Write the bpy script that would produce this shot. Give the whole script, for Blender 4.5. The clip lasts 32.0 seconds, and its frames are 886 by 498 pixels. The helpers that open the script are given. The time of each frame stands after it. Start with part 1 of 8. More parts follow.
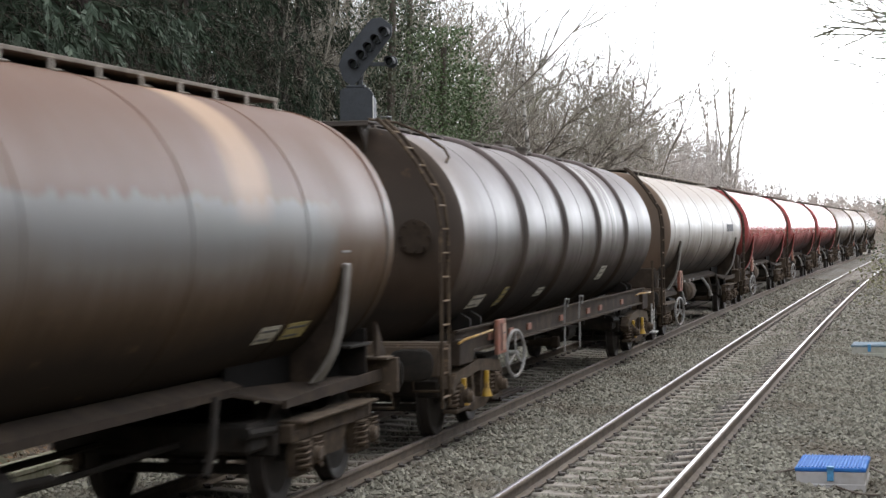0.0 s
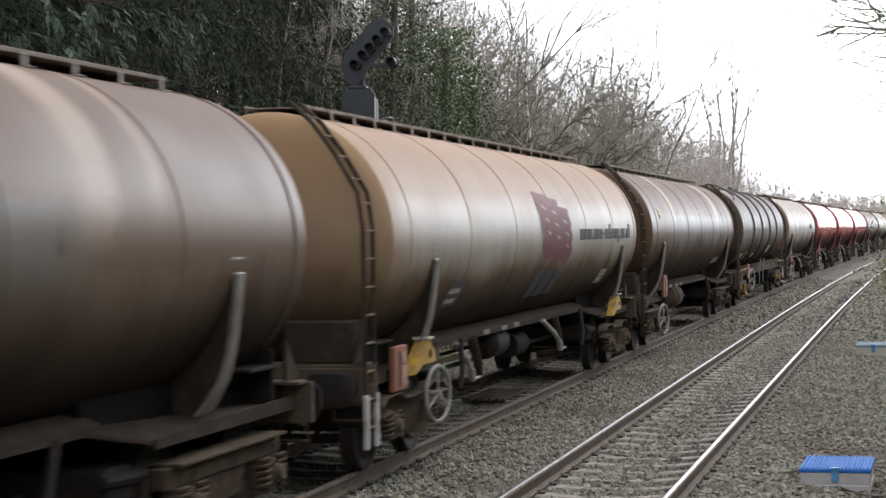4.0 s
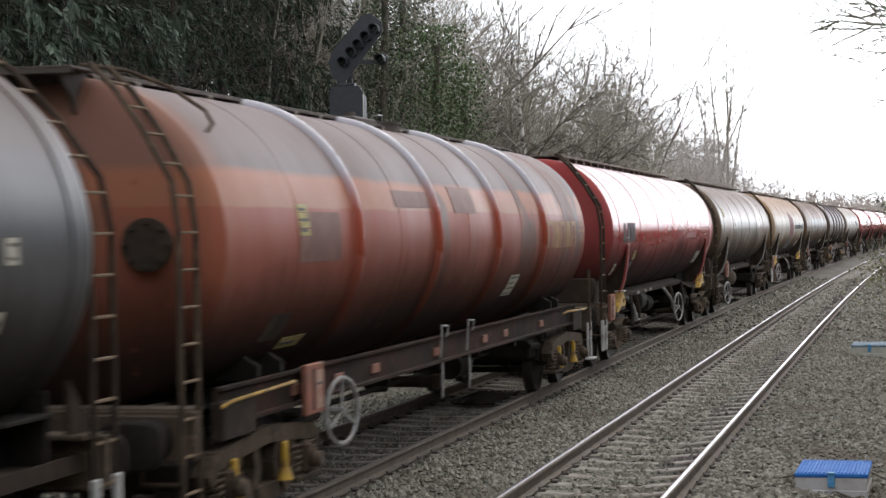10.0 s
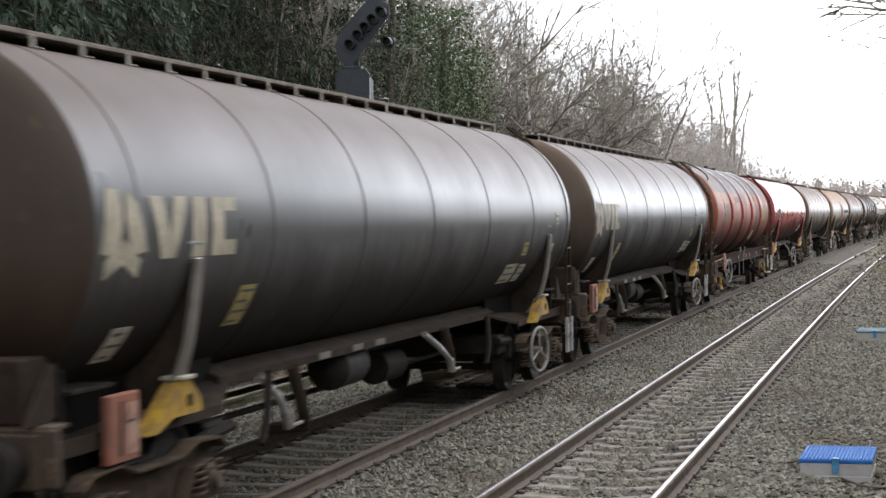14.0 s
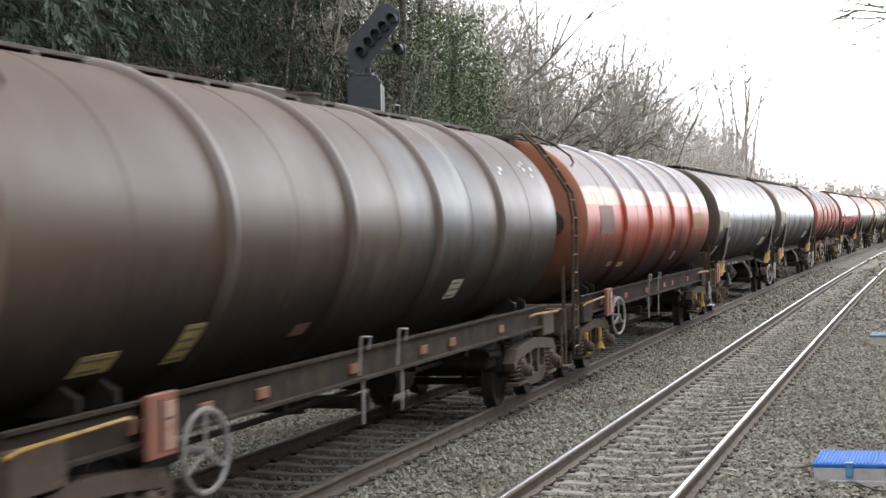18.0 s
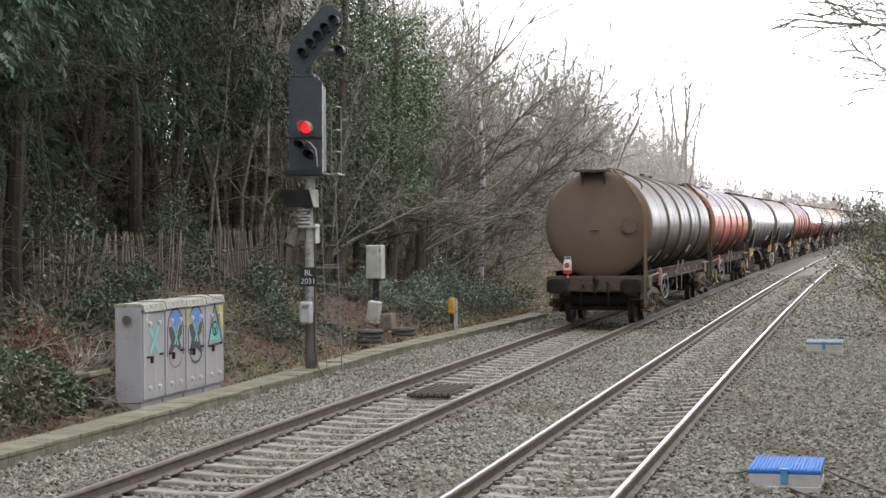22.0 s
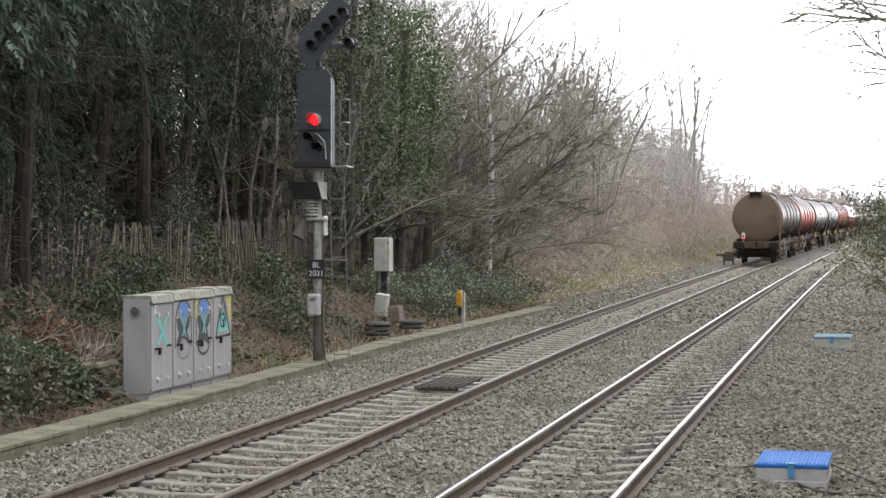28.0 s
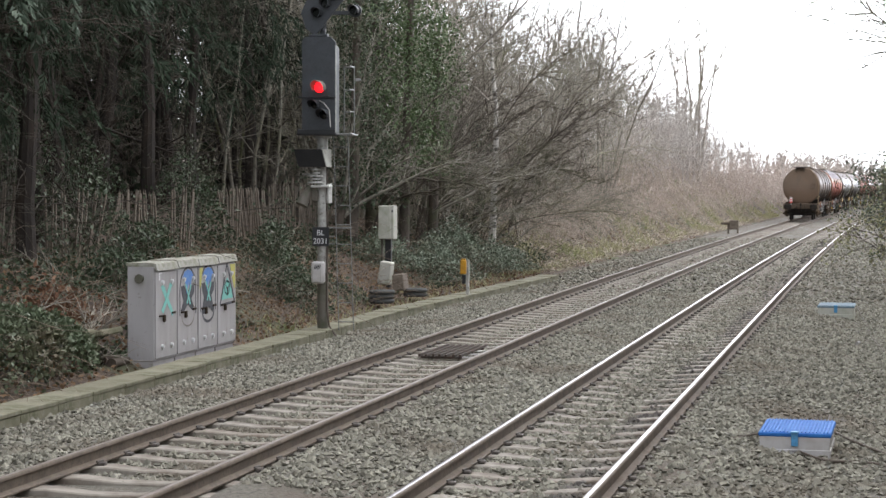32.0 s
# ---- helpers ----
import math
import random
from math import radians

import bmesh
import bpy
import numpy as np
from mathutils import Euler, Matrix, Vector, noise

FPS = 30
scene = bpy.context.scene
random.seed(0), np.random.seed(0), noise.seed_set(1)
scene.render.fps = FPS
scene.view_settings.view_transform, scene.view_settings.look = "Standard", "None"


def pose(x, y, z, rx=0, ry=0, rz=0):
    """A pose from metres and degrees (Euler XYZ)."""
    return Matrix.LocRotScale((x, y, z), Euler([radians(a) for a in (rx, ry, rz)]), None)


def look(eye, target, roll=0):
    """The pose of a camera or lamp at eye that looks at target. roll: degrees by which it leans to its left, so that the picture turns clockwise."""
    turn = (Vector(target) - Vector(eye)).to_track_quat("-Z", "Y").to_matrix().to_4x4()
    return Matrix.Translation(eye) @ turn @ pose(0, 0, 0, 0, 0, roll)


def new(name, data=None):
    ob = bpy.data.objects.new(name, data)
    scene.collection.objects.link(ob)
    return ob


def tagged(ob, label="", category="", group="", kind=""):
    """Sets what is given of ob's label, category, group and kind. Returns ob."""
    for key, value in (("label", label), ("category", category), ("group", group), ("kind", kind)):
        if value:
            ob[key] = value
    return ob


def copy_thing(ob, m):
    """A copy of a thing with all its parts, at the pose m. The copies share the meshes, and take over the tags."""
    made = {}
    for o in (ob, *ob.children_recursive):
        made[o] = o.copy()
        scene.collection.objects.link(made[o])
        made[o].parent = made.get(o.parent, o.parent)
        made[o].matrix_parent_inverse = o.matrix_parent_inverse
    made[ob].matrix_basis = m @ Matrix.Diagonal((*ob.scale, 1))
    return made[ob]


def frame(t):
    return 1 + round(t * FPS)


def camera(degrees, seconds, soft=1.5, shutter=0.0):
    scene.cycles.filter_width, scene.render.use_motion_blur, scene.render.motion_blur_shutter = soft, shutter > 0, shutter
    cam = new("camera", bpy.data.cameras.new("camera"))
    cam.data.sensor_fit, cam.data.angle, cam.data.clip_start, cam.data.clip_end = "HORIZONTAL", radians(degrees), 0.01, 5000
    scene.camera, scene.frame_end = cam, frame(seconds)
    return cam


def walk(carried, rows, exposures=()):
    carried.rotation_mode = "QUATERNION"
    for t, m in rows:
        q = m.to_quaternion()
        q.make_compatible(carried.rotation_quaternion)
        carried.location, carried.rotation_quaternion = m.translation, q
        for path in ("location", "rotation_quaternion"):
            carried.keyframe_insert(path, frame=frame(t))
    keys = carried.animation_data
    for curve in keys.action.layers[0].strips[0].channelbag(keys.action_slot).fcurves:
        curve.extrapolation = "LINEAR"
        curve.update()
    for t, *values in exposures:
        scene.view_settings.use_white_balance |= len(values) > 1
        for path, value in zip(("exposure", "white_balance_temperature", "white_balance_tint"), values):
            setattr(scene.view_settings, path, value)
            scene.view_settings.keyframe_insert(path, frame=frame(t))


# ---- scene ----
cam = camera(26.1, 32.0, soft=1.45, shutter=0.45)
PATH = [
    (0, (3.030, -0.610, 2.463), (-1.7497, 18.8095, 2.2734), -0.681),
    (0.5, (3.030, -0.610, 2.463), (-1.7374, 18.8124, 2.2560), -0.582),
    (1, (3.030, -0.610, 2.463), (-1.7284, 18.8144, 2.2405), -0.375),
    (1.5, (3.030, -0.610, 2.463), (-1.6985, 18.8215, 2.2271), -0.347),
    (2, (3.030, -0.610, 2.463), (-1.6882, 18.8241, 2.2287), -0.574),
    (2.5, (3.030, -0.610, 2.463), (-1.6730, 18.8279, 2.2373), -0.558),
    (3, (3.030, -0.610, 2.463), (-1.6811, 18.8261, 2.2560), -0.531),
    (3.5, (3.030, -0.610, 2.463), (-1.7189, 18.8171, 2.2783), -0.608),
    (5.5, (2.995, 0.000, 2.463), (-1.9658, 19.3738, 2.2518), -1.633),
    (6, (2.995, 0.000, 2.463), (-1.9514, 19.3769, 2.2026), -1.462),
    (6.5, (2.995, 0.000, 2.463), (-1.9267, 19.3828, 2.1717), -1.178),
    (7, (2.995, 0.000, 2.463), (-1.8817, 19.3940, 2.1644), -0.672),
    (7.5, (2.995, 0.000, 2.463), (-1.8024, 19.4136, 2.1523), -0.337),
    (8, (2.995, 0.000, 2.463), (-1.7595, 19.4244, 2.1673), -0.521),
    (8.5, (2.995, 0.000, 2.463), (-1.7336, 19.4311, 2.1960), -0.773),
    (9, (2.995, 0.000, 2.463), (-1.7261, 19.4334, 2.2271), -0.723),
    (9.5, (2.995, 0.000, 2.463), (-1.7454, 19.4290, 2.2562), -0.628),
    (10, (2.995, 0.000, 2.463), (-1.7711, 19.4229, 2.2772), -0.971),
    (10.5, (2.995, 0.000, 2.463), (-1.7711, 19.4229, 2.2729), -0.891),
    (11, (2.995, 0.000, 2.463), (-1.7929, 19.4174, 2.2597), -0.932),
    (11.5, (2.995, 0.000, 2.463), (-1.8022, 19.4148, 2.2360), -0.695),
    (12, (2.995, 0.000, 2.463), (-1.8088, 19.4127, 2.1968), -0.450),
    (12.5, (2.995, 0.000, 2.463), (-1.8294, 19.4072, 2.1720), -0.605),
    (13, (2.995, 0.000, 2.463), (-1.8225, 19.4081, 2.1221), -0.558),
    (13.5, (2.995, 0.000, 2.463), (-1.8214, 19.4080, 2.1017), -0.628),
    (15.5, (2.995, 0.000, 2.463), (-1.8797, 19.3939, 2.1247), -0.673),
    (16, (2.995, 0.000, 2.463), (-1.9068, 19.3869, 2.1188), -0.812),
    (16.5, (2.995, 0.000, 2.463), (-1.9229, 19.3828, 2.1135), -0.676),
    (17, (2.995, 0.000, 2.463), (-1.9337, 19.3802, 2.1253), -0.508),
    (17.5, (2.995, 0.000, 2.463), (-1.9386, 19.3792, 2.1391), -0.664),
    (18, (2.995, 0.000, 2.463), (-1.9532, 19.3760, 2.1740), -0.972),
    (18.5, (2.995, 0.000, 2.463), (-1.8980, 19.3898, 2.1601), -0.759),
    (19, (2.995, 0.000, 2.463), (-1.7584, 19.4251, 2.2002), -0.555),
    (19.5, (2.995, 0.000, 2.463), (-1.6292, 19.4564, 2.2108), -0.301),
    (20, (2.995, 0.000, 2.463), (-1.5447, 19.4762, 2.2019), -0.471),
    (20.5, (2.995, 0.000, 2.463), (-1.4582, 19.4965, 2.2279), -0.714),
    (21, (2.995, 0.000, 2.463), (-1.3811, 19.5139, 2.2215), -0.383),
    (21.5, (2.995, 0.000, 2.463), (-1.3305, 19.5250, 2.2073), -0.092),
    (22, (2.995, 0.000, 2.463), (-1.3383, 19.5231, 2.1969), -0.260),
    (22.5, (2.995, 0.000, 2.463), (-1.3566, 19.5187, 2.1710), -0.549),
    (23, (2.995, 0.000, 2.463), (-1.3781, 19.5134, 2.1437), -0.461),
    (23.5, (2.995, 0.000, 2.463), (-1.3828, 19.5117, 2.1038), -0.201),
    (24, (2.995, 0.000, 2.463), (-1.3818, 19.5113, 2.0737), -0.082),
    (24.5, (2.995, 0.000, 2.463), (-1.3911, 19.5090, 2.0605), 0.112),
    (25, (2.995, 0.000, 2.463), (-1.4146, 19.5033, 2.0423), 0.021),
    (25.5, (2.995, 0.000, 2.463), (-1.4195, 19.5023, 2.0488), -0.036),
    (27.5, (2.995, 0.000, 2.463), (-1.4134, 19.5049, 2.1124), 0.158),
    (28, (2.995, 0.000, 2.463), (-1.4206, 19.5035, 2.1221), 0.005),
    (28.5, (2.995, 0.000, 2.463), (-1.4330, 19.5007, 2.1213), 0.083),
    (29, (2.995, 0.000, 2.463), (-1.4414, 19.4984, 2.1017), 0.125),
    (29.5, (2.995, 0.000, 2.463), (-1.4596, 19.4936, 2.0674), 0.265),
    (30, (2.995, 0.000, 2.463), (-1.4696, 19.4895, 1.9855), 0.223),
    (30.5, (2.995, 0.000, 2.463), (-1.4677, 19.4880, 1.9126), 0.075),
    (31, (2.995, 0.000, 2.463), (-1.4557, 19.4897, 1.8783), 0.177),
    (31.5, (2.995, 0.000, 2.463), (-1.4562, 19.4884, 1.8411), 0.118),
    (32, (2.995, 0.000, 2.463), (-1.4624, 19.4852, 1.7870), 0.137),
]
walk(cam, [(t, look(eye, target, roll)) for t, eye, target, roll in PATH], [(0.0, 0.07), (2.0, 0.05), (3.0, -0.22), (5.0, -0.1), (7.0, -0.1), (9.0, -0.34), (12.0, -0.14), (16.0, -0.03), (17.5, 0.2), (19.0, 0.44), (20.5, 0.35), (23.0, 0.23), (32.0, 0.16)])

# ---- world, sun, exposure ----
world = bpy.data.worlds.new("overcast_sky")
scene.world = world
world.use_nodes = True
wn = world.node_tree.nodes
wl = world.node_tree.links
sky = wn.new("ShaderNodeTexSky")
sky.sky_type, sky.sun_disc = "NISHITA", False
sky.sun_elevation, sky.sun_rotation = radians(62), radians(28)
sky.air_density, sky.dust_density, sky.ozone_density = 1.0, 6.0, 0.6
pale = wn.new("ShaderNodeMix")
pale.data_type = "RGBA"
pale.inputs[0].default_value = 0.82
pale.inputs[7].default_value = (9.2, 9.5, 10.2, 1)
wl.new(sky.outputs[0], pale.inputs[6])
# thin cloud: a veiled sun, and a bright gap low over the line ahead
SUN_DIR = Vector((0.22, 0.42, 0.88)).normalized()
way = wn.new("ShaderNodeTexCoord")
near_gap = wn.new("ShaderNodeVectorMath")
near_gap.operation = "DOT_PRODUCT"
near_gap.inputs[1].default_value = Vector((0.08, 0.96, 0.24)).normalized()
wl.new(way.outputs["Generated"], near_gap.inputs[0])
veil = wn.new("ShaderNodeMapRange")
veil.interpolation_type = "SMOOTHSTEP"
veil.inputs[1].default_value, veil.inputs[2].default_value = 0.92, 1.0
veil.inputs[3].default_value, veil.inputs[4].default_value = 0.185, 0.7
wl.new(near_gap.outputs["Value"], veil.inputs[0])
wl.new(pale.outputs[2], wn["Background"].inputs[0])
wl.new(veil.outputs[0], wn["Background"].inputs[1])
sun_data = bpy.data.lights.new("sun", "SUN")
sun_data.energy, sun_data.angle, sun_data.color = 0.6, radians(24), (1.0, 0.97, 0.92)
sun = new("sun", sun_data)
sun.matrix_world = look(tuple(SUN_DIR * 60), (0, 0, 0))
scene.view_settings.exposure = 0.0

# ---- the plan, in metres: y runs along the line, z = 0 on the near track's rail tops ----
TRACK_B, TRACK_A, RAISE_A = 0.0, -3.27, 0.055
GAUGE_HALF = 0.7525


def bend(y):
    """The line swings gently to the right beyond y = 40."""
    return 1.02e-4 * max(0.0, y - 40.0) ** 2


def heading(y):
    return -math.degrees(math.atan(2.04e-4 * max(0.0, y - 40.0)))


# ---- mesh tools ----
class Shape:
    """Collects vertices and faces of one mesh."""

    def __init__(self):
        self.v, self.f = [], []

    def add(self, verts, faces):
        n = len(self.v)
        self.v += [tuple(p) for p in verts]
        self.f += [tuple(n + i for i in f) for f in faces]
        return self

    def box(self, c, s, ch=0.006, m=None):
        """A box with chamfered edges, centre c, size s."""
        hx, hy, hz = s[0] / 2, s[1] / 2, s[2] / 2
        ch = min(ch, hx * 0.45, hy * 0.45, hz * 0.45)
        verts, ids = [], {}
        for i, sx in enumerate((-1, 1)):
            for j, sy in enumerate((-1, 1)):
                for k, sz in enumerate((-1, 1)):
                    for a in range(3):
                        d = [hx - ch, hy - ch, hz - ch]
                        d[a] = (hx, hy, hz)[a]
                        ids[i, j, k, a] = len(verts)
                        verts.append(Vector((sx * d[0], sy * d[1], sz * d[2])))
        faces = []
        for a in range(3):
            b, c2 = (a + 1) % 3, (a + 2) % 3
            for s1 in (0, 1):
                quad = []
                for p, q in ((0, 0), (1, 0), (1, 1), (0, 1)):
                    key = [0, 0, 0]
                    key[a], key[b], key[c2] = s1, p, q
                    quad.append(ids[(*key, a)])
                faces.append(quad if s1 else quad[::-1])
            for p in (0, 1):
                for q in (0, 1):
                    k0, k1 = [0, 0, 0], [0, 0, 0]
                    k0[b] = k1[b] = p
                    k0[c2] = k1[c2] = q
                    k0[a], k1[a] = 0, 1
                    quad = [ids[(*k0, b)], ids[(*k1, b)], ids[(*k1, c2)], ids[(*k0, c2)]]
                    faces.append(quad if p != q else quad[::-1])
        for i in (0, 1):
            for j in (0, 1):
                for k in (0, 1):
                    tri = [ids[i, j, k, 0], ids[i, j, k, 1], ids[i, j, k, 2]]
                    faces.append(tri if (i + j + k) % 2 else tri[::-1])
        m = m or Matrix.Identity(4)
        return self.add([Vector(c) + m @ p for p in verts], faces)

    def cyl(self, p0, p1, r0, r1=None, n=12, caps=True):
        p0, p1 = Vector(p0), Vector(p1)
        r1 = r0 if r1 is None else r1
        d = (p1 - p0).normalized()
        a = d.orthogonal().normalized()
        b = d.cross(a)
        ring = [a * math.cos(2 * math.pi * i / n) + b * math.sin(2 * math.pi * i / n) for i in range(n)]
        verts = [p0 + q * r0 for q in ring] + [p1 + q * r1 for q in ring]
        faces = [(i, (i + 1) % n, n + (i + 1) % n, n + i) for i in range(n)]
        if caps:
            faces += [tuple(range(n))[::-1], tuple(range(n, 2 * n))]
        return self.add(verts, faces)

    def tube(self, points, r, n=6):
        pts = [Vector(p) for p in points]
        verts, faces = [], []
        a = None
        for i, p in enumerate(pts):
            d = (pts[min(i + 1, len(pts) - 1)] - pts[max(i - 1, 0)]).normalized()
            a = d.orthogonal().normalized() if a is None else (a - d * a.dot(d)).normalized()
            b = d.cross(a)
            verts += [p + (a * math.cos(2 * math.pi * k / n) + b * math.sin(2 * math.pi * k / n)) * r for k in range(n)]
        for i in range(len(pts) - 1):
            faces += [(i * n + k, i * n + (k + 1) % n, (i + 1) * n + (k + 1) % n, (i + 1) * n + k) for k in range(n)]
        faces += [tuple(range(n))[::-1], tuple(range(len(verts) - n, len(verts)))]
        return self.add(verts, faces)

    def taper(self, points, radii, n=8):
        """One connected tube whose radius changes."""
        k = len(self.v)
        self.tube(points, 1.0, n)
        for i, p in enumerate(points):
            c = Vector(p)
            for j in range(n):
                self.v[k + i * n + j] = tuple(c + (Vector(self.v[k + i * n + j]) - c) * radii[i])
        return self

    def lathe(self, profile, origin, axis="y", n=32):
        """profile: (radius, along) pairs about the axis through origin."""
        o = Vector(origin)
        verts, faces = [], []
        for r, s in profile:
            for i in range(n):
                c, k = math.cos(2 * math.pi * i / n) * r, math.sin(2 * math.pi * i / n) * r
                verts.append(o + Vector({"y": (c, s, k), "x": (s, c, k), "z": (c, k, s)}[axis]))
        for j in range(len(profile) - 1):
            faces += [(j * n + i, j * n + (i + 1) % n, (j + 1) * n + (i + 1) % n, (j + 1) * n + i) for i in range(n)]
        return self.add(verts, faces)

    def prism(self, pts, d):
        """A polygon of 3D points pushed by the vector d."""
        n, d = len(pts), Vector(d)
        verts = [Vector(p) for p in pts] + [Vector(p) + d for p in pts]
        faces = [tuple(range(n))[::-1], tuple(range(n, 2 * n))] + [(i, (i + 1) % n, n + (i + 1) % n, n + i) for i in range(n)]
        return self.add(verts, faces)

    def ring(self, c, axis, r, t, n=24, k=6):
        """A torus."""
        pts = []
        for i in range(n + 1):
            a = 2 * math.pi * i / n
            u, w = math.cos(a) * r, math.sin(a) * r
            pts.append(Vector(c) + Vector({"x": (0, u, w), "y": (u, 0, w), "z": (u, w, 0)}[axis]))
        return self.tube(pts, t, k)

    def mesh(self, name, smooth=35):
        me = bpy.data.meshes.new(name)
        me.from_pydata(self.v, [], self.f)
        bm = bmesh.new()
        bm.from_mesh(me)
        bmesh.ops.recalc_face_normals(bm, faces=bm.faces)
        bm.to_mesh(me)
        bm.free()
        if smooth:
            me.polygons.foreach_set("use_smooth", [True] * len(me.polygons))
            me.set_sharp_from_angle(angle=radians(smooth))
        return me


def fast_mesh(name, verts, faces, smooth=False):
    """A mesh from arrays: verts (n, 3), faces (m, k)."""
    me = bpy.data.meshes.new(name)
    verts, faces = np.asarray(verts, np.float32), np.asarray(faces, np.int32)
    m, k = faces.shape
    me.vertices.add(len(verts))
    me.vertices.foreach_set("co", verts.ravel())
    me.loops.add(m * k)
    me.loops.foreach_set("vertex_index", faces.ravel())
    me.polygons.add(m)
    me.polygons.foreach_set("loop_start", np.arange(0, m * k, k, dtype=np.int32))
    me.polygons.foreach_set("use_smooth", np.full(m, smooth))
    me.update(calc_edges=True)
    return me


def thing(name, at, label, category, group="", kind=""):
    """An Empty that parents the parts of one thing."""
    ob = new(name)
    ob.matrix_world = at if isinstance(at, Matrix) else Matrix.Translation(at)
    ob.empty_display_size = 0.2
    return tagged(ob, label, category, group, kind)


def part(name, shape, material, parent, label="", smooth=35, at=None):
    """One mesh object under a thing or a part. shape: a Shape or a mesh."""
    me = shape.mesh(name, smooth) if isinstance(shape, Shape) else shape
    if not me.materials:
        me.materials.append(material)
    ob = new(name, me)
    ob.parent = parent
    if at is not None:
        ob.matrix_basis = at if isinstance(at, Matrix) else Matrix.Translation(at)
    return tagged(ob, label)


def solo(name, shape, material, label, category, group="", kind="", smooth=35):
    """A thing that is one mesh."""
    me = shape.mesh(name, smooth) if isinstance(shape, Shape) else shape
    if not me.materials:
        me.materials.append(material)
    return tagged(new(name, me), label, category, group, kind)


# ---- materials ----
def rgb(c):
    return (*c, 1.0)


class Mat:
    """A node material: noise-blended colours, roughness and relief."""

    def __init__(self, name, base, rough=0.7, metal=0.0):
        self.m = bpy.data.materials.new(name)
        self.m.use_nodes = True
        self.t = self.m.node_tree
        self.b = self.t.nodes["Principled BSDF"]
        self.b.inputs["Roughness"].default_value = rough
        self.b.inputs["Metallic"].default_value = metal
        self.coord = self.t.nodes.new("ShaderNodeTexCoord")
        rgbn = self.t.nodes.new("ShaderNodeRGB")
        rgbn.outputs[0].default_value = rgb(base)
        self.col = rgbn.outputs[0]

    def node(self, kind, **props):
        n = self.t.nodes.new(kind)
        for k, v in props.items():
            if k == "operation":
                n.operation = v
            elif k == "blend_type":
                n.blend_type = v
            elif k == "data_type":
                n.data_type = v
        return n

    def link(self, a, b):
        self.t.links.new(a, b)

    def noise(self, scale, detail=4.0, stretch=(1, 1, 1), rough=0.6, offset=0.0, world=False):
        mp = self.node("ShaderNodeMapping")
        mp.inputs["Scale"].default_value = stretch
        mp.inputs["Location"].default_value = (offset, offset * 1.7, offset * 0.3)
        self.link(self.coord.outputs["Object"], mp.inputs[0])
        n = self.node("ShaderNodeTexNoise")
        n.inputs["Scale"].default_value, n.inputs["Detail"].default_value, n.inputs["Roughness"].default_value = scale, detail, rough
        self.link(mp.outputs[0], n.inputs["Vector"])
        return n.outputs["Fac"]

    def ramp(self, fac, lo, hi):
        r = self.node("ShaderNodeMapRange")
        r.inputs[1].default_value, r.inputs[2].default_value = lo, hi
        self.link(fac, r.inputs[0])
        return r.outputs[0]

    def times(self, a, b):
        n = self.node("ShaderNodeMath", operation="MULTIPLY")
        for i, s in enumerate((a, b)):
            if isinstance(s, (int, float)):
                n.inputs[i].default_value = s
            else:
                self.link(s, n.inputs[i])
        return n.outputs[0]

    def axis(self, which):
        s = self.node("ShaderNodeSeparateXYZ")
        self.link(self.coord.outputs["Object"], s.inputs[0])
        return s.outputs[which]

    def wobble(self, value, fac, amount):
        """value + (fac - 0.5) * amount"""
        n = self.node("ShaderNodeMath", operation="MULTIPLY_ADD")
        self.link(fac, n.inputs[0])
        n.inputs[1].default_value = amount
        self.link(value, n.inputs[2])
        k = self.node("ShaderNodeMath", operation="SUBTRACT")
        self.link(n.outputs[0], k.inputs[0])
        k.inputs[1].default_value = amount / 2
        return k.outputs[0]

    def over(self, colour, fac, blend="MIX"):
        """Lays a colour over what is there, by fac."""
        mx = self.node("ShaderNodeMix", data_type="RGBA", blend_type=blend)
        if isinstance(fac, (int, float)):
            mx.inputs[0].default_value = fac
        else:
            self.link(fac, mx.inputs[0])
        self.link(self.col, mx.inputs[6])
        if isinstance(colour, tuple):
            mx.inputs[7].default_value = rgb(colour)
        else:
            self.link(colour, mx.inputs[7])
        self.col = mx.outputs[2]
        return self

    def spots(self, colour, scale, lo, hi, **kw):
        return self.over(colour, self.ramp(self.noise(scale, **kw), lo, hi))

    def island(self, colour, amount):
        """Another colour from piece to piece of one mesh."""
        g = self.node("ShaderNodeNewGeometry")
        return self.over(colour, self.times(g.outputs["Random Per Island"], amount))

    def each(self, colour, amount):
        """Another colour from object to object."""
        g = self.node("ShaderNodeObjectInfo")
        return self.over(colour, self.times(g.outputs["Random"], amount))

    def drip(self, colour, x0, x1, amount):
        """A broken oily stain along the track between x0 and x1."""
        x = self.wobble(self.axis(0), self.noise(0.9, 3, offset=5), 0.35)
        band = self.times(self.ramp(x, x0, x0 + 0.15), self.ramp(x, x1, x1 - 0.12))
        return self.over(colour, self.times(self.times(band, self.ramp(self.noise(0.5, 4, (1, 0.5, 1), offset=2), 0.35, 0.55)), amount))

    def bump(self, scale, strength, distance=0.01, **kw):
        b = self.node("ShaderNodeBump")
        b.inputs["Strength"].default_value, b.inputs["Distance"].default_value = strength, distance
        self.link(self.noise(scale, **kw), b.inputs["Height"])
        self.link(b.outputs[0], self.b.inputs["Normal"])
        return self

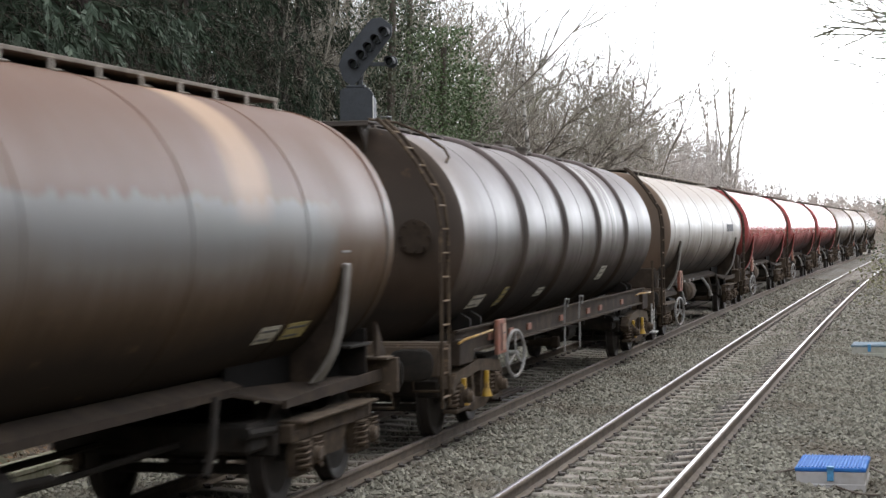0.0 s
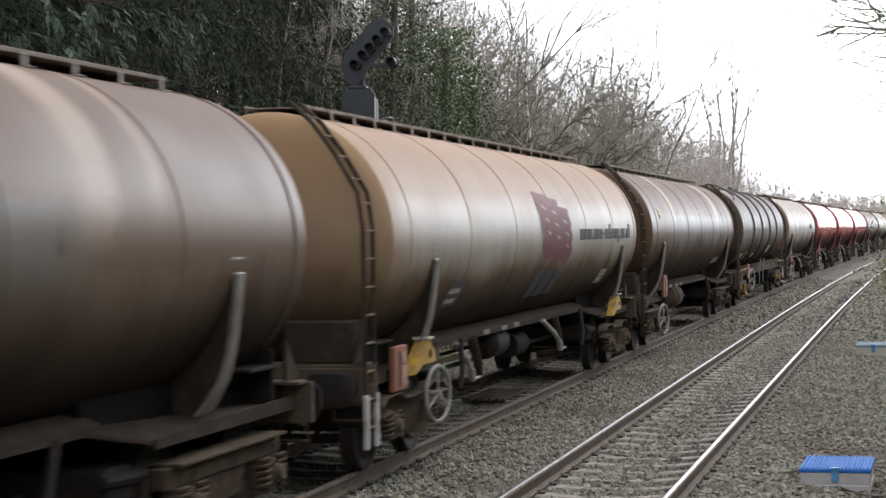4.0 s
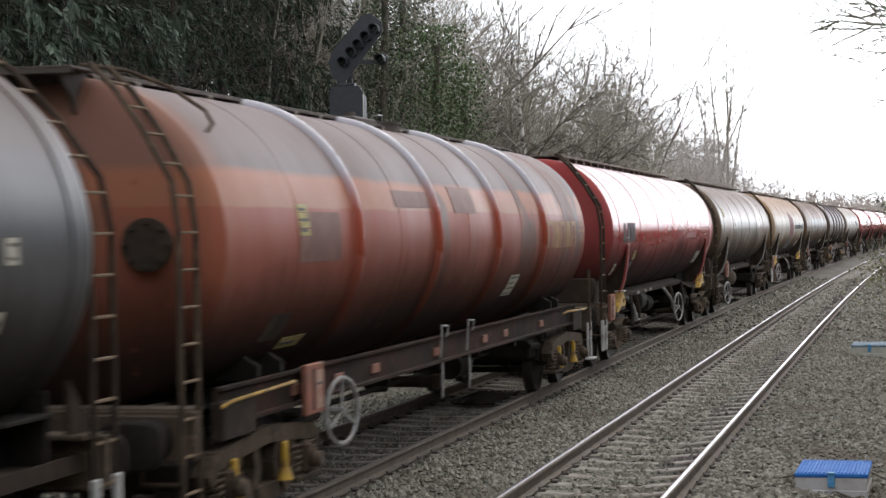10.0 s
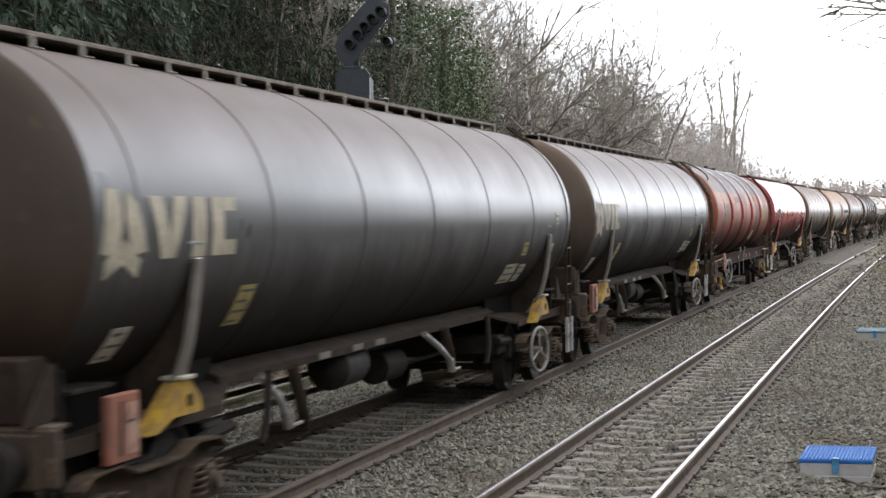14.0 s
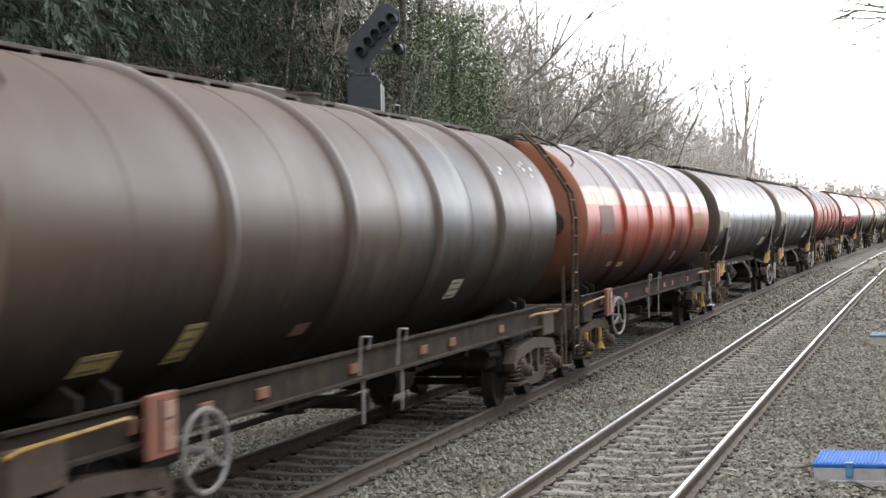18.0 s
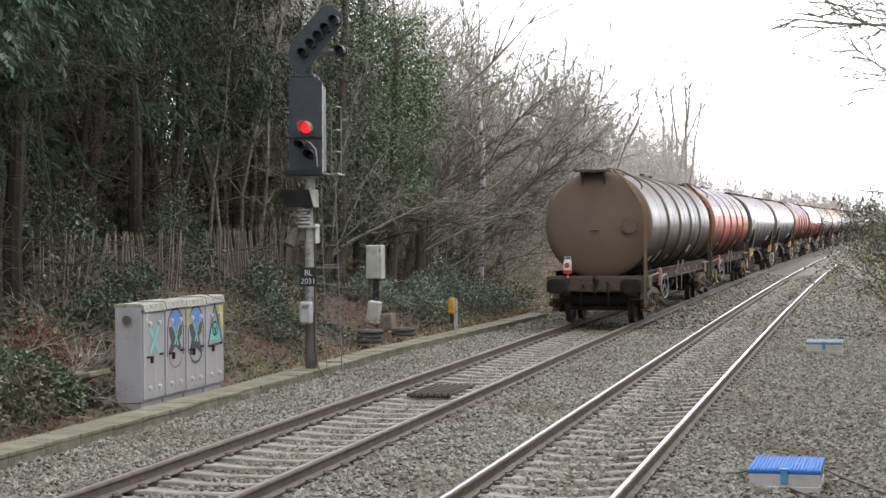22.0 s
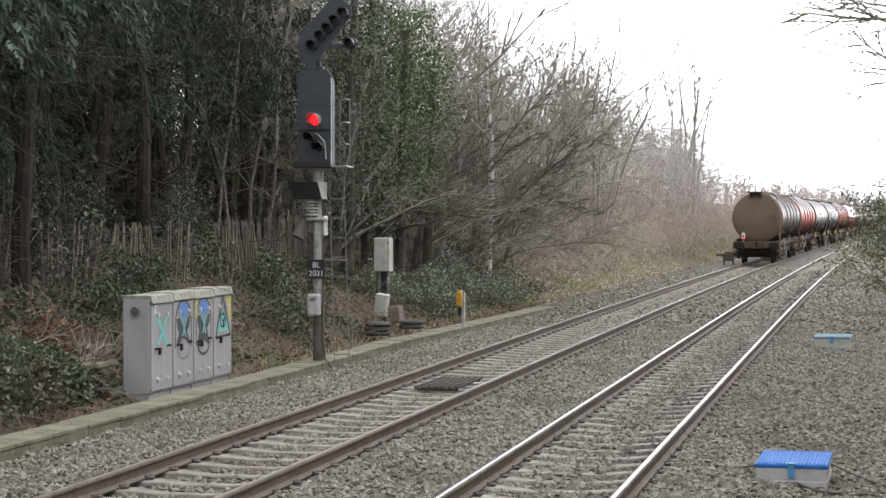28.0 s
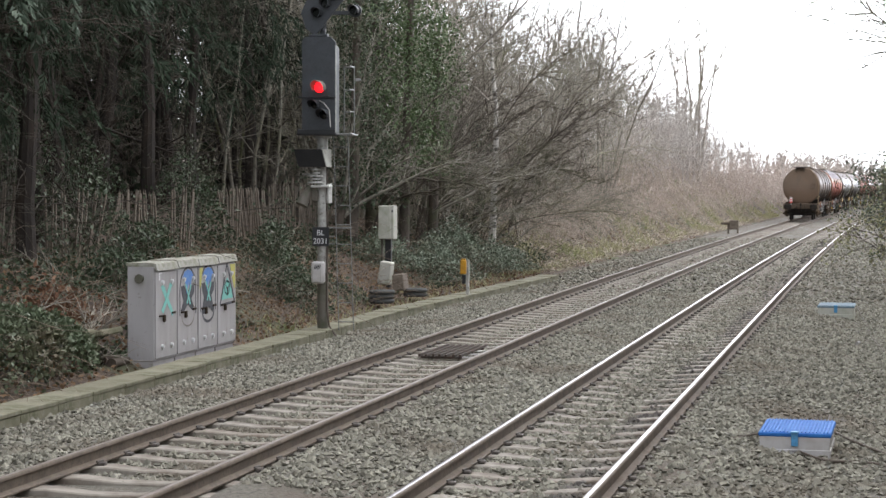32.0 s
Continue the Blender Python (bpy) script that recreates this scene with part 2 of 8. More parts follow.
    def gloss(self, scale, lo, hi, **kw):
        r = self.node("ShaderNodeMapRange")
        r.inputs[1].default_value, r.inputs[2].default_value = 0.3, 0.7
        r.inputs[3].default_value, r.inputs[4].default_value = lo, hi
        self.link(self.noise(scale, **kw), r.inputs[0])
        self.link(r.outputs[0], self.b.inputs["Roughness"])
        return self

    def glow(self, colour, strength):
        self.b.inputs["Emission Color"].default_value = rgb(colour)
        self.b.inputs["Emission Strength"].default_value = strength
        return self

    def done(self):
        self.link(self.col, self.b.inputs["Base Color"])
        return self.m


def plain(name, base, rough=0.6, metal=0.0, other=None, scale=6.0, bump=0.15, amount=0.7):
    m = Mat(name, base, rough, metal)
    other = other or tuple(c * 0.6 for c in base)
    m.spots(other, scale, 0.4, 0.75)
    m.spots(tuple(c * 0.8 for c in other), scale * 6, 0.5, 0.8)
    if bump:
        m.bump(scale * 10, bump, 0.004)
    return m.done()


M_RAIL_TOP = plain("polished_rail_steel", (0.33, 0.315, 0.32), 0.33, 1.0, (0.25, 0.225, 0.225), 3.0, 0.05)
M_RAIL_TOP_A = plain("worn_rail_steel", (0.19, 0.155, 0.135), 0.5, 0.15, (0.1, 0.075, 0.06), 3.0, 0.05)
M_RAIL_SIDE = plain("rusty_rail_web", (0.15, 0.116, 0.086), 0.85, 0.0, (0.085, 0.065, 0.048), 5.0, 0.4)
M_CLIP = plain("rail_fastening_iron", (0.13, 0.11, 0.095), 0.8, 0.0, (0.03, 0.026, 0.024), 20.0, 0.3)
M_SLEEPER = Mat("weathered_concrete_sleeper", (0.31, 0.285, 0.245), 0.9).spots((0.12, 0.095, 0.075), 2.5, 0.4, 0.65).spots((0.28, 0.255, 0.22), 25, 0.58, 0.78).each((0.18, 0.145, 0.11), 0.5).bump(60, 0.35, 0.006).done()
M_STONE = Mat("grey_brown_ballast_stone", (0.345, 0.33, 0.265), 0.92).island((0.075, 0.069, 0.052), 0.95).spots((0.15, 0.12, 0.09), 0.5, 0.5, 0.75).spots((0.3, 0.3, 0.27), 9, 0.58, 0.8).drip((0.07, 0.06, 0.06), 0.2, 0.8, 0.8).done()
M_BED = Mat("ballast_bed", (0.15, 0.14, 0.112), 0.95).spots((0.07, 0.06, 0.05), 22, 0.45, 0.66).spots((0.24, 0.225, 0.2), 30, 0.58, 0.72, offset=3).spots((0.1, 0.075, 0.055), 0.45, 0.45, 0.7).drip((0.06, 0.052, 0.05), 0.2, 0.8, 0.8).bump(24, 0.9, 0.03, rough=0.7).done()
M_SOIL = Mat("leaf_litter_soil", (0.085, 0.062, 0.045), 0.95).spots((0.16, 0.11, 0.07), 3, 0.45, 0.65).spots((0.04, 0.03, 0.024), 14, 0.45, 0.65).spots((0.07, 0.085, 0.035), 0.35, 0.5, 0.7).bump(12, 0.9, 0.05).done()
M_CONCRETE_GREEN = Mat("mossy_concrete", (0.22, 0.205, 0.145), 0.92).spots((0.105, 0.105, 0.055), 2.2, 0.4, 0.65).spots((0.26, 0.245, 0.19), 12, 0.55, 0.75).each((0.13, 0.12, 0.075), 0.6).bump(50, 0.4, 0.006).done()

# ---- ground, ballast, track ----
def lerp_table(x, table):
    for (x0, z0), (x1, z1) in zip(table, table[1:]):
        if x <= x1:
            return z0 + (z1 - z0) * max(0.0, (x - x0) / (x1 - x0))
    return table[-1][1]


BANK = [(-2000, 6.0), (-60, 5.0), (-16, 2.1), (-12.2, 1.85), (-9.2, 0.75), (-7.6, -0.02), (-7.0, -0.2), (-5.6, -0.36), (3.2, -0.38), (5.2, -0.25), (7.5, 0.5), (12, 1.0), (60, 1.0), (2000, 3.0)]


def ground_z(x, y):
    """Height of the earth at a distance x beside the line."""
    z = lerp_table(x, BANK)
    rough = min(1.0, max(0.0, (-7.2 - x) / 1.2)) + min(1.0, max(0.0, (x - 5.0) / 2.0))
    z += rough * (0.16 * noise.noise((x * 0.5, y * 0.5, 0)) + 0.05 * noise.noise((x * 2, y * 2, 3)))
    lift = min(1.0, max(0.0, (y - 62) / 50)) * min(1.0, max(0.0, (-7.6 - x) / 5)) * (1.0 - 0.55 * min(1.0, max(0.0, (y - 130) / 60)))
    return z + lift * 2.6


def build_ground():
    xs = [-2000, -900, -400, -200, -100, -60, -40, -28, -22, -18] + [-16 + 0.3 * i for i in range(32)] + [-6.4, -5.6, -3, 0, 3.2, 4.2, 5.2, 6, 7, 8.5, 11, 16, 30, 60, 120, 300, 800, 2000]
    ys = [-2000, -700, -200, -60, -20, 0, 8] + [12 + 0.5 * i for i in range(130)] + [77 + 2 * i for i in range(60)] + [200, 220, 250, 300, 360, 450, 600, 900, 1400, 2500]
    verts = [(x + bend(min(y, 450)), y, ground_z(x, y)) for y in ys for x in xs]
    n = len(xs)
    faces = [(j * n + i, j * n + i + 1, (j + 1) * n + i + 1, (j + 1) * n + i) for j in range(len(ys) - 1) for i in range(n - 1)]
    solo("ground", fast_mesh("ground", verts, faces, True), M_SOIL, "brown leaf litter and earth rising to a bank", "ground", kind="structure")


BED = [(-6.25, -0.2), (-5.45, -0.19), (-4.75, -0.15), (-4.3, -0.13), (-4.1, -0.165), (-2.5, -0.165), (-2.38, -0.122), (-2.15, -0.112), (-1.95, -0.125), (-1.65, -0.19), (-1.25, -0.18), (-0.92, -0.172), (-0.75, -0.2), (0.75, -0.2), (0.92, -0.172), (1.25, -0.182), (1.75, -0.24), (2.4, -0.33), (3.7, -0.36), (4.4, -0.36)]


def bed_z(x):
    return lerp_table(x, BED)


def build_ballast():
    ys = [-400 + 20 * i for i in range(20)] + [0 + 1.0 * i for i in range(60)] + [60 + 4 * i for i in range(60)] + [300 + 20 * i for i in range(8)]
    xs = sorted({x for x, _ in BED} | {-5.0, -3.3, -2.1, -1.5, -0.6, 0.0, 0.6, 2.0, 3.0})
    n = len(xs)
    verts = [(x + bend(y), y, bed_z(x) + 0.015 * noise.noise((x * 2, y * 2, 1))) for y in ys for x in xs]
    faces = [(j * n + i, j * n + i + 1, (j + 1) * n + i + 1, (j + 1) * n + i) for j in range(len(ys) - 1) for i in range(n - 1)]
    solo("ballast", fast_mesh("ballast", verts, faces, True), M_BED, "grey brown crushed stone ballast under two tracks", "ballast", kind="structure")


def scatter_stones(name, count, x0, x1, y0, y1, r0, r1, seed):
    """Loose broken stones, joined."""
    rng = np.random.default_rng(seed)
    x, y = rng.uniform(x0, x1, count), rng.uniform(y0, y1, count)
    keep = np.ones(count, bool)
    for c in (TRACK_A, TRACK_B):
        on_sleeper = (np.abs(x - c) < 1.24) & (np.abs(((y + 0.325) % 0.65) - 0.325) < 0.115)
        keep &= ~(on_sleeper & (rng.random(count) < np.where(np.abs(x - c) > 0.86, 0.08, np.where(c > -1, 0.7, 0.88))))
        for s in (-1, 1):
            keep &= np.abs(x - c - s * GAUGE_HALF) > 0.1
    x, y = x[keep], y[keep]
    n = len(x)
    z = np.interp(x, [b[0] for b in BED], [b[1] for b in BED])
    r = rng.uniform(r0, r1, n)
    base = np.array([(1, 0, 0), (0, 1, 0), (-1, 0, 0), (0, -1, 0), (0.1, 0.1, 0.75), (0, 0, -0.8)], float)
    ang = rng.uniform(0, 2 * np.pi, n)
    v = base[None] * rng.uniform(0.55, 1.25, (n, 6, 1)) * r[:, None, None]
    v[:, :, 2] += rng.uniform(-0.35, 0.35, (n, 6)) * r[:, None]
    c, s = np.cos(ang)[:, None], np.sin(ang)[:, None]
    vx, vy = v[:, :, 0] * c - v[:, :, 1] * s, v[:, :, 0] * s + v[:, :, 1] * c
    off = 1.02e-4 * np.maximum(0, y - 40) ** 2
    v = np.stack([vx + (x + off)[:, None], vy + y[:, None], v[:, :, 2] + (z + r * rng.uniform(0.0, 0.55, n))[:, None]], -1).reshape(-1, 3)
    f = np.array([(0, 1, 4), (1, 2, 4), (2, 3, 4), (3, 0, 4), (1, 0, 5), (2, 1, 5), (3, 2, 5), (0, 3, 5)])
    f = (f[None] + (np.arange(n) * 6)[:, None, None]).reshape(-1, 3)
    solo(name, fast_mesh(name, v, f), M_STONE, "loose angular grey and brown ballast stones", "ballast stones", kind="stuff")


RAIL = [(-0.036, -0.016), (-0.031, -0.007), (-0.02, -0.002), (0.0, 0.0), (0.02, -0.002), (0.031, -0.007), (0.036, -0.016), (0.036, -0.035), (0.01, -0.05), (0.01, -0.125), (0.07, -0.145), (0.07, -0.158), (-0.07, -0.158), (-0.07, -0.145), (-0.01, -0.125), (-0.01, -0.05), (-0.036, -0.035)]


def build_rail(x, z, top, parent):
    ys = [-398 + 20 * i for i in range(20)] + [2 + 2 * i for i in range(60)] + [122 + 6 * i for i in range(56)]
    me_v, me_f, n = [], [], len(RAIL)
    for y in ys:
        me_v += [(x + bend(y) + dx, y, z + dz) for dx, dz in RAIL]
    for j in range(len(ys) - 1):
        me_f += [(j * n + i, j * n + (i + 1) % n, (j + 1) * n + (i + 1) % n, (j + 1) * n + i) for i in range(n)]
    s = Shape()
    s.add(me_v, me_f)
    me = s.mesh("rail", 40)
    me.materials.append(M_RAIL_SIDE)
    me.materials.append(top)
    for poly in me.polygons:
        c = poly.center
        if c.z > z - 0.003 and abs(poly.normal.z) > 0.3:
            poly.material_index = 1
    part("rail", me, None, parent, "steel rail with a worn bright head and rusty web")


def sleeper_shape():
    s = Shape()
    prof = [(-1.25, 0.10, -0.07), (-0.95, 0.125, -0.01), (-0.55, 0.12, 0.0), (-0.2, 0.095, -0.028), (0.2, 0.095, -0.028), (0.55, 0.12, 0.0), (0.95, 0.125, -0.01), (1.25, 0.10, -0.07)]
    rows = []
    for x, w, z in prof:
        rows += [(x, -w - 0.02, z - 0.2), (x, -w, z - 0.012), (x, -w + 0.015, z), (x, w - 0.015, z), (x, w, z - 0.012), (x, w + 0.02, z - 0.2)]
    n = 6
    faces = [(j * n + i, j * n + i + 1, (j + 1) * n + i + 1, (j + 1) * n + i) for j in range(len(prof) - 1) for i in range(n - 1)]
    faces += [tuple(range(n)), tuple(range(len(rows) - n, len(rows)))[::-1]]
    return s.add(rows, faces)


def build_track(cx, z, top, label):
    tr = thing("railway_track", (0, 0, 0), label, "railway track", "running lines")
    for s in (-1, 1):
        build_rail(cx + s * GAUGE_HALF, z, top, tr)
    me = sleeper_shape().mesh("sleeper", 30)
    me.materials.append(M_SLEEPER)
    rest_v, rest_f, clips = [], [], Shape()
    base = np.array([v.co for v in me.vertices])
    polys = [tuple(p.vertices) for p in me.polygons]
    for i in range(-330, 420):
        y = 16.25 + 0.65 * i
        p = (cx + bend(y), y, z - 0.163)
        if 0 <= i < 130:
            ob = part("sleeper", me, M_SLEEPER, tr)
            ob.matrix_basis = pose(*p, random.uniform(-0.4, 0.4), random.uniform(-0.3, 0.3), heading(y) + random.uniform(-0.5, 0.5))
        else:
            k = len(rest_v)
            rest_v += [tuple(b + np.array(p)) for b in base]
            rest_f += [tuple(k + a for a in f) for f in polys]
        if 0 <= i < 110:
            for s in (-1, 1):
                for e in (-1, 1):
                    x = p[0] + s * GAUGE_HALF + e * 0.115
                    clips.box((x, y, z - 0.148), (0.07, 0.08, 0.03), 0.01)
                    clips.cyl((x - e * 0.03, y - 0.06, z - 0.125), (x - e * 0.02, y + 0.06, z - 0.128), 0.011, n=5)
    far = Shape()
    far.add(rest_v, rest_f)
    tagged(part("sleeper_run", far, M_SLEEPER, tr, "weathered concrete sleepers", smooth=0), kind="stuff")
    tagged(part("rail_fastening", clips, M_CLIP, tr, "dark iron rail fastenings", smooth=0), kind="stuff")


def build_trough():
    """Concrete cable trough: each lid and each side piece is a part."""
    tr = thing("cable_trough", (0, 0, 0), "mossy concrete cable trough with loose lids beside the track", "cable trough")
    line = [(-6.5, 4.0), (-6.5, 30.0), (-6.56, 37.0), (-6.2, 46.0), (-5.9, 54.0), (-5.6, 66.0), (-5.6, 90.0)]
    lid = Shape().box((0, 0, 0), (0.5, 0.985, 0.05), 0.008).mesh("lid")
    side = Shape().box((0, 0, 0), (0.06, 0.985, 0.2), 0.008).mesh("side_wall")
    y = 8.0
    while y < 53:
        for (x0, y0), (x1, y1) in zip(line, line[1:]):
            if y0 <= y < y1:
                x, turn = x0 + (x1 - x0) * (y - y0) / (y1 - y0), -math.degrees(math.atan2(x1 - x0, y1 - y0))
        j = random.uniform(-0.012, 0.012)
        part("lid", lid, M_CONCRETE_GREEN, tr, at=pose(x + j, y, -0.072 + random.uniform(-0.008, 0.006), random.uniform(-0.4, 0.4), random.uniform(-0.8, 0.8), turn + random.uniform(-0.7, 0.7)))
        for s in (-1, 1):
            part("side_wall", side, M_CONCRETE_GREEN, tr, at=pose(x + s * 0.215, y, -0.2, 0, 0, turn))
        y += 1.0


# ---- tank wagons ----
RT, ZT = 1.29, 2.345          # tank radius and axis height over the rail
SPEED = 8.95
# centres of the wagons at 19 s, the last wagon first
CENTRES = [27.0, 45.6, 64.2, 83.25, 102.4, 121.55, 140.75, 160.3, 179.42, 199.2] + [218.6 + 19.4 * i for i in range(7)]


def tank_paint(name, low, mid=None, top=None, z1=0.35, z2=0.7, film=(0.12, 0.08, 0.05), film_amount=0.6, streak=(0.3, 0.2, 0.13), patches=None, rough=(0.4, 0.6), seed=0.0, shine=0.4, edge=(-0.18, 0.22), dust=0.0, hoops=(), washed=None, end_dust=None, streaks=0.5, band_low=None, tone=0.8, belly=(-0.15, -0.85), dusty_top=0.5):
    """Weathered tank paint: bands by height over the tank's axis, run-down streaks, a washed
    flank, pale hoops where the saddles sit, dust thrown on one end, brown film, belly of oily grime and painted shade."""
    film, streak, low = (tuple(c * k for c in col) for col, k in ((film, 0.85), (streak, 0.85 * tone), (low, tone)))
    top, patches, mid = (tuple(c * k for c in col) if col else None for col, k in ((top, 0.75 * tone), (patches, 0.75), (mid, tone)))
    m = Mat(name, low, 0.4)
    m.b.inputs["IOR"].default_value = 1.5
    m.b.inputs["Sheen Weight"].default_value, m.b.inputs["Sheen Roughness"].default_value = dust, 0.3
    y, z = m.axis(1), m.axis(2)
    zw = m.wobble(z, m.noise(2.0, 4, (1, 1, 0.4), offset=seed), 0.05)
    runs = m.noise(2.2, 5, (0.25, 1.6, 0.1), offset=seed + 1, rough=0.7)
    m.over(streak, m.times(m.ramp(runs, 0.5, 0.74), streaks))
    m.over(tuple(c * 0.5 for c in low), m.times(m.ramp(m.noise(1.3, 6, (0.4, 1.6, 0.2), offset=seed + 7), 0.55, 0.8), 0.35))
    if mid:
        band = m.ramp(zw, ZT + z1 - 0.01, ZT + z1 + 0.01)
        worn = m.ramp(m.noise(1.6, 6, (0.6, 0.5, 1), offset=seed + 14, rough=0.7), 0.22, 0.4)
        m.over(mid, m.times(band, worn) if band_low else band)
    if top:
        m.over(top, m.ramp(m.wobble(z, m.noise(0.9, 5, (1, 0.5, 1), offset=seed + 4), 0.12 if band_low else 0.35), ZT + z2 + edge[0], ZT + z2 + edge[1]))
    m.over(streak, m.times(m.ramp(runs, 0.55, 0.78), streaks * 0.5))
    if patches:
        m.over(patches, m.ramp(m.noise(0.55, 3, (1, 1, 0.7), offset=seed + 9), 0.6, 0.64))
    if washed:
        # a flank rinsed by rain: ragged upper edge, sides that fade out
        y0, y1, z0, z3, colour = washed
        ragged = m.wobble(z, m.noise(2.6, 4, (0.2, 2.2, 0.3), offset=seed + 12), 0.3)
        side = m.times(m.ramp(m.wobble(y, m.noise(1.1, 3, offset=seed + 5), 1.6), y0 - 0.3, y0 + 0.5), m.ramp(m.wobble(y, m.noise(1.1, 3, offset=seed + 6), 1.6), y1 + 0.4, y1 - 0.4))
        level = m.times(m.ramp(ragged, ZT + z3 + 0.03, ZT + z3 - 0.03), m.ramp(z, ZT + z0 - 0.25, ZT + z0 + 0.2))
        m.over(tuple(c * tone for c in colour), m.times(m.times(side, level), 0.92))
    for y0, wide, zlow, colour, strength in hoops:
        # drawn along the curve: leans a little as the run-off does
        yy = m.wobble(m.wobble(y, z, -0.25), m.noise(1.4, 3, (0.5, 0.5, 1), offset=seed + y0), 0.3)
        shift = y0 - 0.25 * (ZT + 0.5) + 0.125
        hoop = m.times(m.ramp(yy, shift - wide, shift - wide * 0.3), m.ramp(yy, shift + wide, shift + wide * 0.4))
        m.over(tuple(c * tone for c in colour), m.times(m.times(hoop, m.ramp(z, ZT + zlow - 0.1, ZT + zlow + 0.25)), strength))
    if end_dust:
        colour, y0, y1, strength = end_dust if len(end_dust) == 4 else (*end_dust, 0.85)
        m.over(tuple(c * tone for c in colour), m.times(m.ramp(m.wobble(y, m.noise(1.2, 4, offset=seed + 8), 0.5), y0, y1), strength))
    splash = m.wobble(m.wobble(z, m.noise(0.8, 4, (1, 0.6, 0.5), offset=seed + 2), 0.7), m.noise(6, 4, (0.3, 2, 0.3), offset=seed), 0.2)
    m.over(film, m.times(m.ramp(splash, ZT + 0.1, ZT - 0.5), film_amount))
    # near-black belly: oily grime together with the underside's shade, in one colour
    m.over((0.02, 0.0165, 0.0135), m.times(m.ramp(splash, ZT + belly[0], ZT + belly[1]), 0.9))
    m.spots(tuple(c * 1.3 for c in film), 7, 0.64, 0.82, offset=seed + 3)
    # grime is dull: the film takes the gloss away
    m.gloss(1.5, rough[0], rough[1], stretch=(0.5, 0.8, 0.3), offset=seed)
    lower = m.ramp(splash, ZT - 0.1, ZT - 0.6)
    upper = m.times(m.ramp(m.wobble(z, m.noise(1.1, 3, offset=seed + 11), 0.4), ZT + 0.3, ZT + 0.95), dusty_top)
    both = m.node("ShaderNodeMath", operation="MAXIMUM")
    m.link(lower, both.inputs[0])
    m.link(upper, both.inputs[1])
    dull = both.outputs[0]
    mr = m.node("ShaderNodeMix")
    m.link(dull, mr.inputs[0])
    m.link(m.b.inputs["Roughness"].links[0].from_socket, mr.inputs[2])
    mr.inputs[3].default_value = 0.9
    m.link(mr.outputs[0], m.b.inputs["Roughness"])
    sp = m.node("ShaderNodeMapRange")
    sp.inputs[3].default_value, sp.inputs[4].default_value = shine, 0.06
    m.link(dull, sp.inputs[0])
    m.link(sp.outputs[0], m.b.inputs["Specular IOR Level"])
    b = m.node("ShaderNodeBump")
    b.inputs["Strength"].default_value, b.inputs["Distance"].default_value = 0.07, 0.03
    m.link(m.noise(0.9, 2, (0.5, 1, 1), offset=seed), b.inputs["Height"])
    m.link(b.outputs[0], m.b.inputs["Normal"])
    return m.done()


M_FRAME = Mat("grimy_brown_underframe", (0.042, 0.031, 0.023), 0.9).spots((0.072, 0.052, 0.036), 3, 0.45, 0.7).spots((0.03, 0.023, 0.018), 7, 0.5, 0.7).bump(40, 0.3, 0.004).done()
M_BOGIE = Mat("brake_dust_brown_cast_steel", (0.082, 0.06, 0.041), 0.9).spots((0.042, 0.031, 0.023), 4, 0.42, 0.65).spots((0.14, 0.1, 0.064), 11, 0.55, 0.75).bump(50, 0.4, 0.004).done()
M_DARK = plain("oily_black_steel", (0.018, 0.016, 0.014), 0.8, 0.0, (0.035, 0.028, 0.022), 6.0, 0.2)
M_WHEEL = plain("wheel_steel", (0.035, 0.027, 0.022), 0.7, 0.1, (0.02, 0.016, 0.014), 8.0, 0.2)
M_YELLOW = Mat("grimy_yellow_paint", (0.5, 0.3, 0.03), 0.5).spots((0.2, 0.12, 0.05), 5, 0.45, 0.7).spots((0.08, 0.06, 0.04), 16, 0.58, 0.75).done()
M_GREYLIGHT = plain("pale_grey_paint", (0.34, 0.34, 0.33), 0.5, 0.0, (0.2, 0.17, 0.14), 6.0, 0.1)
M_ORANGE_BOX = Mat("faded_red_label_box", (0.29, 0.105, 0.065), 0.7).spots((0.16, 0.09, 0.06), 6, 0.45, 0.7).done()
M_CARD = Mat("sun_faded_card", (0.42, 0.27, 0.2), 0.7).spots((0.3, 0.12, 0.08), 7, 0.5, 0.62).done()
M_ORANGE_SPRING = Mat("orange_primer_axlebox", (0.4, 0.2, 0.09), 0.6).spots((0.15, 0.08, 0.04), 12, 0.45, 0.7).done()
M_PLATE = Mat("dirty_cream_data_panel", (0.48, 0.45, 0.36), 0.6).spots((0.22, 0.17, 0.1), 9, 0.45, 0.7).done()
M_PLATE_Y = Mat("dirty_yellow_data_panel", (0.4, 0.32, 0.1), 0.6).spots((0.18, 0.13, 0.06), 9, 0.45, 0.7).done()
M_BRACKET = plain("dusty_bracket_steel", (0.36, 0.32, 0.27), 0.6, 0.0, (0.2, 0.16, 0.12), 9.0, 0.1)
M_WALKDARK = Mat("sooty_catwalk_steel", (0.07, 0.056, 0.045), 0.8).spots((0.13, 0.1, 0.08), 6, 0.5, 0.7).bump(40, 0.3, 0.004).done()
M_WALK = Mat("dusty_catwalk_steel", (0.2, 0.17, 0.135), 0.8).spots((0.1, 0.08, 0.06), 6, 0.45, 0.7).bump(40, 0.3, 0.004).done()
M_INK = plain("faded_dark_lettering", (0.035, 0.037, 0.04), 0.6)
M_CREAM_INK = plain("faded_cream_lettering", (0.5, 0.44, 0.32), 0.6)
M_OCHRE_INK = plain("faded_ochre_lettering", (0.42, 0.23, 0.09), 0.6)
M_MAROON = plain("faded_maroon_emblem", (0.17, 0.035, 0.045), 0.6)
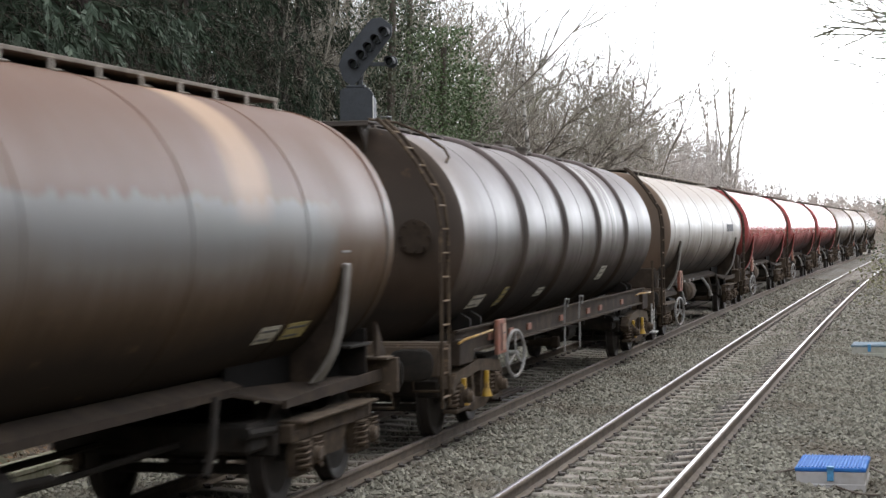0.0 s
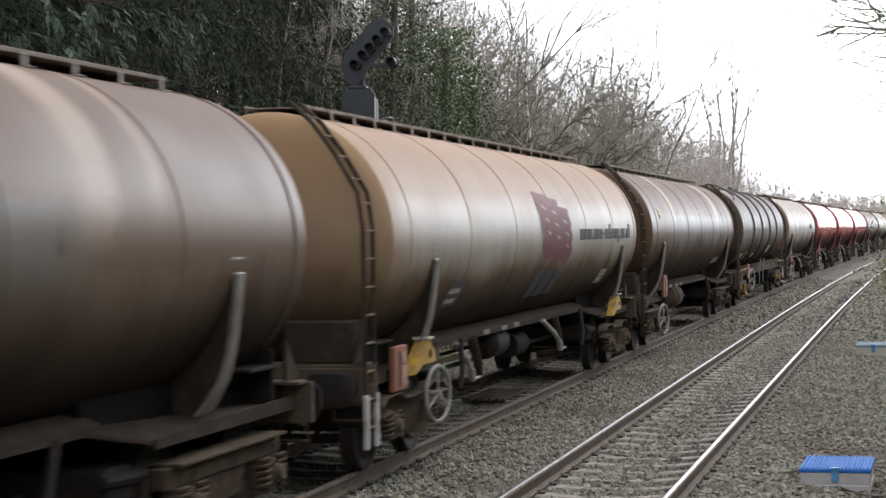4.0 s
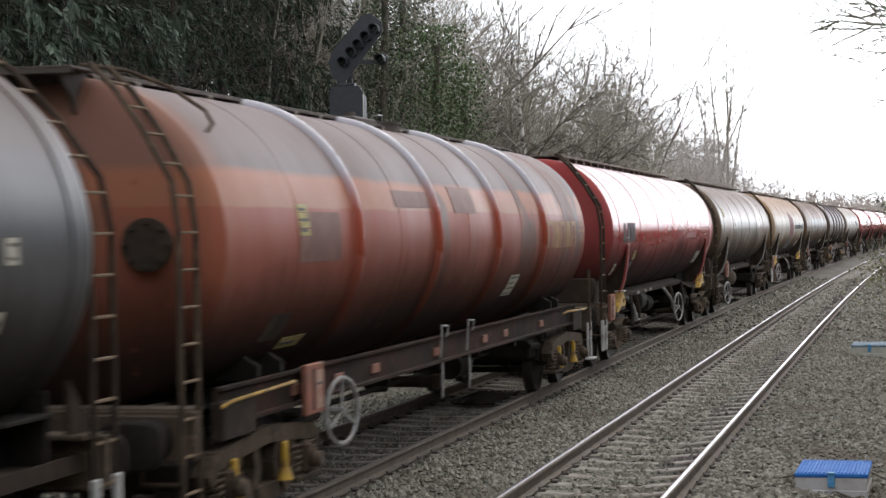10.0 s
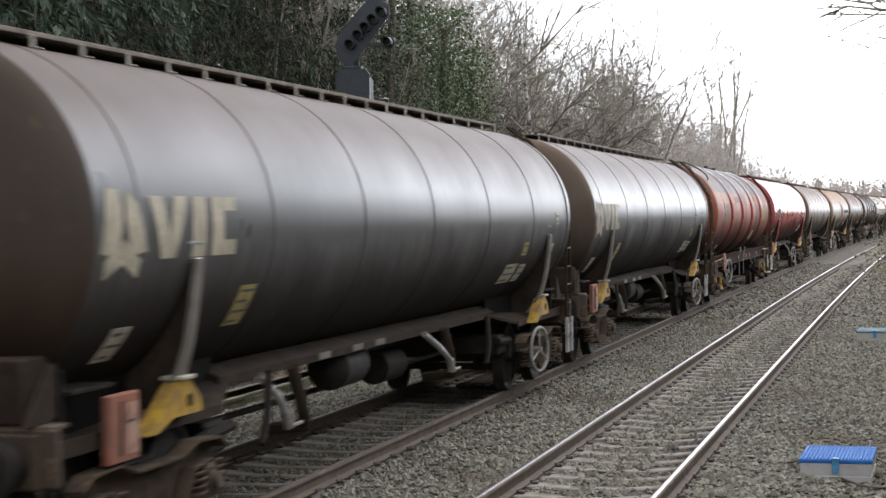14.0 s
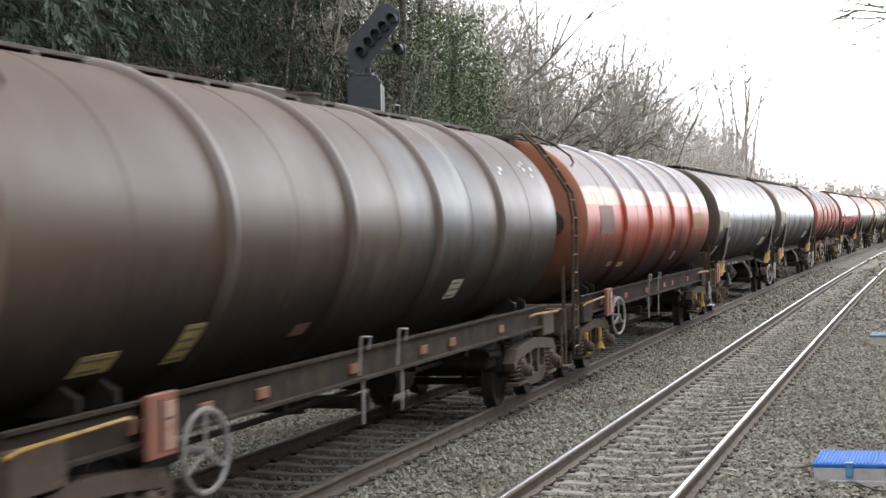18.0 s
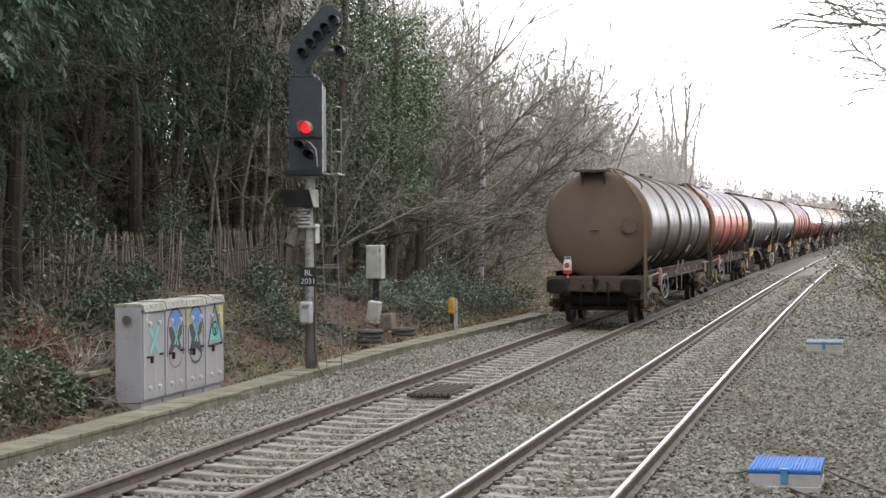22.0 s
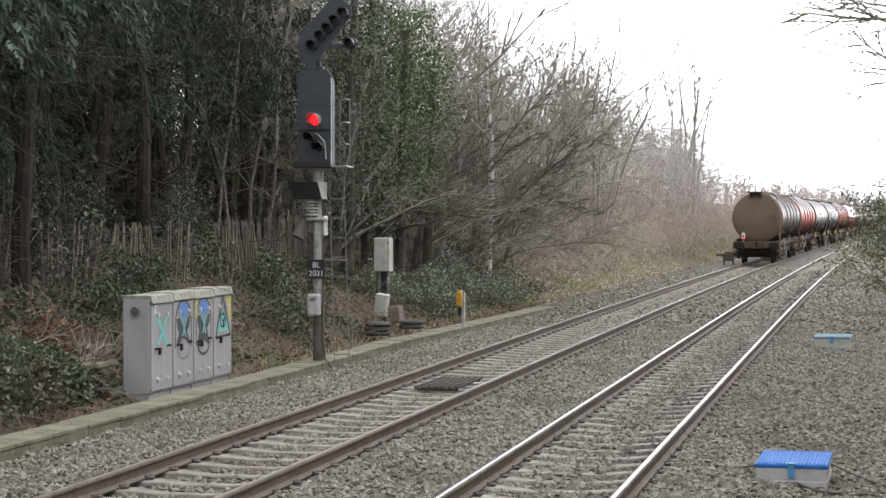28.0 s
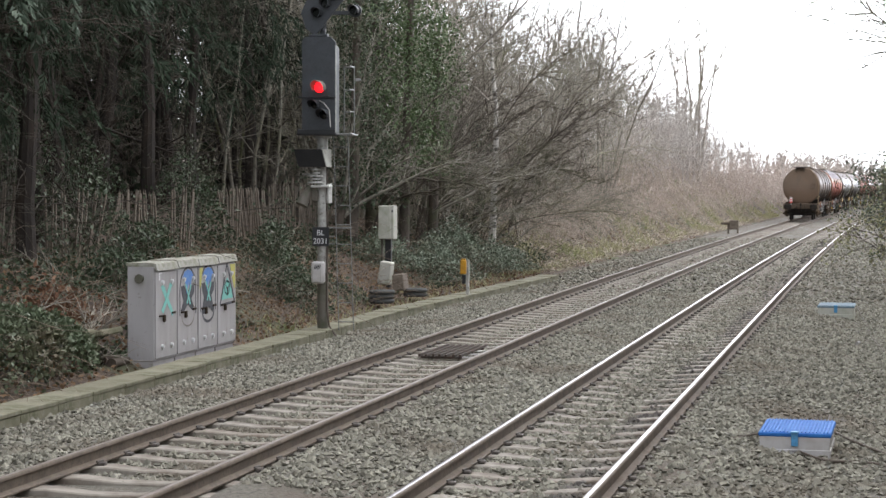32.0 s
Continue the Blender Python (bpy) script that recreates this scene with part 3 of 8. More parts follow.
M_FADED = Mat("faded_brown_panel", (0.15, 0.06, 0.045), 0.6).spots((0.2, 0.09, 0.06), 5, 0.4, 0.7).done()
M_WHITE = plain("white_enamel", (0.75, 0.75, 0.73), 0.4, 0.0, (0.55, 0.52, 0.48), 8.0, 0.05)
M_RED = plain("red_enamel", (0.6, 0.03, 0.02), 0.35, 0.0, (0.4, 0.03, 0.02), 8.0, 0.05)

M_DUSTY = Mat("brown_brake_dust_on_steel", (0.085, 0.06, 0.04), 0.9).spots((0.08, 0.056, 0.037), 4, 0.42, 0.68).spots((0.24, 0.165, 0.1), 15, 0.58, 0.78).bump(50, 0.4, 0.004).done()
M_OCHRE_STEEL = Mat("dusty_ochre_ladder", (0.165, 0.11, 0.062), 0.8).spots((0.14, 0.09, 0.05), 5, 0.45, 0.7).done()
M_CHALK = plain("white_chalk_mark", (0.6, 0.58, 0.55), 0.7)
M_WHITE_WORN = Mat("worn_white_paint", (0.52, 0.51, 0.49), 0.5).spots((0.25, 0.22, 0.18), 5, 0.45, 0.7).done()
M_STRAP = Mat("grimy_grey_strap", (0.2, 0.18, 0.155), 0.55).spots((0.11, 0.09, 0.07), 4, 0.45, 0.7).done()
M_REDFRAME = Mat("grimy_red_solebar", (0.052, 0.028, 0.021), 0.95).spots((0.035, 0.027, 0.021), 2.5, 0.38, 0.62).spots((0.13, 0.055, 0.035), 6, 0.62, 0.72).spots((0.02, 0.016, 0.013), 1.2, 0.48, 0.7).done()
M_HANDRAIL = Mat("grimy_ochre_handrail", (0.42, 0.25, 0.05), 0.6).spots((0.2, 0.12, 0.05), 5, 0.42, 0.65).done()
M_PRINT = plain("faded_small_print", (0.13, 0.12, 0.1), 0.7, 0, None, 6, 0)
M_RAISED = plain("raised_red_lettering", (0.34, 0.06, 0.05), 0.4)
# pale pink that imitates sky reflected in the red tank's rounded end
M_PINK = Mat("pink_sky_sheen", (0.42, 0.16, 0.15), 0.35).spots((0.32, 0.09, 0.085), 3, 0.45, 0.7).done()
# near black that stands in for shade in gaps and holes
M_SHADE_BLACK = plain("shade_black", (0.012, 0.011, 0.01), 0.9, 0, None, 6, 0)

# little gloss on the grimy steels and on the painted shade
for grimy in (M_FRAME, M_BOGIE, M_DARK, M_SHADE_BLACK):
    grimy.node_tree.nodes["Principled BSDF"].inputs["Specular IOR Level"].default_value = 0.15

CACHE = {}


def cached(key, maker, smooth=35):
    if key not in CACHE:
        CACHE[key] = maker().mesh(key, smooth)
    return CACHE[key]


def tank_shell(y0, y1):
    prof = [(RT, y0)] + [(RT, y0 + (y1 - y0) * i / 12) for i in range(1, 12)] + [(RT, y1)]
    return Shape().lathe(prof, (0, 0, ZT), "y", 72)


def tank_dish(y, out, depth):
    prof = [(RT, y)] + [(RT * math.cos(a), y + out * depth * math.sin(a)) for a in [math.pi / 2 * i / 9 for i in range(1, 9)]] + [(0.01, y + out * depth)]
    return Shape().lathe(prof, (0, 0, ZT), "y", 72)


def on_tank(y, angle, lift=0.0):
    """A place on the shell; angle in degrees up from the right-hand side."""
    a = radians(angle)
    return Vector(((RT + lift) * math.cos(a), y, ZT + (RT + lift) * math.sin(a)))


def shell_patch(y0, y1, a0, a1, lift=0.005, n=6):
    """A thin curved panel on the shell."""
    s = Shape()
    verts, faces = [], []
    for i in range(n + 1):
        a = a0 + (a1 - a0) * i / n
        for y in (y0, y1):
            verts += [on_tank(y, a, lift), on_tank(y, a, 0.001)]
    for i in range(n):
        k = i * 4
        faces += [(k, k + 4, k + 6, k + 2), (k, k + 1, k + 5, k + 4), (k + 2, k + 6, k + 7, k + 3)]
    faces += [(0, 2, 3, 1), (n * 4, n * 4 + 1, n * 4 + 3, n * 4 + 2)]
    return s.add(verts, faces)


def shell_poly(points, lift=0.006):
    """A thin emblem that follows the shell: (y, angle) points."""
    bm = bmesh.new()
    bm.faces.new([bm.verts.new((y, a / 46.0, 0)) for y, a in points])
    bmesh.ops.triangulate(bm, faces=bm.faces)
    bmesh.ops.subdivide_edges(bm, edges=bm.edges, cuts=3, use_grid_fill=True)
    for v in bm.verts:
        v.co = on_tank(v.co.x, v.co.y * 46.0, lift)
    s = Shape()
    bm.verts.index_update()
    s.add([tuple(v.co) for v in bm.verts], [tuple(v.index for v in f.verts) for f in bm.faces])
    bm.free()
    return s


def wheelset_shape():
    s = Shape()
    for e in (-1, 1):
        s.lathe([(0.08, e * 0.80), (0.1, e * 0.815), (0.36, e * 0.80), (0.4, e * 0.825), (0.46, e * 0.825), (0.465, e * 0.715), (0.49, e * 0.705), (0.49, e * 0.685), (0.4, e * 0.69), (0.36, e * 0.73), (0.1, e * 0.72), (0.08, e * 0.7)], (0, 0, 0), "x", 22)
    return s.cyl((-0.95, 0, 0), (0.95, 0, 0), 0.075, n=14)


def spring_shape():
    pts = []
    for i in range(27):
        a = 2 * math.pi * i / 5.2
        pts.append((0.07 * math.cos(a), 0.07 * math.sin(a), 0.26 * i / 26))
    return Shape().tube(pts, 0.016, 4)


def strip(s, e, x, pts, wide, deep):
    """A bent bar of a frame in the plane across x: (y, z) points."""
    for (y0, z0), (y1, z1) in zip(pts, pts[1:]):
        d = Vector((y1 - y0, z1 - z0)).normalized() * (wide / 2)
        n = Vector((-d.y, d.x))
        a, b = Vector((y0, z0)) - d * 0.5, Vector((y1, z1)) + d * 0.5
        s.prism([(x, *(a + n)), (x, *(b + n)), (x, *(b - n)), (x, *(a - n))], (e * deep, 0, 0))


def cast_sideframe(e):
    """An open casting: arched top chord, dropped bottom chord, webs between oval openings."""
    s = Shape()
    x = e * 0.98
    strip(s, e, x, [(-1.32, 0.56), (-1.18, 0.68), (-0.62, 0.73), (0.0, 0.77), (0.62, 0.73), (1.18, 0.68), (1.32, 0.56)], 0.14, 0.15)
    strip(s, e, x, [(-0.66, 0.38), (-0.34, 0.3), (0.34, 0.3), (0.66, 0.38)], 0.13, 0.14)
    for k in (-1, 1):
        strip(s, e, x, [(k * 0.64, 0.72), (k * 0.7, 0.54), (k * 0.62, 0.36)], 0.12, 0.13)
        strip(s, e, x, [(k * 0.3, 0.74), (k * 0.22, 0.52), (k * 0.3, 0.3)], 0.12, 0.13)
        s.box((x + e * 0.09, k * 0.95, 0.47), (0.22, 0.18, 0.3), 0.04)
        s.cyl((x + e * 0.19, k * 0.95, 0.47), (x + e * 0.25, k * 0.95, 0.47), 0.085, n=14)
        s.box((x + e * 0.09, k * 0.95, 0.31), (0.18, 0.62, 0.05), 0.012)
    return s


def bowed_sideframe(e):
    """A pressed steel side, flat over the axleboxes and swept down in a deep U between."""
    s = Shape()
    x = e * 1.0
    top = [(-1.3, 0.66), (-1.15, 0.74), (-0.7, 0.76), (-0.4, 0.68), (0.4, 0.68), (0.7, 0.76), (1.15, 0.74), (1.3, 0.66)]
    low = [(1.3, 0.55), (0.95, 0.6), (0.62, 0.56), (0.45, 0.34), (0.2, 0.25), (-0.2, 0.25), (-0.45, 0.34), (-0.62, 0.56), (-0.95, 0.6), (-1.3, 0.55)]
    s.prism([(x - e * 0.01, y, z) for y, z in top + low], (e * 0.025, 0, 0))
    for (y0, z0), (y1, z1) in list(zip(top, top[1:])) + list(zip(low, low[1:])):
        s.prism([(x - e * 0.02, y0, z0), (x - e * 0.02, y1, z1), (x - e * 0.02, y1, z1 + 0.018), (x - e * 0.02, y0, z0 + 0.018)], (e * 0.16, 0, 0))
    for y in (-0.9, 0.9):
        s.box((x + e * 0.06, y, 0.46), (0.2, 0.26, 0.25), 0.03)
        s.box((x + e * 0.1, y, 0.36), (0.12, 0.56, 0.06), 0.012)
    return s


def plate_sideframe(e):
    """A straight pressed bogie side with upright guides."""
    s = Shape()
    x = e * 1.0
    s.box((x, 0, 0.66), (0.12, 2.5, 0.16), 0.01)
    s.box((x + e * 0.03, 0, 0.755), (0.26, 2.3, 0.025), 0.006)
    s.prism([(x - e * 0.03, y, z) for y, z in ((-0.55, 0.6), (0.55, 0.6), (0.35, 0.36), (-0.35, 0.36))], (e * 0.06, 0, 0))
    for y in (-0.9, 0.9):
        s.box((x + e * 0.02, y, 0.45), (0.2, 0.24, 0.26), 0.03)
        for d in (-0.2, 0.2):
            s.box((x + e * 0.02, y + d, 0.5), (0.1, 0.06, 0.36), 0.01)
        s.box((x + e * 0.02, y, 0.3), (0.09, 0.5, 0.05), 0.01)
    return s


def add_bogie(wagon, y, style, frame_mat=None, damper=False):
    frame_mat = frame_mat or M_BOGIE
    spring_mat = frame_mat
    frame_me = cached("bogie_frame_" + style, lambda: Shape().box((0, 0, 0.62), (1.9, 0.5, 0.2), 0.02).cyl((0, 0, 0.7), (0, 0, 0.95), 0.28, n=16))
    bogie = part("bogie", frame_me, M_DARK, wagon, "brown cast steel bogie with coil springs", at=(0, y, 0))
    for d in (-1.2, 1.2):
        part("cross_bar", cached("cross_bar", lambda: Shape().box((0, 0, 0.58), (1.9, 0.12, 0.2), 0.015).box((0, 0.02, 0.36), (1.5, 0.07, 0.09), 0.012).box((-0.45, 0, 0.46), (0.06, 0.1, 0.24), 0.01).box((0.45, 0, 0.46), (0.06, 0.1, 0.24), 0.01)), M_DARK, bogie, at=(0, d * 1.1, 0))
    for e in (-1, 1):
        part("side_frame", cached(f"side_frame_{style}{e}", lambda: (plate_sideframe if style == "plate" else cast_sideframe if style == "cast" else bowed_sideframe)(e)).copy(), frame_mat, bogie)
        for d in (-0.92, 0.3) if damper else ():
            part("damper", cached("damper", lambda: Shape().box((0, 0, 0.06), (0.05, 0.07, 0.24), 0.015).cyl((0, 0, -0.14), (0, 0, -0.04), 0.07, 0.04, 10)), M_YELLOW, bogie, "grimy yellow damper", at=(e * 1.16, d, 0.5))
        for d in (-0.9, 0.9):
            for k in (-0.2, 0.2):
                at = (e * 1.08, d * 1.055 + k * 1.05, 0.335) if style == "cast" else (e * 1.1, d + k * 0.9, 0.33)
                part("spring", cached("spring", spring_shape), spring_mat, bogie, at=at)
            part("axlebox_cover", cached(f"axle_cover{e}", lambda: Shape().cyl((0, 0, 0), (e * 0.06, 0, 0), 0.075, 0.06, n=14)), M_ORANGE_SPRING if style == "plate" else M_YELLOW if style == "yellow" else frame_mat, bogie, at=(e * (1.22 if style == "cast" else 1.16), d * (1.055 if style == "cast" else 1.0), 0.46))
            part("brake_block", cached("brake_block", lambda: Shape().box((0, 0, 0), (0.1, 0.08, 0.3), 0.02)), M_DARK, bogie, at=(e * 0.76, d + (0.53 if d < 0 else -0.53), 0.5))
    for d in (-0.9, 0.9):
        w = part("wheelset", cached("wheelset", wheelset_shape), M_WHEEL, bogie, "dark steel wheelset", at=(0, d, 0.46))
        WHEELS.append(w)


def buffer_head():
    """An oval, slightly domed buffer face."""
    verts, faces, n = [], [], 24
    for f, y in ((1.0, 0.07), (1.0, 0.03), (0.9, 0.008), (0.5, -0.004)):
        for i in range(n):
            c, k = math.cos(2 * math.pi * i / n), math.sin(2 * math.pi * i / n)
            verts.append((0.25 * f * math.copysign(abs(c) ** 0.6, c), y, 0.18 * f * math.copysign(abs(k) ** 0.6, k)))
    for j in range(3):
        faces += [(j * n + i, j * n + (i + 1) % n, (j + 1) * n + (i + 1) % n, (j + 1) * n + i) for i in range(n)]
    faces += [tuple(range(n)), tuple(range(3 * n, 4 * n))[::-1]]
    return verts, faces


def buffer_shape():
    return Shape().cyl((0, 0.52, 0), (0, 0.2, 0), 0.17, 0.14, 16).cyl((0, 0.2, 0), (0, 0.06, 0), 0.1, n=16).add(*buffer_head())


def add_ends(wagon, half, beam_mat):
    for e in (-1, 1):
        turn = pose(0, 0, 0, 0, 0, 0 if e < 0 else 180)
        part("buffer_beam", cached("buffer_beam", lambda: Shape().box((0, 0, 0.95), (2.4, 0.06, 0.36), 0.01).box((0, 0.12, 1.13), (2.3, 0.26, 0.03), 0.006).box((-0.5, -0.05, 0.95), (0.3, 0.04, 0.3), 0.01).box((0.5, -0.05, 0.95), (0.3, 0.04, 0.3), 0.01).box((-0.87, -0.04, 0.93), (0.42, 0.05, 0.34), 0.02).box((0.87, -0.04, 0.93), (0.42, 0.05, 0.34), 0.02)), beam_mat, wagon, at=pose(0, e * (half - 0.52), 0, 0, 0, 0 if e < 0 else 180))
        for x in (-0.87, 0.87):
            part("buffer", cached("buffer", buffer_shape), M_DARK, wagon, "black oval-headed buffer", at=pose(x, e * half, 0.92, 0, 0, 0 if e < 0 else 180))
        hook = cached("drawhook", lambda: Shape().box((0, 0.35, 1.02), (0.1, 0.36, 0.12), 0.02).tube([(0, 0.2, 1.02), (0, 0.08, 1.0), (0, 0.04, 1.1), (0, 0.12, 1.16)], 0.035, 8).ring((0, 0.13, 0.86), "x", 0.13, 0.025, 14))
        part("drawhook", hook, M_DARK, wagon, at=pose(0, e * half, 0, 0, 0, 0 if e < 0 else 180))
        part("brake_hose", cached("brake_hose", lambda: Shape().tube([(0.28, 0.45, 0.95), (0.28, 0.25, 1.0), (0.3, 0.16, 0.85), (0.32, 0.17, 0.6), (0.3, 0.3, 0.48)], 0.028, 7)), M_DARK, wagon, at=pose(0, e * half, 0, 0, 0, 0 if e < 0 else 180))
        part("air_hose", cached("air_hose", lambda: Shape().tube([(-0.3, 0.45, 0.9), (-0.3, 0.28, 0.95), (-0.33, 0.2, 0.75), (-0.36, 0.3, 0.55)], 0.022, 7)), M_DARK, wagon, at=pose(0, e * half, 0, 0, 0, 0 if e < 0 else 180))
        for x in (-1, 1):
            rail = cached("corner_rail%d" % x, lambda: Shape().tube([(x * 1.02, 0.6, 0.8), (x * 1.1, 0.45, 0.74), (x * 1.12, 0.42, 0.6), (x * 0.8, 0.42, 0.6), (x * 0.78, 0.45, 0.72)], 0.016, 6))
            part("shunter_handrail", rail, M_BOGIE, wagon, at=pose(0, e * half, 0, 0, 0, 0 if e < 0 else 180))


def add_ladder(wagon, y, mat, turn=1, white_foot=False):
    """Side-facing ladder at one end: upright below, then up round the tank to the catwalk."""
    x = 1.17
    path = [(x, y, 0.42), (x, y, 1.2), (x, y, 2.45), (x * 0.95, y + turn * 0.03, 2.8), (0.85, y + turn * 0.12, 3.2), (0.6, y + turn * 0.22, 3.5), (0.36, y + turn * 0.32, 3.7)]
    pts = [Vector(p) for p in path]
    lad = None
    for d in (-0.17, 0.17):
        side = Shape().tube([p + Vector((0, d, 0)) for p in pts], 0.024, 6)
        lad = part("ladder", side, mat, wagon, "grimy steel end ladder") if lad is None else part("stile", side, mat, lad)
    rung = cached("rung", lambda: Shape().box((0, 0, 0), (0.035, 0.34, 0.02), 0.004))
    for d in (-0.17, 0.17) if white_foot else ():
        part("foot_plate", cached("foot_plate", lambda: Shape().box((0, 0, 0), (0.05, 0.06, 0.52), 0.008)), M_WHITE_WORN, lad, "worn white ladder foot", at=(x + 0.01, y + d, 0.6))
    total, step, nxt = 0.0, 0.27, 0.12
    for a, b in zip(pts, pts[1:]):
        seg = (b - a).length
        while nxt < total + seg:
            part("rung", rung, M_GREYLIGHT if nxt > 0.9 else mat, lad, at=tuple(a + (b - a) * ((nxt - total) / seg)))
            nxt += step
        total += seg


def add_catwalk(wagon, y0, y1, wide, z=3.685, deck=None):
    """Deck of planks on short angle brackets, with a turned-up edge."""
    deck = deck or M_WALK
    walkway = part("catwalk", Shape().box((0.0, (y0 + y1) / 2, z), (wide, y1 - y0, 0.014), 0.004), deck, wagon, "dusty steel catwalk along the tank top")
    for x in (-wide / 2, wide / 2):
        part("edge_rail", Shape().box((x, (y0 + y1) / 2, z + 0.012), (0.018, y1 - y0, 0.036), 0.004), deck, walkway)
    br = cached("bracket%d" % (z * 1000), lambda: Shape().box((0, 0, z - 0.045), (0.016, 0.05, 0.1), 0.004).box((-0.05, 0, z - 0.012), (0.1, 0.05, 0.012), 0.003).box((0.03, 0, z - 0.092), (0.07, 0.06, 0.012), 0.003))
    n = int((y1 - y0) / 0.82)
    for i in range(n + 1):
        for e in (1, -1):
            part("bracket", br, M_BRACKET, walkway, at=pose(e * (wide / 2 + 0.012), y0 + 0.1 + (y1 - y0 - 0.2) * i / n, 0, 0, 0, 0 if e > 0 else 180))


def handwheel_shape():
    s = Shape().ring((0, 0, 0), "x", 0.3, 0.022, 24, 6).cyl((-0.12, 0, 0), (0.03, 0, 0), 0.035, n=8)
    for a in (90, 210, 330):
        s.cyl((0, 0, 0), (0, 0.3 * math.cos(radians(a)), 0.3 * math.sin(radians(a))), 0.014, n=6)
    return s


def add_handwheel(wagon, y, z, mat):
    part("handbrake_wheel", cached("handwheel", handwheel_shape), mat, wagon, "pale spoked handbrake wheel", at=pose(1.24, y, z, 0, 0, -11))


def add_lamp(wagon, half):
    x, y = -0.68, -half + 0.42
    body = Shape().box((x, y, 1.36), (0.19, 0.16, 0.3), 0.025).cyl((x, y, 1.5), (x, y, 1.55), 0.07, 0.055, n=14).tube([(x - 0.08, y, 1.48), (x - 0.07, y, 1.6), (x + 0.07, y, 1.6), (x + 0.08, y, 1.48)], 0.009, 6).box((x, y + 0.06, 1.18), (0.05, 0.03, 0.16), 0.004)
    lamp = part("tail_lamp", body, M_WHITE, wagon, "white tail lamp with red base and lens")
    part("lens", Shape().cyl((x, y - 0.085, 1.4), (x, y - 0.105, 1.4), 0.062, n=16), M_RED, lamp)
    part("base_band", Shape().box((x, y, 1.245), (0.198, 0.168, 0.09), 0.006), M_RED, lamp)


WHEELS, WAGONS = [], []


def ribbed_wagon(paint, dish_paint, label, marks, last=False, rib_paint=None):
    half = 9.3
    rib_paint = rib_paint or paint
    w = thing("tank_wagon", (0, 0, 0), label, "tank wagon", "wagons of the train")
    ya, yb = -8.35, 7.75
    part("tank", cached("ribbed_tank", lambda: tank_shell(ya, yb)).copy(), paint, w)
    part("tank_end", cached("dish_rear", lambda: tank_dish(ya, -1, 0.3)).copy(), dish_paint, w, "grimy brown domed tank end")
    part("tank_end", cached("dish_front", lambda: tank_dish(yb, 1, 0.3)).copy(), dish_paint, w, "grimy brown domed tank end")
    for y in (-4.85, -1.8, 1.28, 4.3):
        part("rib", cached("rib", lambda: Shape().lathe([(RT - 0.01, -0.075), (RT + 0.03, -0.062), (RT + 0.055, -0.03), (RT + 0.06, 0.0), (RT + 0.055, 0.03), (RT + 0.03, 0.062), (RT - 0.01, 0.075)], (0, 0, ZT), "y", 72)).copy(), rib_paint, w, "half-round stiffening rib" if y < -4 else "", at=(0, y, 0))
    for y in (-6.6, -3.3, -0.25, 2.8, 6.0):
        part("seam", cached("fine_seam", lambda: Shape().lathe([(RT - 0.01, -0.006), (RT + 0.003, 0.0), (RT - 0.01, 0.006)], (0, 0, ZT), "y", 72)).copy(), paint, w, at=(0, y, 0))
    for e in (-1, 1):
        web = [(e * 1.065, 0.94), (e * 1.15, 0.94), (e * 1.15, 0.965), (e * 1.095, 0.97), (e * 1.095, 1.21), (e * 1.13, 1.215), (e * 1.13, 1.24), (e * 1.065, 1.24)]
        part("solebar", cached(f"solebar{e}", lambda: Shape().prism([(x, -8.1, z) for x, z in web], (0, 16.0, 0))).copy(), M_REDFRAME if "red" in label else M_FRAME, w, "grimy steel solebar")
        for i in (0, 1, 2, 4, 6, 7, 9):
            part("lashing_plate", cached("lashing_plate", lambda: Shape().box((0, 0, 0), (0.02, 0.26, 0.09), 0.008)), M_ORANGE_BOX, w, "rust-red plate on the solebar" if i == 0 else "", at=(e * 1.11, -6.2 + 1.24 * i, 1.07))
        for y in (-1.2, 0.1):
            part("label_clip", cached(f"label_clip{e}", lambda: Shape().tube([(e * 1.15, 0, 1.0), (e * 1.17, 0, 1.36), (e * 1.17, 0.3, 1.34), (e * 1.15, 0.3, 1.22)], 0.013, 5)), M_GREYLIGHT, w, at=(0, y, 0))
        for y in (-1.0, 0.35):
            part("discharge_lever", cached(f"lever{e}", lambda: Shape().box((e * 1.12, 0, 0.74), (0.02, 0.045, 0.42), 0.005)), M_GREYLIGHT, w, at=(0, y, 0))
        for y in (-6.9, -6.3, 6.3, 6.9):
            part("saddle", cached(f"saddle{e}", lambda: Shape().prism([(e * 0.15, 0, 1.2), (e * 1.0, 0, 1.2), (e * 1.0, 0, 1.32), (e * 0.8, 0, 1.44), (e * 0.4, 0, 1.22)], (0, 0.08, 0))), M_DARK, w, at=(0, y, 0))
    part("centre_sill", cached("ribbed_sill", lambda: Shape().box((0, 0, 0.98), (0.5, 17.0, 0.2), 0.02)), M_DARK, w)
    for y in (-3.0, -0.8, 1.2, 3.4):
        part("cross_beam", cached("cross_beam", lambda: Shape().box((0, 0, 0.9), (2.1, 0.1, 0.12), 0.01)), M_DARK, w, at=(0, y, 0))
    for x in (0.3, -0.5):
        part("brake_rod", cached("brake_rod", lambda: Shape().tube([(0, -5.5, 0.64), (0, -2, 0.62), (0, 5.5, 0.64)], 0.03, 6)), M_DARK, w, at=(x, 0, 0))
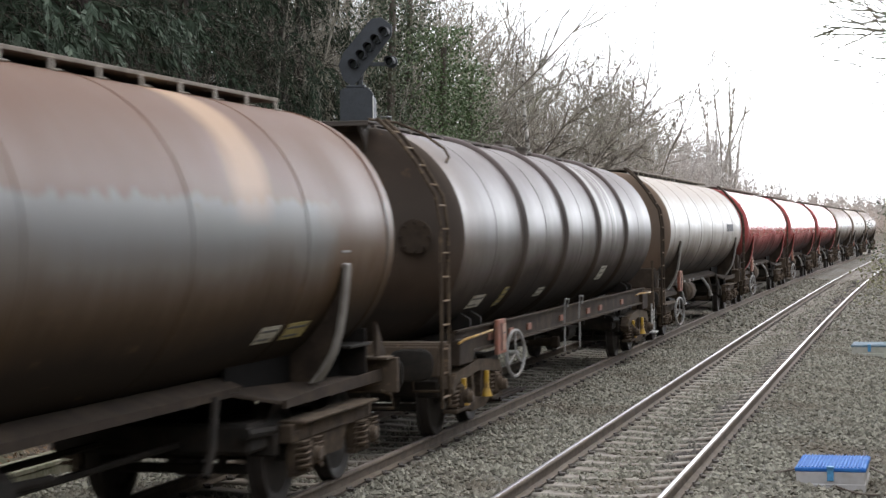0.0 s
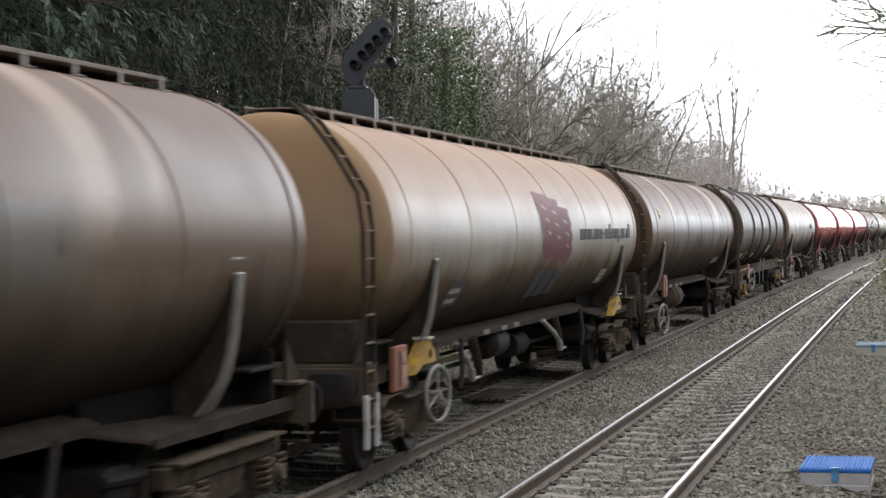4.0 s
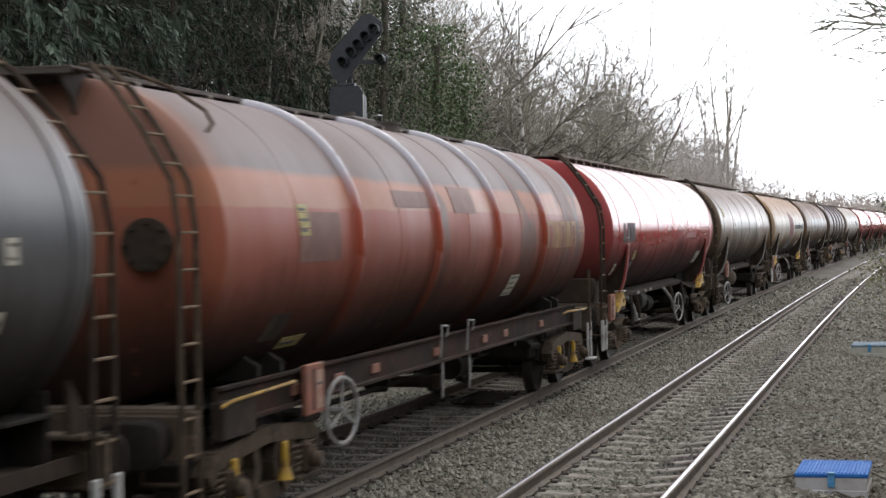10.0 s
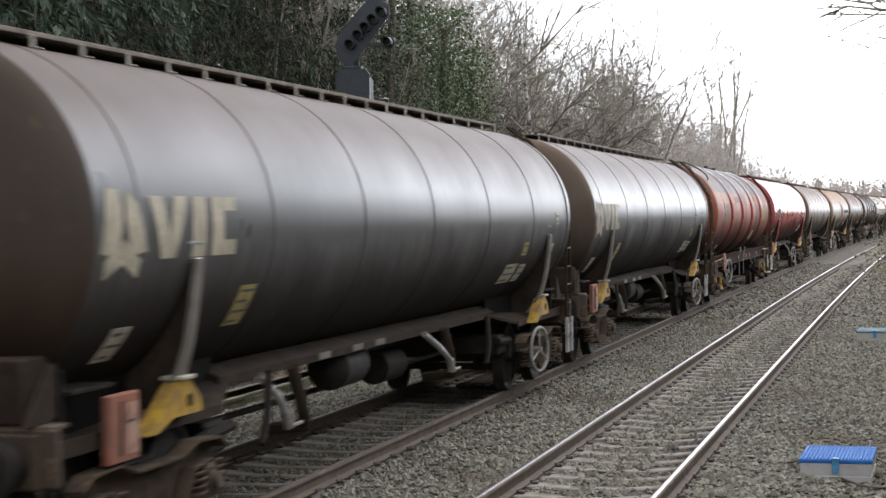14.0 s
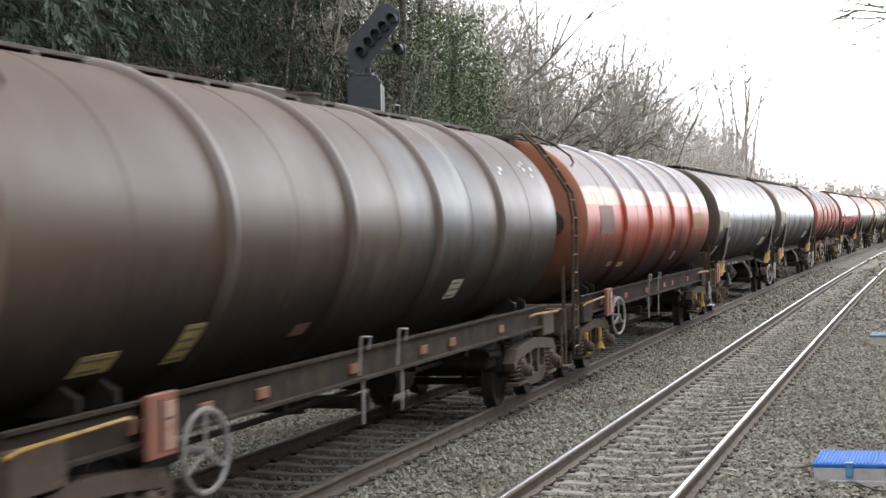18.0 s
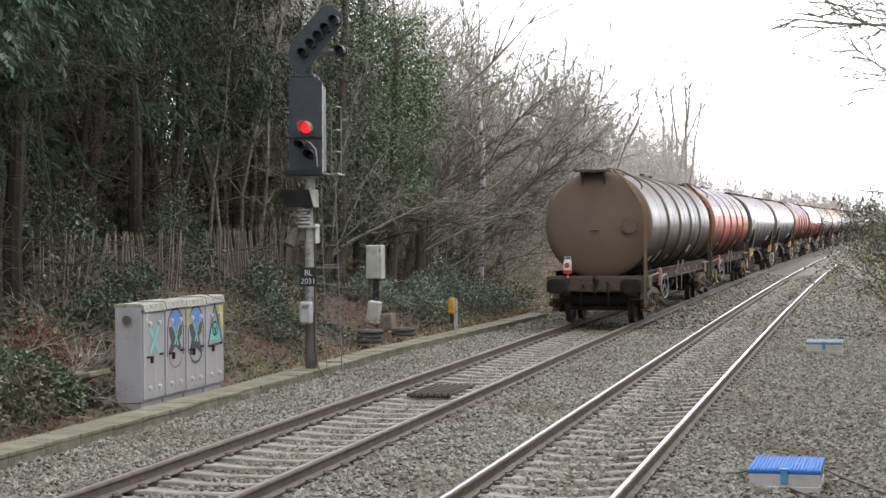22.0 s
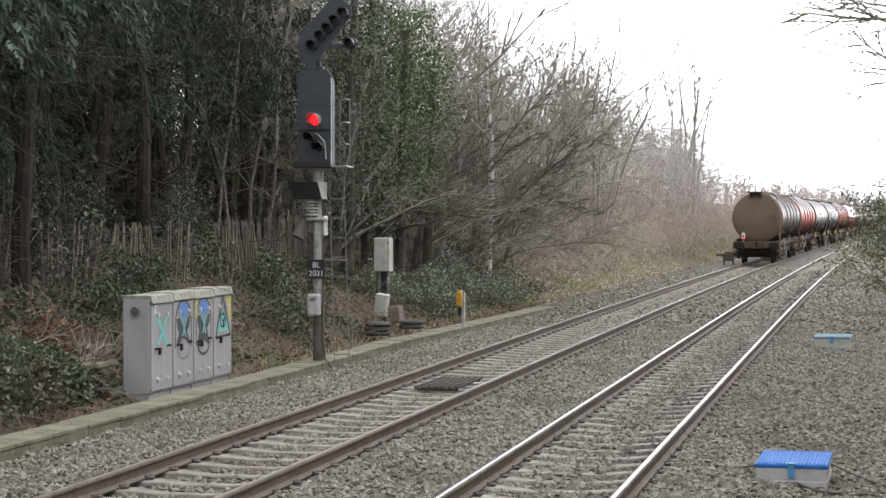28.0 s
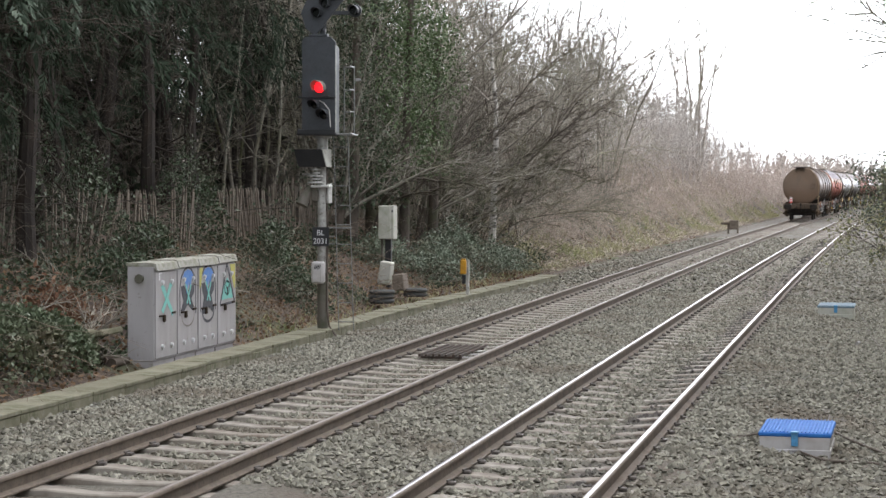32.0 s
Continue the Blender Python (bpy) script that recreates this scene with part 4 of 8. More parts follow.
    for k in (-1, 1):
        part("brake_gear", cached(f"brake_gear{k}", lambda: Shape().box((0, k * 5.35, 0.68), (1.8, 0.5, 0.26), 0.03).cyl((0.9, k * 5.0, 0.74), (0.9, k * 5.75, 0.7), 0.05, n=8)), M_DARK, w)
    part("air_tank", Shape().cyl((-0.55, -1.9, 0.66), (-0.55, -0.7, 0.66), 0.2, n=20), M_DARK, w)
    part("brake_cylinder", Shape().cyl((0.55, 1.6, 0.7), (0.55, 2.3, 0.7), 0.17, n=18).cyl((0.55, 2.3, 0.7), (0.55, 2.9, 0.7), 0.04, n=8), M_DARK, w)
    part("discharge_valve", Shape().cyl((0, 0.2, 0.5), (0, 0.2, 1.2), 0.14, n=14).cyl((-0.7, 0.2, 0.62), (0.7, 0.2, 0.62), 0.07, n=12).box((0.75, 0.2, 0.62), (0.12, 0.18, 0.18), 0.02), M_FRAME, w)
    add_ends(w, half, M_DUSTY if last else M_BOGIE)
    for e in (-1, 1):
        for k in (-1, 1):
            part("step_box", cached(f"step_box{e}{k}", lambda: Shape().box((e * 1.1, k * 7.75, 0.98), (0.12, 0.75, 0.3), 0.015)).copy(), M_DUSTY if last else M_FRAME, w)
            part("end_sill", cached(f"end_sill{e}{k}", lambda: Shape().box((e * 0.62, k * 8.4, 1.02), (0.1, 0.75, 0.2), 0.012)), M_FRAME, w)
    for y in (-7.0, 7.0):
        add_bogie(w, y, "cast", M_DUSTY if last else M_BOGIE, not last)
    add_ladder(w, -8.85, M_OCHRE_STEEL if last else M_BOGIE)
    add_catwalk(w, -8.3, 7.5, 0.36, 3.655, M_WALKDARK)
    hood = Shape().box((-0.1, -8.66, 3.66), (0.82, 0.5, 0.025), 0.005).box((-0.1, -8.9, 3.64), (0.82, 0.02, 0.05), 0.005).box((-0.1, -8.42, 3.5), (0.56, 0.03, 0.34), 0.005)
    for x in (-0.38, 0.15):
        hood.prism([(x, -8.88, 3.65), (x, -8.35, 3.65), (x, -8.38, 3.14), (x, -8.48, 3.2), (x, -8.6, 3.46)], (0.03, 0, 0))
    part("end_platform", hood, M_WALKDARK, w, "dark steel platform over the tank end")
    flange = Shape().cyl((0.78, -8.45, ZT), (0.78, -8.64, ZT), 0.165, n=24).cyl((0.78, -8.64, ZT), (0.78, -8.68, ZT), 0.2, n=24)
    end_mat = dish_paint if last else M_FRAME
    fl = part("inspection_flange", flange, end_mat, w, "bolted round flange")
    for i in range(8):
        a = 2 * math.pi * i / 8
        part("bolt", cached("flange_bolt", lambda: Shape().box((0, 0, 0), (0.034, 0.06, 0.034), 0.006)).copy(), M_DUSTY if last else M_FRAME, fl, at=(0.78 + 0.165 * math.cos(a), -8.69, ZT + 0.165 * math.sin(a)))
    part("end_socket", Shape().box((-0.05, -8.6, ZT - 0.02), (0.17, 0.1, 0.18), 0.015).box((-0.05, -8.64, ZT - 0.1), (0.19, 0.16, 0.02), 0.004), dish_paint, w)
    part("label_box", Shape().box((1.19, -6.0, 1.06), (0.05, 0.5, 0.44), 0.01), M_ORANGE_BOX, w, "faded red label box")
    part("label_card", Shape().box((1.217, -5.88, 1.05), (0.01, 0.19, 0.33), 0.002), M_CARD, w, "faded pale hazard card")
    part("label_strip", Shape().box((1.218, -6.05, 1.06), (0.012, 0.02, 0.36), 0.002).box((1.218, -5.9, 1.1), (0.012, 0.14, 0.02), 0.002), M_INK, w)
    part("side_handrail", Shape().tube([(1.17, -8.2, 1.1), (1.22, -8.1, 1.14), (1.22, -6.6, 1.17), (1.17, -6.4, 1.14)], 0.015, 6), M_HANDRAIL, w, "grimy yellow side handrail")
    part("side_handrail", Shape().tube([(1.17, 8.2, 1.1), (1.22, 8.1, 1.14), (1.22, 6.6, 1.17), (1.17, 6.4, 1.14)], 0.015, 6), M_HANDRAIL, w, "grimy yellow side handrail")
    part("front_stanchion", Shape().cyl((1.15, 8.9, 1.0), (1.15, 8.9, 1.75), 0.025, n=8), M_BOGIE, w)
    part("front_step", Shape().box((1.18, 8.85, 0.6), (0.03, 0.05, 0.6), 0.005).box((1.18, 8.55, 0.6), (0.03, 0.05, 0.6), 0.005).box((1.2, 8.7, 0.32), (0.14, 0.36, 0.03), 0.005), M_WHITE_WORN if not last else M_DUSTY, w)
    part("grab_rail", Shape().tube([(0.2, -8.5, 3.71), (0.45, -8.2, 3.68), (0.7, -7.95, 3.56), (0.92, -7.78, 3.38), (0.97, -7.76, 3.28), (0.95, -7.86, 3.2), (0.9, -8.05, 3.22)], 0.017, 6), M_BOGIE, w, "bent grab rail at the ladder head")
    add_handwheel(w, -5.3, 0.8, M_GREYLIGHT)
    hatch = part("manhole", Shape().cyl((0, 0.3, 3.6), (0, 0.3, 3.7), 0.3, n=20).cyl((0, 0.3, 3.7), (0, 0.3, 3.725), 0.32, n=20), M_WALKDARK, w)
    part("valve_box", Shape().box((0.1, -1.2, 3.64), (0.46, 0.9, 0.12), 0.02).cyl((0.22, -1.45, 3.7), (0.22, -1.45, 3.75), 0.06, n=12), M_WALKDARK, w)
    for nm, shape, mt in marks:
        part(nm, shape, mt, w)
    if last:
        add_lamp(w, half)
    return w


def smooth_wagon(paint, dish_paint, label, marks, yellow=False, style="plate", turned=False, pipes=True, labelled=True, wheel_y=None, bracket=None):
    half = 9.3
    w = thing("tank_wagon", (0, 0, 0), label, "tank wagon", "wagons of the train")
    ya, yb = -8.4, 8.35
    strap_mat = M_RAISED if "red" in label else M_STRAP
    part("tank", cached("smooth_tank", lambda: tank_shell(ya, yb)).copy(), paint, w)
    part("tank_end", cached("deep_rear", lambda: tank_dish(ya, -1, 0.42)).copy(), dish_paint, w, "grimy brown domed tank end")
    part("tank_end", cached("deep_front", lambda: tank_dish(yb, 1, 0.42)).copy(), paint, w, "grimy domed tank end")
    part("end_ring", cached("end_ring", lambda: Shape().lathe([(RT - 0.01, -0.02), (RT + 0.012, -0.012), (RT + 0.012, 0.012), (RT - 0.01, 0.02)], (0, 0, ZT), "y", 72)).copy(), paint, w, at=(0, 8.1, 0))
    for y in (-7.7, -5.0, -2.4, 0.2, 2.9, 5.6):
        part("seam", cached("seam", lambda: Shape().lathe([(RT - 0.01, -0.012), (RT + 0.006, 0.0), (RT - 0.01, 0.012)], (0, 0, ZT), "y", 72)).copy(), paint, w, at=(0, y, 0))
    # skirt that follows the belly between the bogies, wing plates over them
    for e in (-1, 1):
        part("skirt", cached(f"skirt{e}", lambda: Shape().prism([(e * x, -5.1, z) for x, z in ((0.56, 1.2), (0.64, 1.21), (0.8, 1.15), (0.84, 1.13), (0.84, 1.06), (0.68, 1.06))], (0, 10.2, 0))), M_FRAME, w, "grimy steel skirt under the tank")
        for k in (-1, 1):
            part("wing_plate", cached(f"wing_plate{e}{k}", lambda: Shape().prism([(e * 0.45, k * 4.7, 1.09), (e * 0.8, k * 4.7, 1.09), (e * 1.04, k * 5.6, 0.93), (e * 1.04, k * 8.7, 0.93), (e * 0.45, k * 8.7, 0.93)], (0, 0, 0.03))), M_FRAME, w)
            part("wing_lip", cached(f"wing_lip{e}{k}", lambda: Shape().prism([(e * 1.04, k * 5.6, 0.9), (e * 1.04, k * 8.7, 0.9), (e * 1.04, k * 8.7, 1.02), (e * 1.04, k * 6.6, 1.0), (e * 1.04, k * 5.6, 0.97)], (e * 0.02, 0, 0))), M_FRAME, w)
            part("saddle_strap", cached(f"strap{e}{k}", lambda: saddle_flange(e, k)).copy(), strap_mat, w, "upright saddle arm with a blunt pale head")
            part("saddle_web", cached(f"strap_web{e}{k}", lambda: saddle_web(e, k)), M_FRAME, w)
            part("strap_mark", cached(f"strap_mark{e}{k}", lambda: Shape().box((e * 1.285, k * 6.7, 2.23), (0.02, 0.26, 0.02), 0.003)), M_GREYLIGHT, w)
            if yellow:
                o = k * 6.75
                arm = cached(f"lift{e}{k}", lambda: Shape().prism([(e * 1.06, o - 0.6, 0.92), (e * 1.06, o - 0.42, 0.92), (e * 1.06, o - 0.15, 1.0), (e * 1.06, o + 0.4, 1.0), (e * 1.06, o + 0.38, 1.1), (e * 1.06, o + 0.16, 1.26), (e * 1.06, o - 0.02, 1.26)], (e * 0.12, 0, 0)))
                br = part("lifting_bracket", arm, bracket or M_YELLOW, w, "grimy yellow lifting bracket" if bracket is None else "rusty brown lifting bracket")
                # a black disc painted as the shaded hole
                part("eye_hole", cached(f"eye{e}{k}", lambda: Shape().cyl((e * 1.176, o + 0.16, 1.1), (e * 1.186, o + 0.16, 1.1), 0.05, n=14)), M_SHADE_BLACK, br)
                part("cap_plate", cached(f"cap{e}{k}", lambda: Shape().box((e * 1.13, o + 0.07, 1.27), (0.18, 0.24, 0.03), 0.006)), M_PLATE, br)
    part("centre_sill", cached("smooth_sill", lambda: Shape().box((0, 0, 1.04), (0.6, 17.0, 0.14), 0.02)), M_DARK, w)
    for k in (-1, 1):
        part("end_plate", cached(f"end_plate{k}", lambda: Shape().box((0, k * 8.3, 1.2), (2.0, 0.05, 0.5), 0.01)), M_DARK, w)
        part("end_shelf", cached(f"end_shelf{k}", lambda: Shape().box((0, k * 7.95, 1.3), (2.1, 0.7, 0.03), 0.006)), M_DARK, w)
    for e in (-1, 1):
        for k in (-1, 1):
            # black sheet added to paint the shade between tank and frame
            part("saddle_plate", cached(f"saddle_plate{e}{k}", lambda: Shape().prism([(e * 0.74, k * 5.0, 1.1), (e * 0.74, k * 8.3, 0.94), (e * 0.74, k * 8.3, 1.45), (e * 0.74, k * 5.0, 1.42)], (-e * 0.03, 0, 0))), M_SHADE_BLACK, w)
    part("end_box", Shape().box((0.62, -8.55, 1.35), (0.7, 0.5, 0.42), 0.02), M_FRAME, w)
    for k in (-1, 1):
        for y in (-8.55, 8.55):
            part("gusset", Shape().prism([(k * 1.0, y, 1.15), (k * 1.0, y - (0.35 if y < 0 else -0.35), 1.15), (k * 1.0, y, 1.5)], (k * 0.04, 0, 0)), M_FRAME, w)
    for k in (-1, 1):
        part("brake_gear", cached(f"brake_gear{k}", lambda: Shape().box((0, k * 5.35, 0.68), (1.8, 0.5, 0.26), 0.03).cyl((0.9, k * 5.0, 0.74), (0.9, k * 5.75, 0.7), 0.05, n=8)), M_DARK, w)
    r0, wide = (-1.6, 0.8) if yellow else (-2.2, 1.0)
    part("air_tank", Shape().lathe([(r * wide, y) for r, y in ((0.01, r0), (0.14, r0 + 0.02), (0.24, r0 + 0.1), (0.265, r0 + 0.15), (0.265, -1.45), (0.272, -1.44), (0.272, -1.38), (0.265, -1.37), (0.265, -0.7), (0.24, -0.6), (0.14, -0.52), (0.01, -0.5))], (0.6 if yellow else 0.68, 0, 0.9 if yellow else 0.83), "y", 24), M_DARK if yellow else M_BOGIE, w, "dusty air reservoir with a strap")
    part("brake_cylinder", Shape().cyl((0.5, 0.5, 0.75), (0.5, 1.3, 0.75), 0.18, n=18).cyl((0.5, 1.3, 0.75), (0.5, 2.2, 0.72), 0.035, n=8), M_DARK, w)
    for x in (0.3, -0.4):
        part("brake_rod", cached("brake_rod_long", lambda: Shape().tube([(0, -5.0, 0.64), (0, 5.0, 0.64)], 0.03, 6)), M_DARK, w, at=(x, 0, 0))
    for y in (-4.2, 4.2):
        part("brake_hanger", cached("brake_hanger", lambda: Shape().tube([(0.95, 0, 1.1), (1.05, -0.35, 0.75), (1.05, -0.5, 0.55)], 0.035, 6)), M_DARK, w, at=(0, y, 0))
    if pipes:
        for y, d in ((-4.5, 0.3), (1.0, 0.7)):
            part("discharge_pipe", Shape().tube([(0.9, y + 0.2, 1.08), (1.0, y + 0.25 + d * 0.5, 0.88), (1.02, y + 0.25 + d, 0.72)], 0.034, 8).cyl((1.02, y + 0.25 + d, 0.74), (1.02, y + 0.3 + d, 0.6), 0.045, n=10).box((1.05, y + 0.42 + d, 0.62), (0.03, 0.3, 0.03), 0.006), M_GREYLIGHT, w, "pale discharge pipe with a hand lever")
            part("pipe_support", Shape().tube([(0.95, y + 0.9, 1.1), (1.0, y + 1.0, 0.8), (0.95, y + 1.25, 0.55), (0.6, y + 1.3, 0.5)], 0.06, 8), M_FRAME, w)
    add_ends(w, half, M_FRAME)
    for y in (-7.0, 7.0):
        add_bogie(w, y, "yellow" if yellow else style)
    add_ladder(w, 8.78 if turned else -8.9, M_FRAME, -1 if turned else 1, yellow)
    add_catwalk(w, -8.2, 7.7, 0.62)
    ly, lz = (-7.68, 1.02) if yellow else (-5.5, 1.2)
    if labelled:
        part("label_box", Shape().box((1.12, ly, lz), (0.06, 0.5, 0.46), 0.01), M_ORANGE_BOX, w, "faded red label box")
    if labelled:
        part("label_card", Shape().box((1.153, ly + 0.12, lz - 0.01), (0.01, 0.19, 0.34), 0.002), M_CARD, w, "faded pale hazard card")
        part("label_strip", Shape().box((1.154, ly - 0.06, lz), (0.012, 0.02, 0.36), 0.002).box((1.154, ly + 0.1, lz + 0.04), (0.012, 0.12, 0.02), 0.002), M_INK, w)
    add_handwheel(w, wheel_y if wheel_y is not None else -6.6 if not yellow else 6.15 if turned else 1.2, 0.56 if not yellow or turned else 0.66, M_GREYLIGHT)
    part("manhole", Shape().cyl((0, 0.3, 3.6), (0, 0.3, 3.72), 0.26, n=20).cyl((0, 0.3, 3.72), (0, 0.3, 3.745), 0.28, n=20), M_FRAME, w)
    for y in (-2.3, -1.2, -0.4):
        part("marker_plate", Shape().box((0.84, y, 1.1), (0.02, 0.34, 0.06), 0.006), M_STRAP, w, "grimy marker plate under the tank")
    for nm, shape, mt in marks:
        part(nm, shape, mt, w)
    return w


ARM = [(1.0, 1.04), (1.09, 1.16), (1.18, 1.32), (1.235, 1.5), (1.27, 1.7), (1.3, 1.92), (1.315, 2.1)]


def saddle_flange(e, k):
    """The standing flange of a saddle arm, nearly upright, with a blunt head."""
    s = Shape()
    n = len(ARM)
    verts, faces = [], []
    for i, (x, z) in enumerate(ARM):
        wid = 0.155 + 0.16 * max(0.0, 1 - i / 2.5)
        for dx, dy in ((-0.035, -wid / 2), (0.0, -wid / 2), (0.0, wid / 2), (-0.035, wid / 2)):
            verts.append((e * (x + dx), k * 6.7 + dy, z))
    for i in range(n - 1):
        faces += [(i * 4 + j, i * 4 + (j + 1) % 4, i * 4 + 4 + (j + 1) % 4, i * 4 + 4 + j) for j in range(4)]
    faces += [(0, 1, 2, 3), (n * 4 - 1, n * 4 - 2, n * 4 - 3, n * 4 - 4)]
    s.add(verts, faces)
    return s.box((e * 1.27, k * 6.7, 2.1), (0.09, 0.16, 0.05), 0.012)


def saddle_web(e, k):
    """The plate between the flange and the tank's belly."""
    inner = [(max(0.62, math.sqrt(max(0.0, RT * RT - (z - ZT) ** 2)) - 0.012), z) for _, z in ARM]
    outline = [(x - 0.02, z) for x, z in ARM] + inner[::-1]
    return Shape().prism([(e * x, k * 6.7 - 0.018, z) for x, z in outline], (0, 0.036, 0))


def bars(y, angle, widths, gap, high, mat, name="lettering"):
    """A word as plain bars."""
    out = []
    for wdt in widths:
        out.append((name, shell_patch(y, y + wdt, angle, angle + high), mat))
        y += wdt + gap
    return out


def hollow_marks(y, angle, widths, gap, high, mat, stroke=0.085):
    """A word as plain hollow shapes, with a pointed device after it."""
    out, bar = [], high * 0.16
    for k, wdt in enumerate(widths):
        a, b, lo, hi = y, y + wdt, angle, angle + high
        if k % 2:
            pts = [(a, hi), (a, lo), (b, lo), (b, hi), (b - stroke, hi), (b - stroke, lo + bar), (a + stroke, lo + bar), (a + stroke, hi)]
        else:
            pts = [(a, lo), (a, hi), (b, hi), (b, lo), (b - stroke, lo), (b - stroke, hi - bar), (a + stroke, hi - bar), (a + stroke, lo)]
        out.append(("lettering", shell_poly(pts), mat))
        y += wdt + gap
    y += 0.42
    for i in range(6):
        t0, t1, t2 = (math.pi / 3 * (i + o) for o in (-0.22, 0.0, 0.22))
        p = lambda r, t: (y + r * math.cos(t), angle + high * (0.62 + 1.9 * r * math.sin(t)))
        out.append(("emblem", shell_poly([p(0.15, t0), p(0.31, t1), p(0.15, t2), p(0.1, t2), p(0.1, t0)]), mat))
    return out


def data_marks(pairs):
    out = []
    for y, a, wdt, h, m in pairs:
        out.append(("data_panel", shell_patch(y, y + wdt, a, a + h), m))
        n = int(h / 3.4) if m in (M_PLATE, M_PLATE_Y) else 0
        for i in range(n):
            out.append(("small_print", shell_patch(y + 0.04, y + wdt * (0.9 if i % 2 else 0.7), a + h * (i + 0.35) / n, a + h * (i + 0.62) / n, 0.009, 2), M_PRINT))
    return out


M_REDFRAME.node_tree.nodes["Principled BSDF"].inputs["Specular IOR Level"].default_value = 0.12

BROWN_DISH = tank_paint("brown_tank_end", (0.185, 0.132, 0.094), patches=(0.185, 0.134, 0.098), streak=(0.26, 0.168, 0.108), film=(0.18, 0.122, 0.086), rough=(0.65, 0.85), seed=21, belly=(-1.1, -2.0))
DARK_DISH = tank_paint("dark_tank_end", (0.065, 0.047, 0.034), streak=(0.12, 0.08, 0.055), film=(0.1, 0.06, 0.035), rough=(0.6, 0.8), seed=22)
RED_DISH = tank_paint("red_tank_end", (0.34, 0.045, 0.04), streak=(0.24, 0.06, 0.05), film=(0.16, 0.045, 0.034), rough=(0.4, 0.6), seed=23)


def build_train():
    made = []
    pl = lambda dy=0.0: data_marks([(-6.9 + dy, -44, 0.7, 9, M_PLATE), (-5.2 + dy, -46, 0.35, 14, M_PLATE_Y), (-2.6 + dy, -44, 0.5, 7, M_PLATE), (2.4 + dy, -38, 0.55, 12, M_PLATE)])
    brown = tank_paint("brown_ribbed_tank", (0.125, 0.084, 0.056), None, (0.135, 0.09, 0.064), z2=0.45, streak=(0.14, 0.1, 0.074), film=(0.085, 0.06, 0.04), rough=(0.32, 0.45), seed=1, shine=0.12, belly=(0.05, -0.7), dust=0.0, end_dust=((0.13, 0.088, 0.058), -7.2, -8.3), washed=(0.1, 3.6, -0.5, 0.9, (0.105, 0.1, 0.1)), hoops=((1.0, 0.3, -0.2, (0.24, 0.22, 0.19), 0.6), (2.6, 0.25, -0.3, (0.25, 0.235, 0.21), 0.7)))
    made.append(ribbed_wagon(brown, BROWN_DISH, "grimy brown ribbed tank wagon with a tail lamp on its beam", data_marks([(-6.9, -44, 0.6, 8, M_PLATE_Y), (-5.3, -46, 0.45, 16, M_PLATE_Y), (-2.6, -44, 0.4, 6, M_FADED), (2.4, -38, 0.5, 11, M_PLATE)]) + [("chalk_mark", shell_patch(y, y + s, a, a + 2.5, 0.003, 2), M_CHALK) for y, s, a in ((5.1, 0.14, 32), (4.95, 0.1, 29), (6.5, 0.1, 36), (6.6, 0.12, 33), (6.9, 0.1, 29), (6.75, 0.08, 38), (7.1, 0.12, 34))], True, tank_paint("brown_rib", (0.16, 0.125, 0.105), film=(0.11, 0.08, 0.055), rough=(0.22, 0.38), seed=31, shine=0.7)))
    # pale upper ribs: rubbed paint and its sky highlight, both in the colour
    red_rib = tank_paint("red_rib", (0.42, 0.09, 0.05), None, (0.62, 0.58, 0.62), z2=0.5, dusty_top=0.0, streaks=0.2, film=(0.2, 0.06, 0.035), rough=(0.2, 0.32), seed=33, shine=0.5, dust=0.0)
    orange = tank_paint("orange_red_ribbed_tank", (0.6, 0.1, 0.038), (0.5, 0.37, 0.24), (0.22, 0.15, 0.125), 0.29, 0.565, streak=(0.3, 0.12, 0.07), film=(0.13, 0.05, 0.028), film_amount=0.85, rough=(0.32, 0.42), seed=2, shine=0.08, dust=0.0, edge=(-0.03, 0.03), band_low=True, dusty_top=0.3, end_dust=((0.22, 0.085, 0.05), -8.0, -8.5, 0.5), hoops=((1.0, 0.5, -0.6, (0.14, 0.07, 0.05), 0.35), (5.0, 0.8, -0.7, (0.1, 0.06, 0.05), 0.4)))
    orange_dish = tank_paint("orange_tank_end", (0.31, 0.115, 0.06), streak=(0.2, 0.09, 0.055), film=(0.2, 0.085, 0.046), rough=(0.5, 0.7), seed=24)
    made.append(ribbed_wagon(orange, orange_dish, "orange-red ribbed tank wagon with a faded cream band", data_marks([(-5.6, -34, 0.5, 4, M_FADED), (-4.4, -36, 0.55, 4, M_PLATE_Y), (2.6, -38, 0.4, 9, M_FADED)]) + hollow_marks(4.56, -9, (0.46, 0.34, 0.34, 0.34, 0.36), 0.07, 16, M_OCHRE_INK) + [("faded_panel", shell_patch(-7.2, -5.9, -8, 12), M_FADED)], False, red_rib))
    for s, lab in ((3, "dark blue-grey tank wagon with pale emblem and yellow brackets"), (4, "dark grey tank wagon with a brown end and pale emblem")):
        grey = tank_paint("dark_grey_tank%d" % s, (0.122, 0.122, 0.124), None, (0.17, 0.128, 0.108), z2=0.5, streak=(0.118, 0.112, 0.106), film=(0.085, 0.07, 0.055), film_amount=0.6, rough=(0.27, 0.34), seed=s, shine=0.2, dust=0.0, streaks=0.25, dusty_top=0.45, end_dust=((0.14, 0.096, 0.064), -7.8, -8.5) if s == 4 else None)
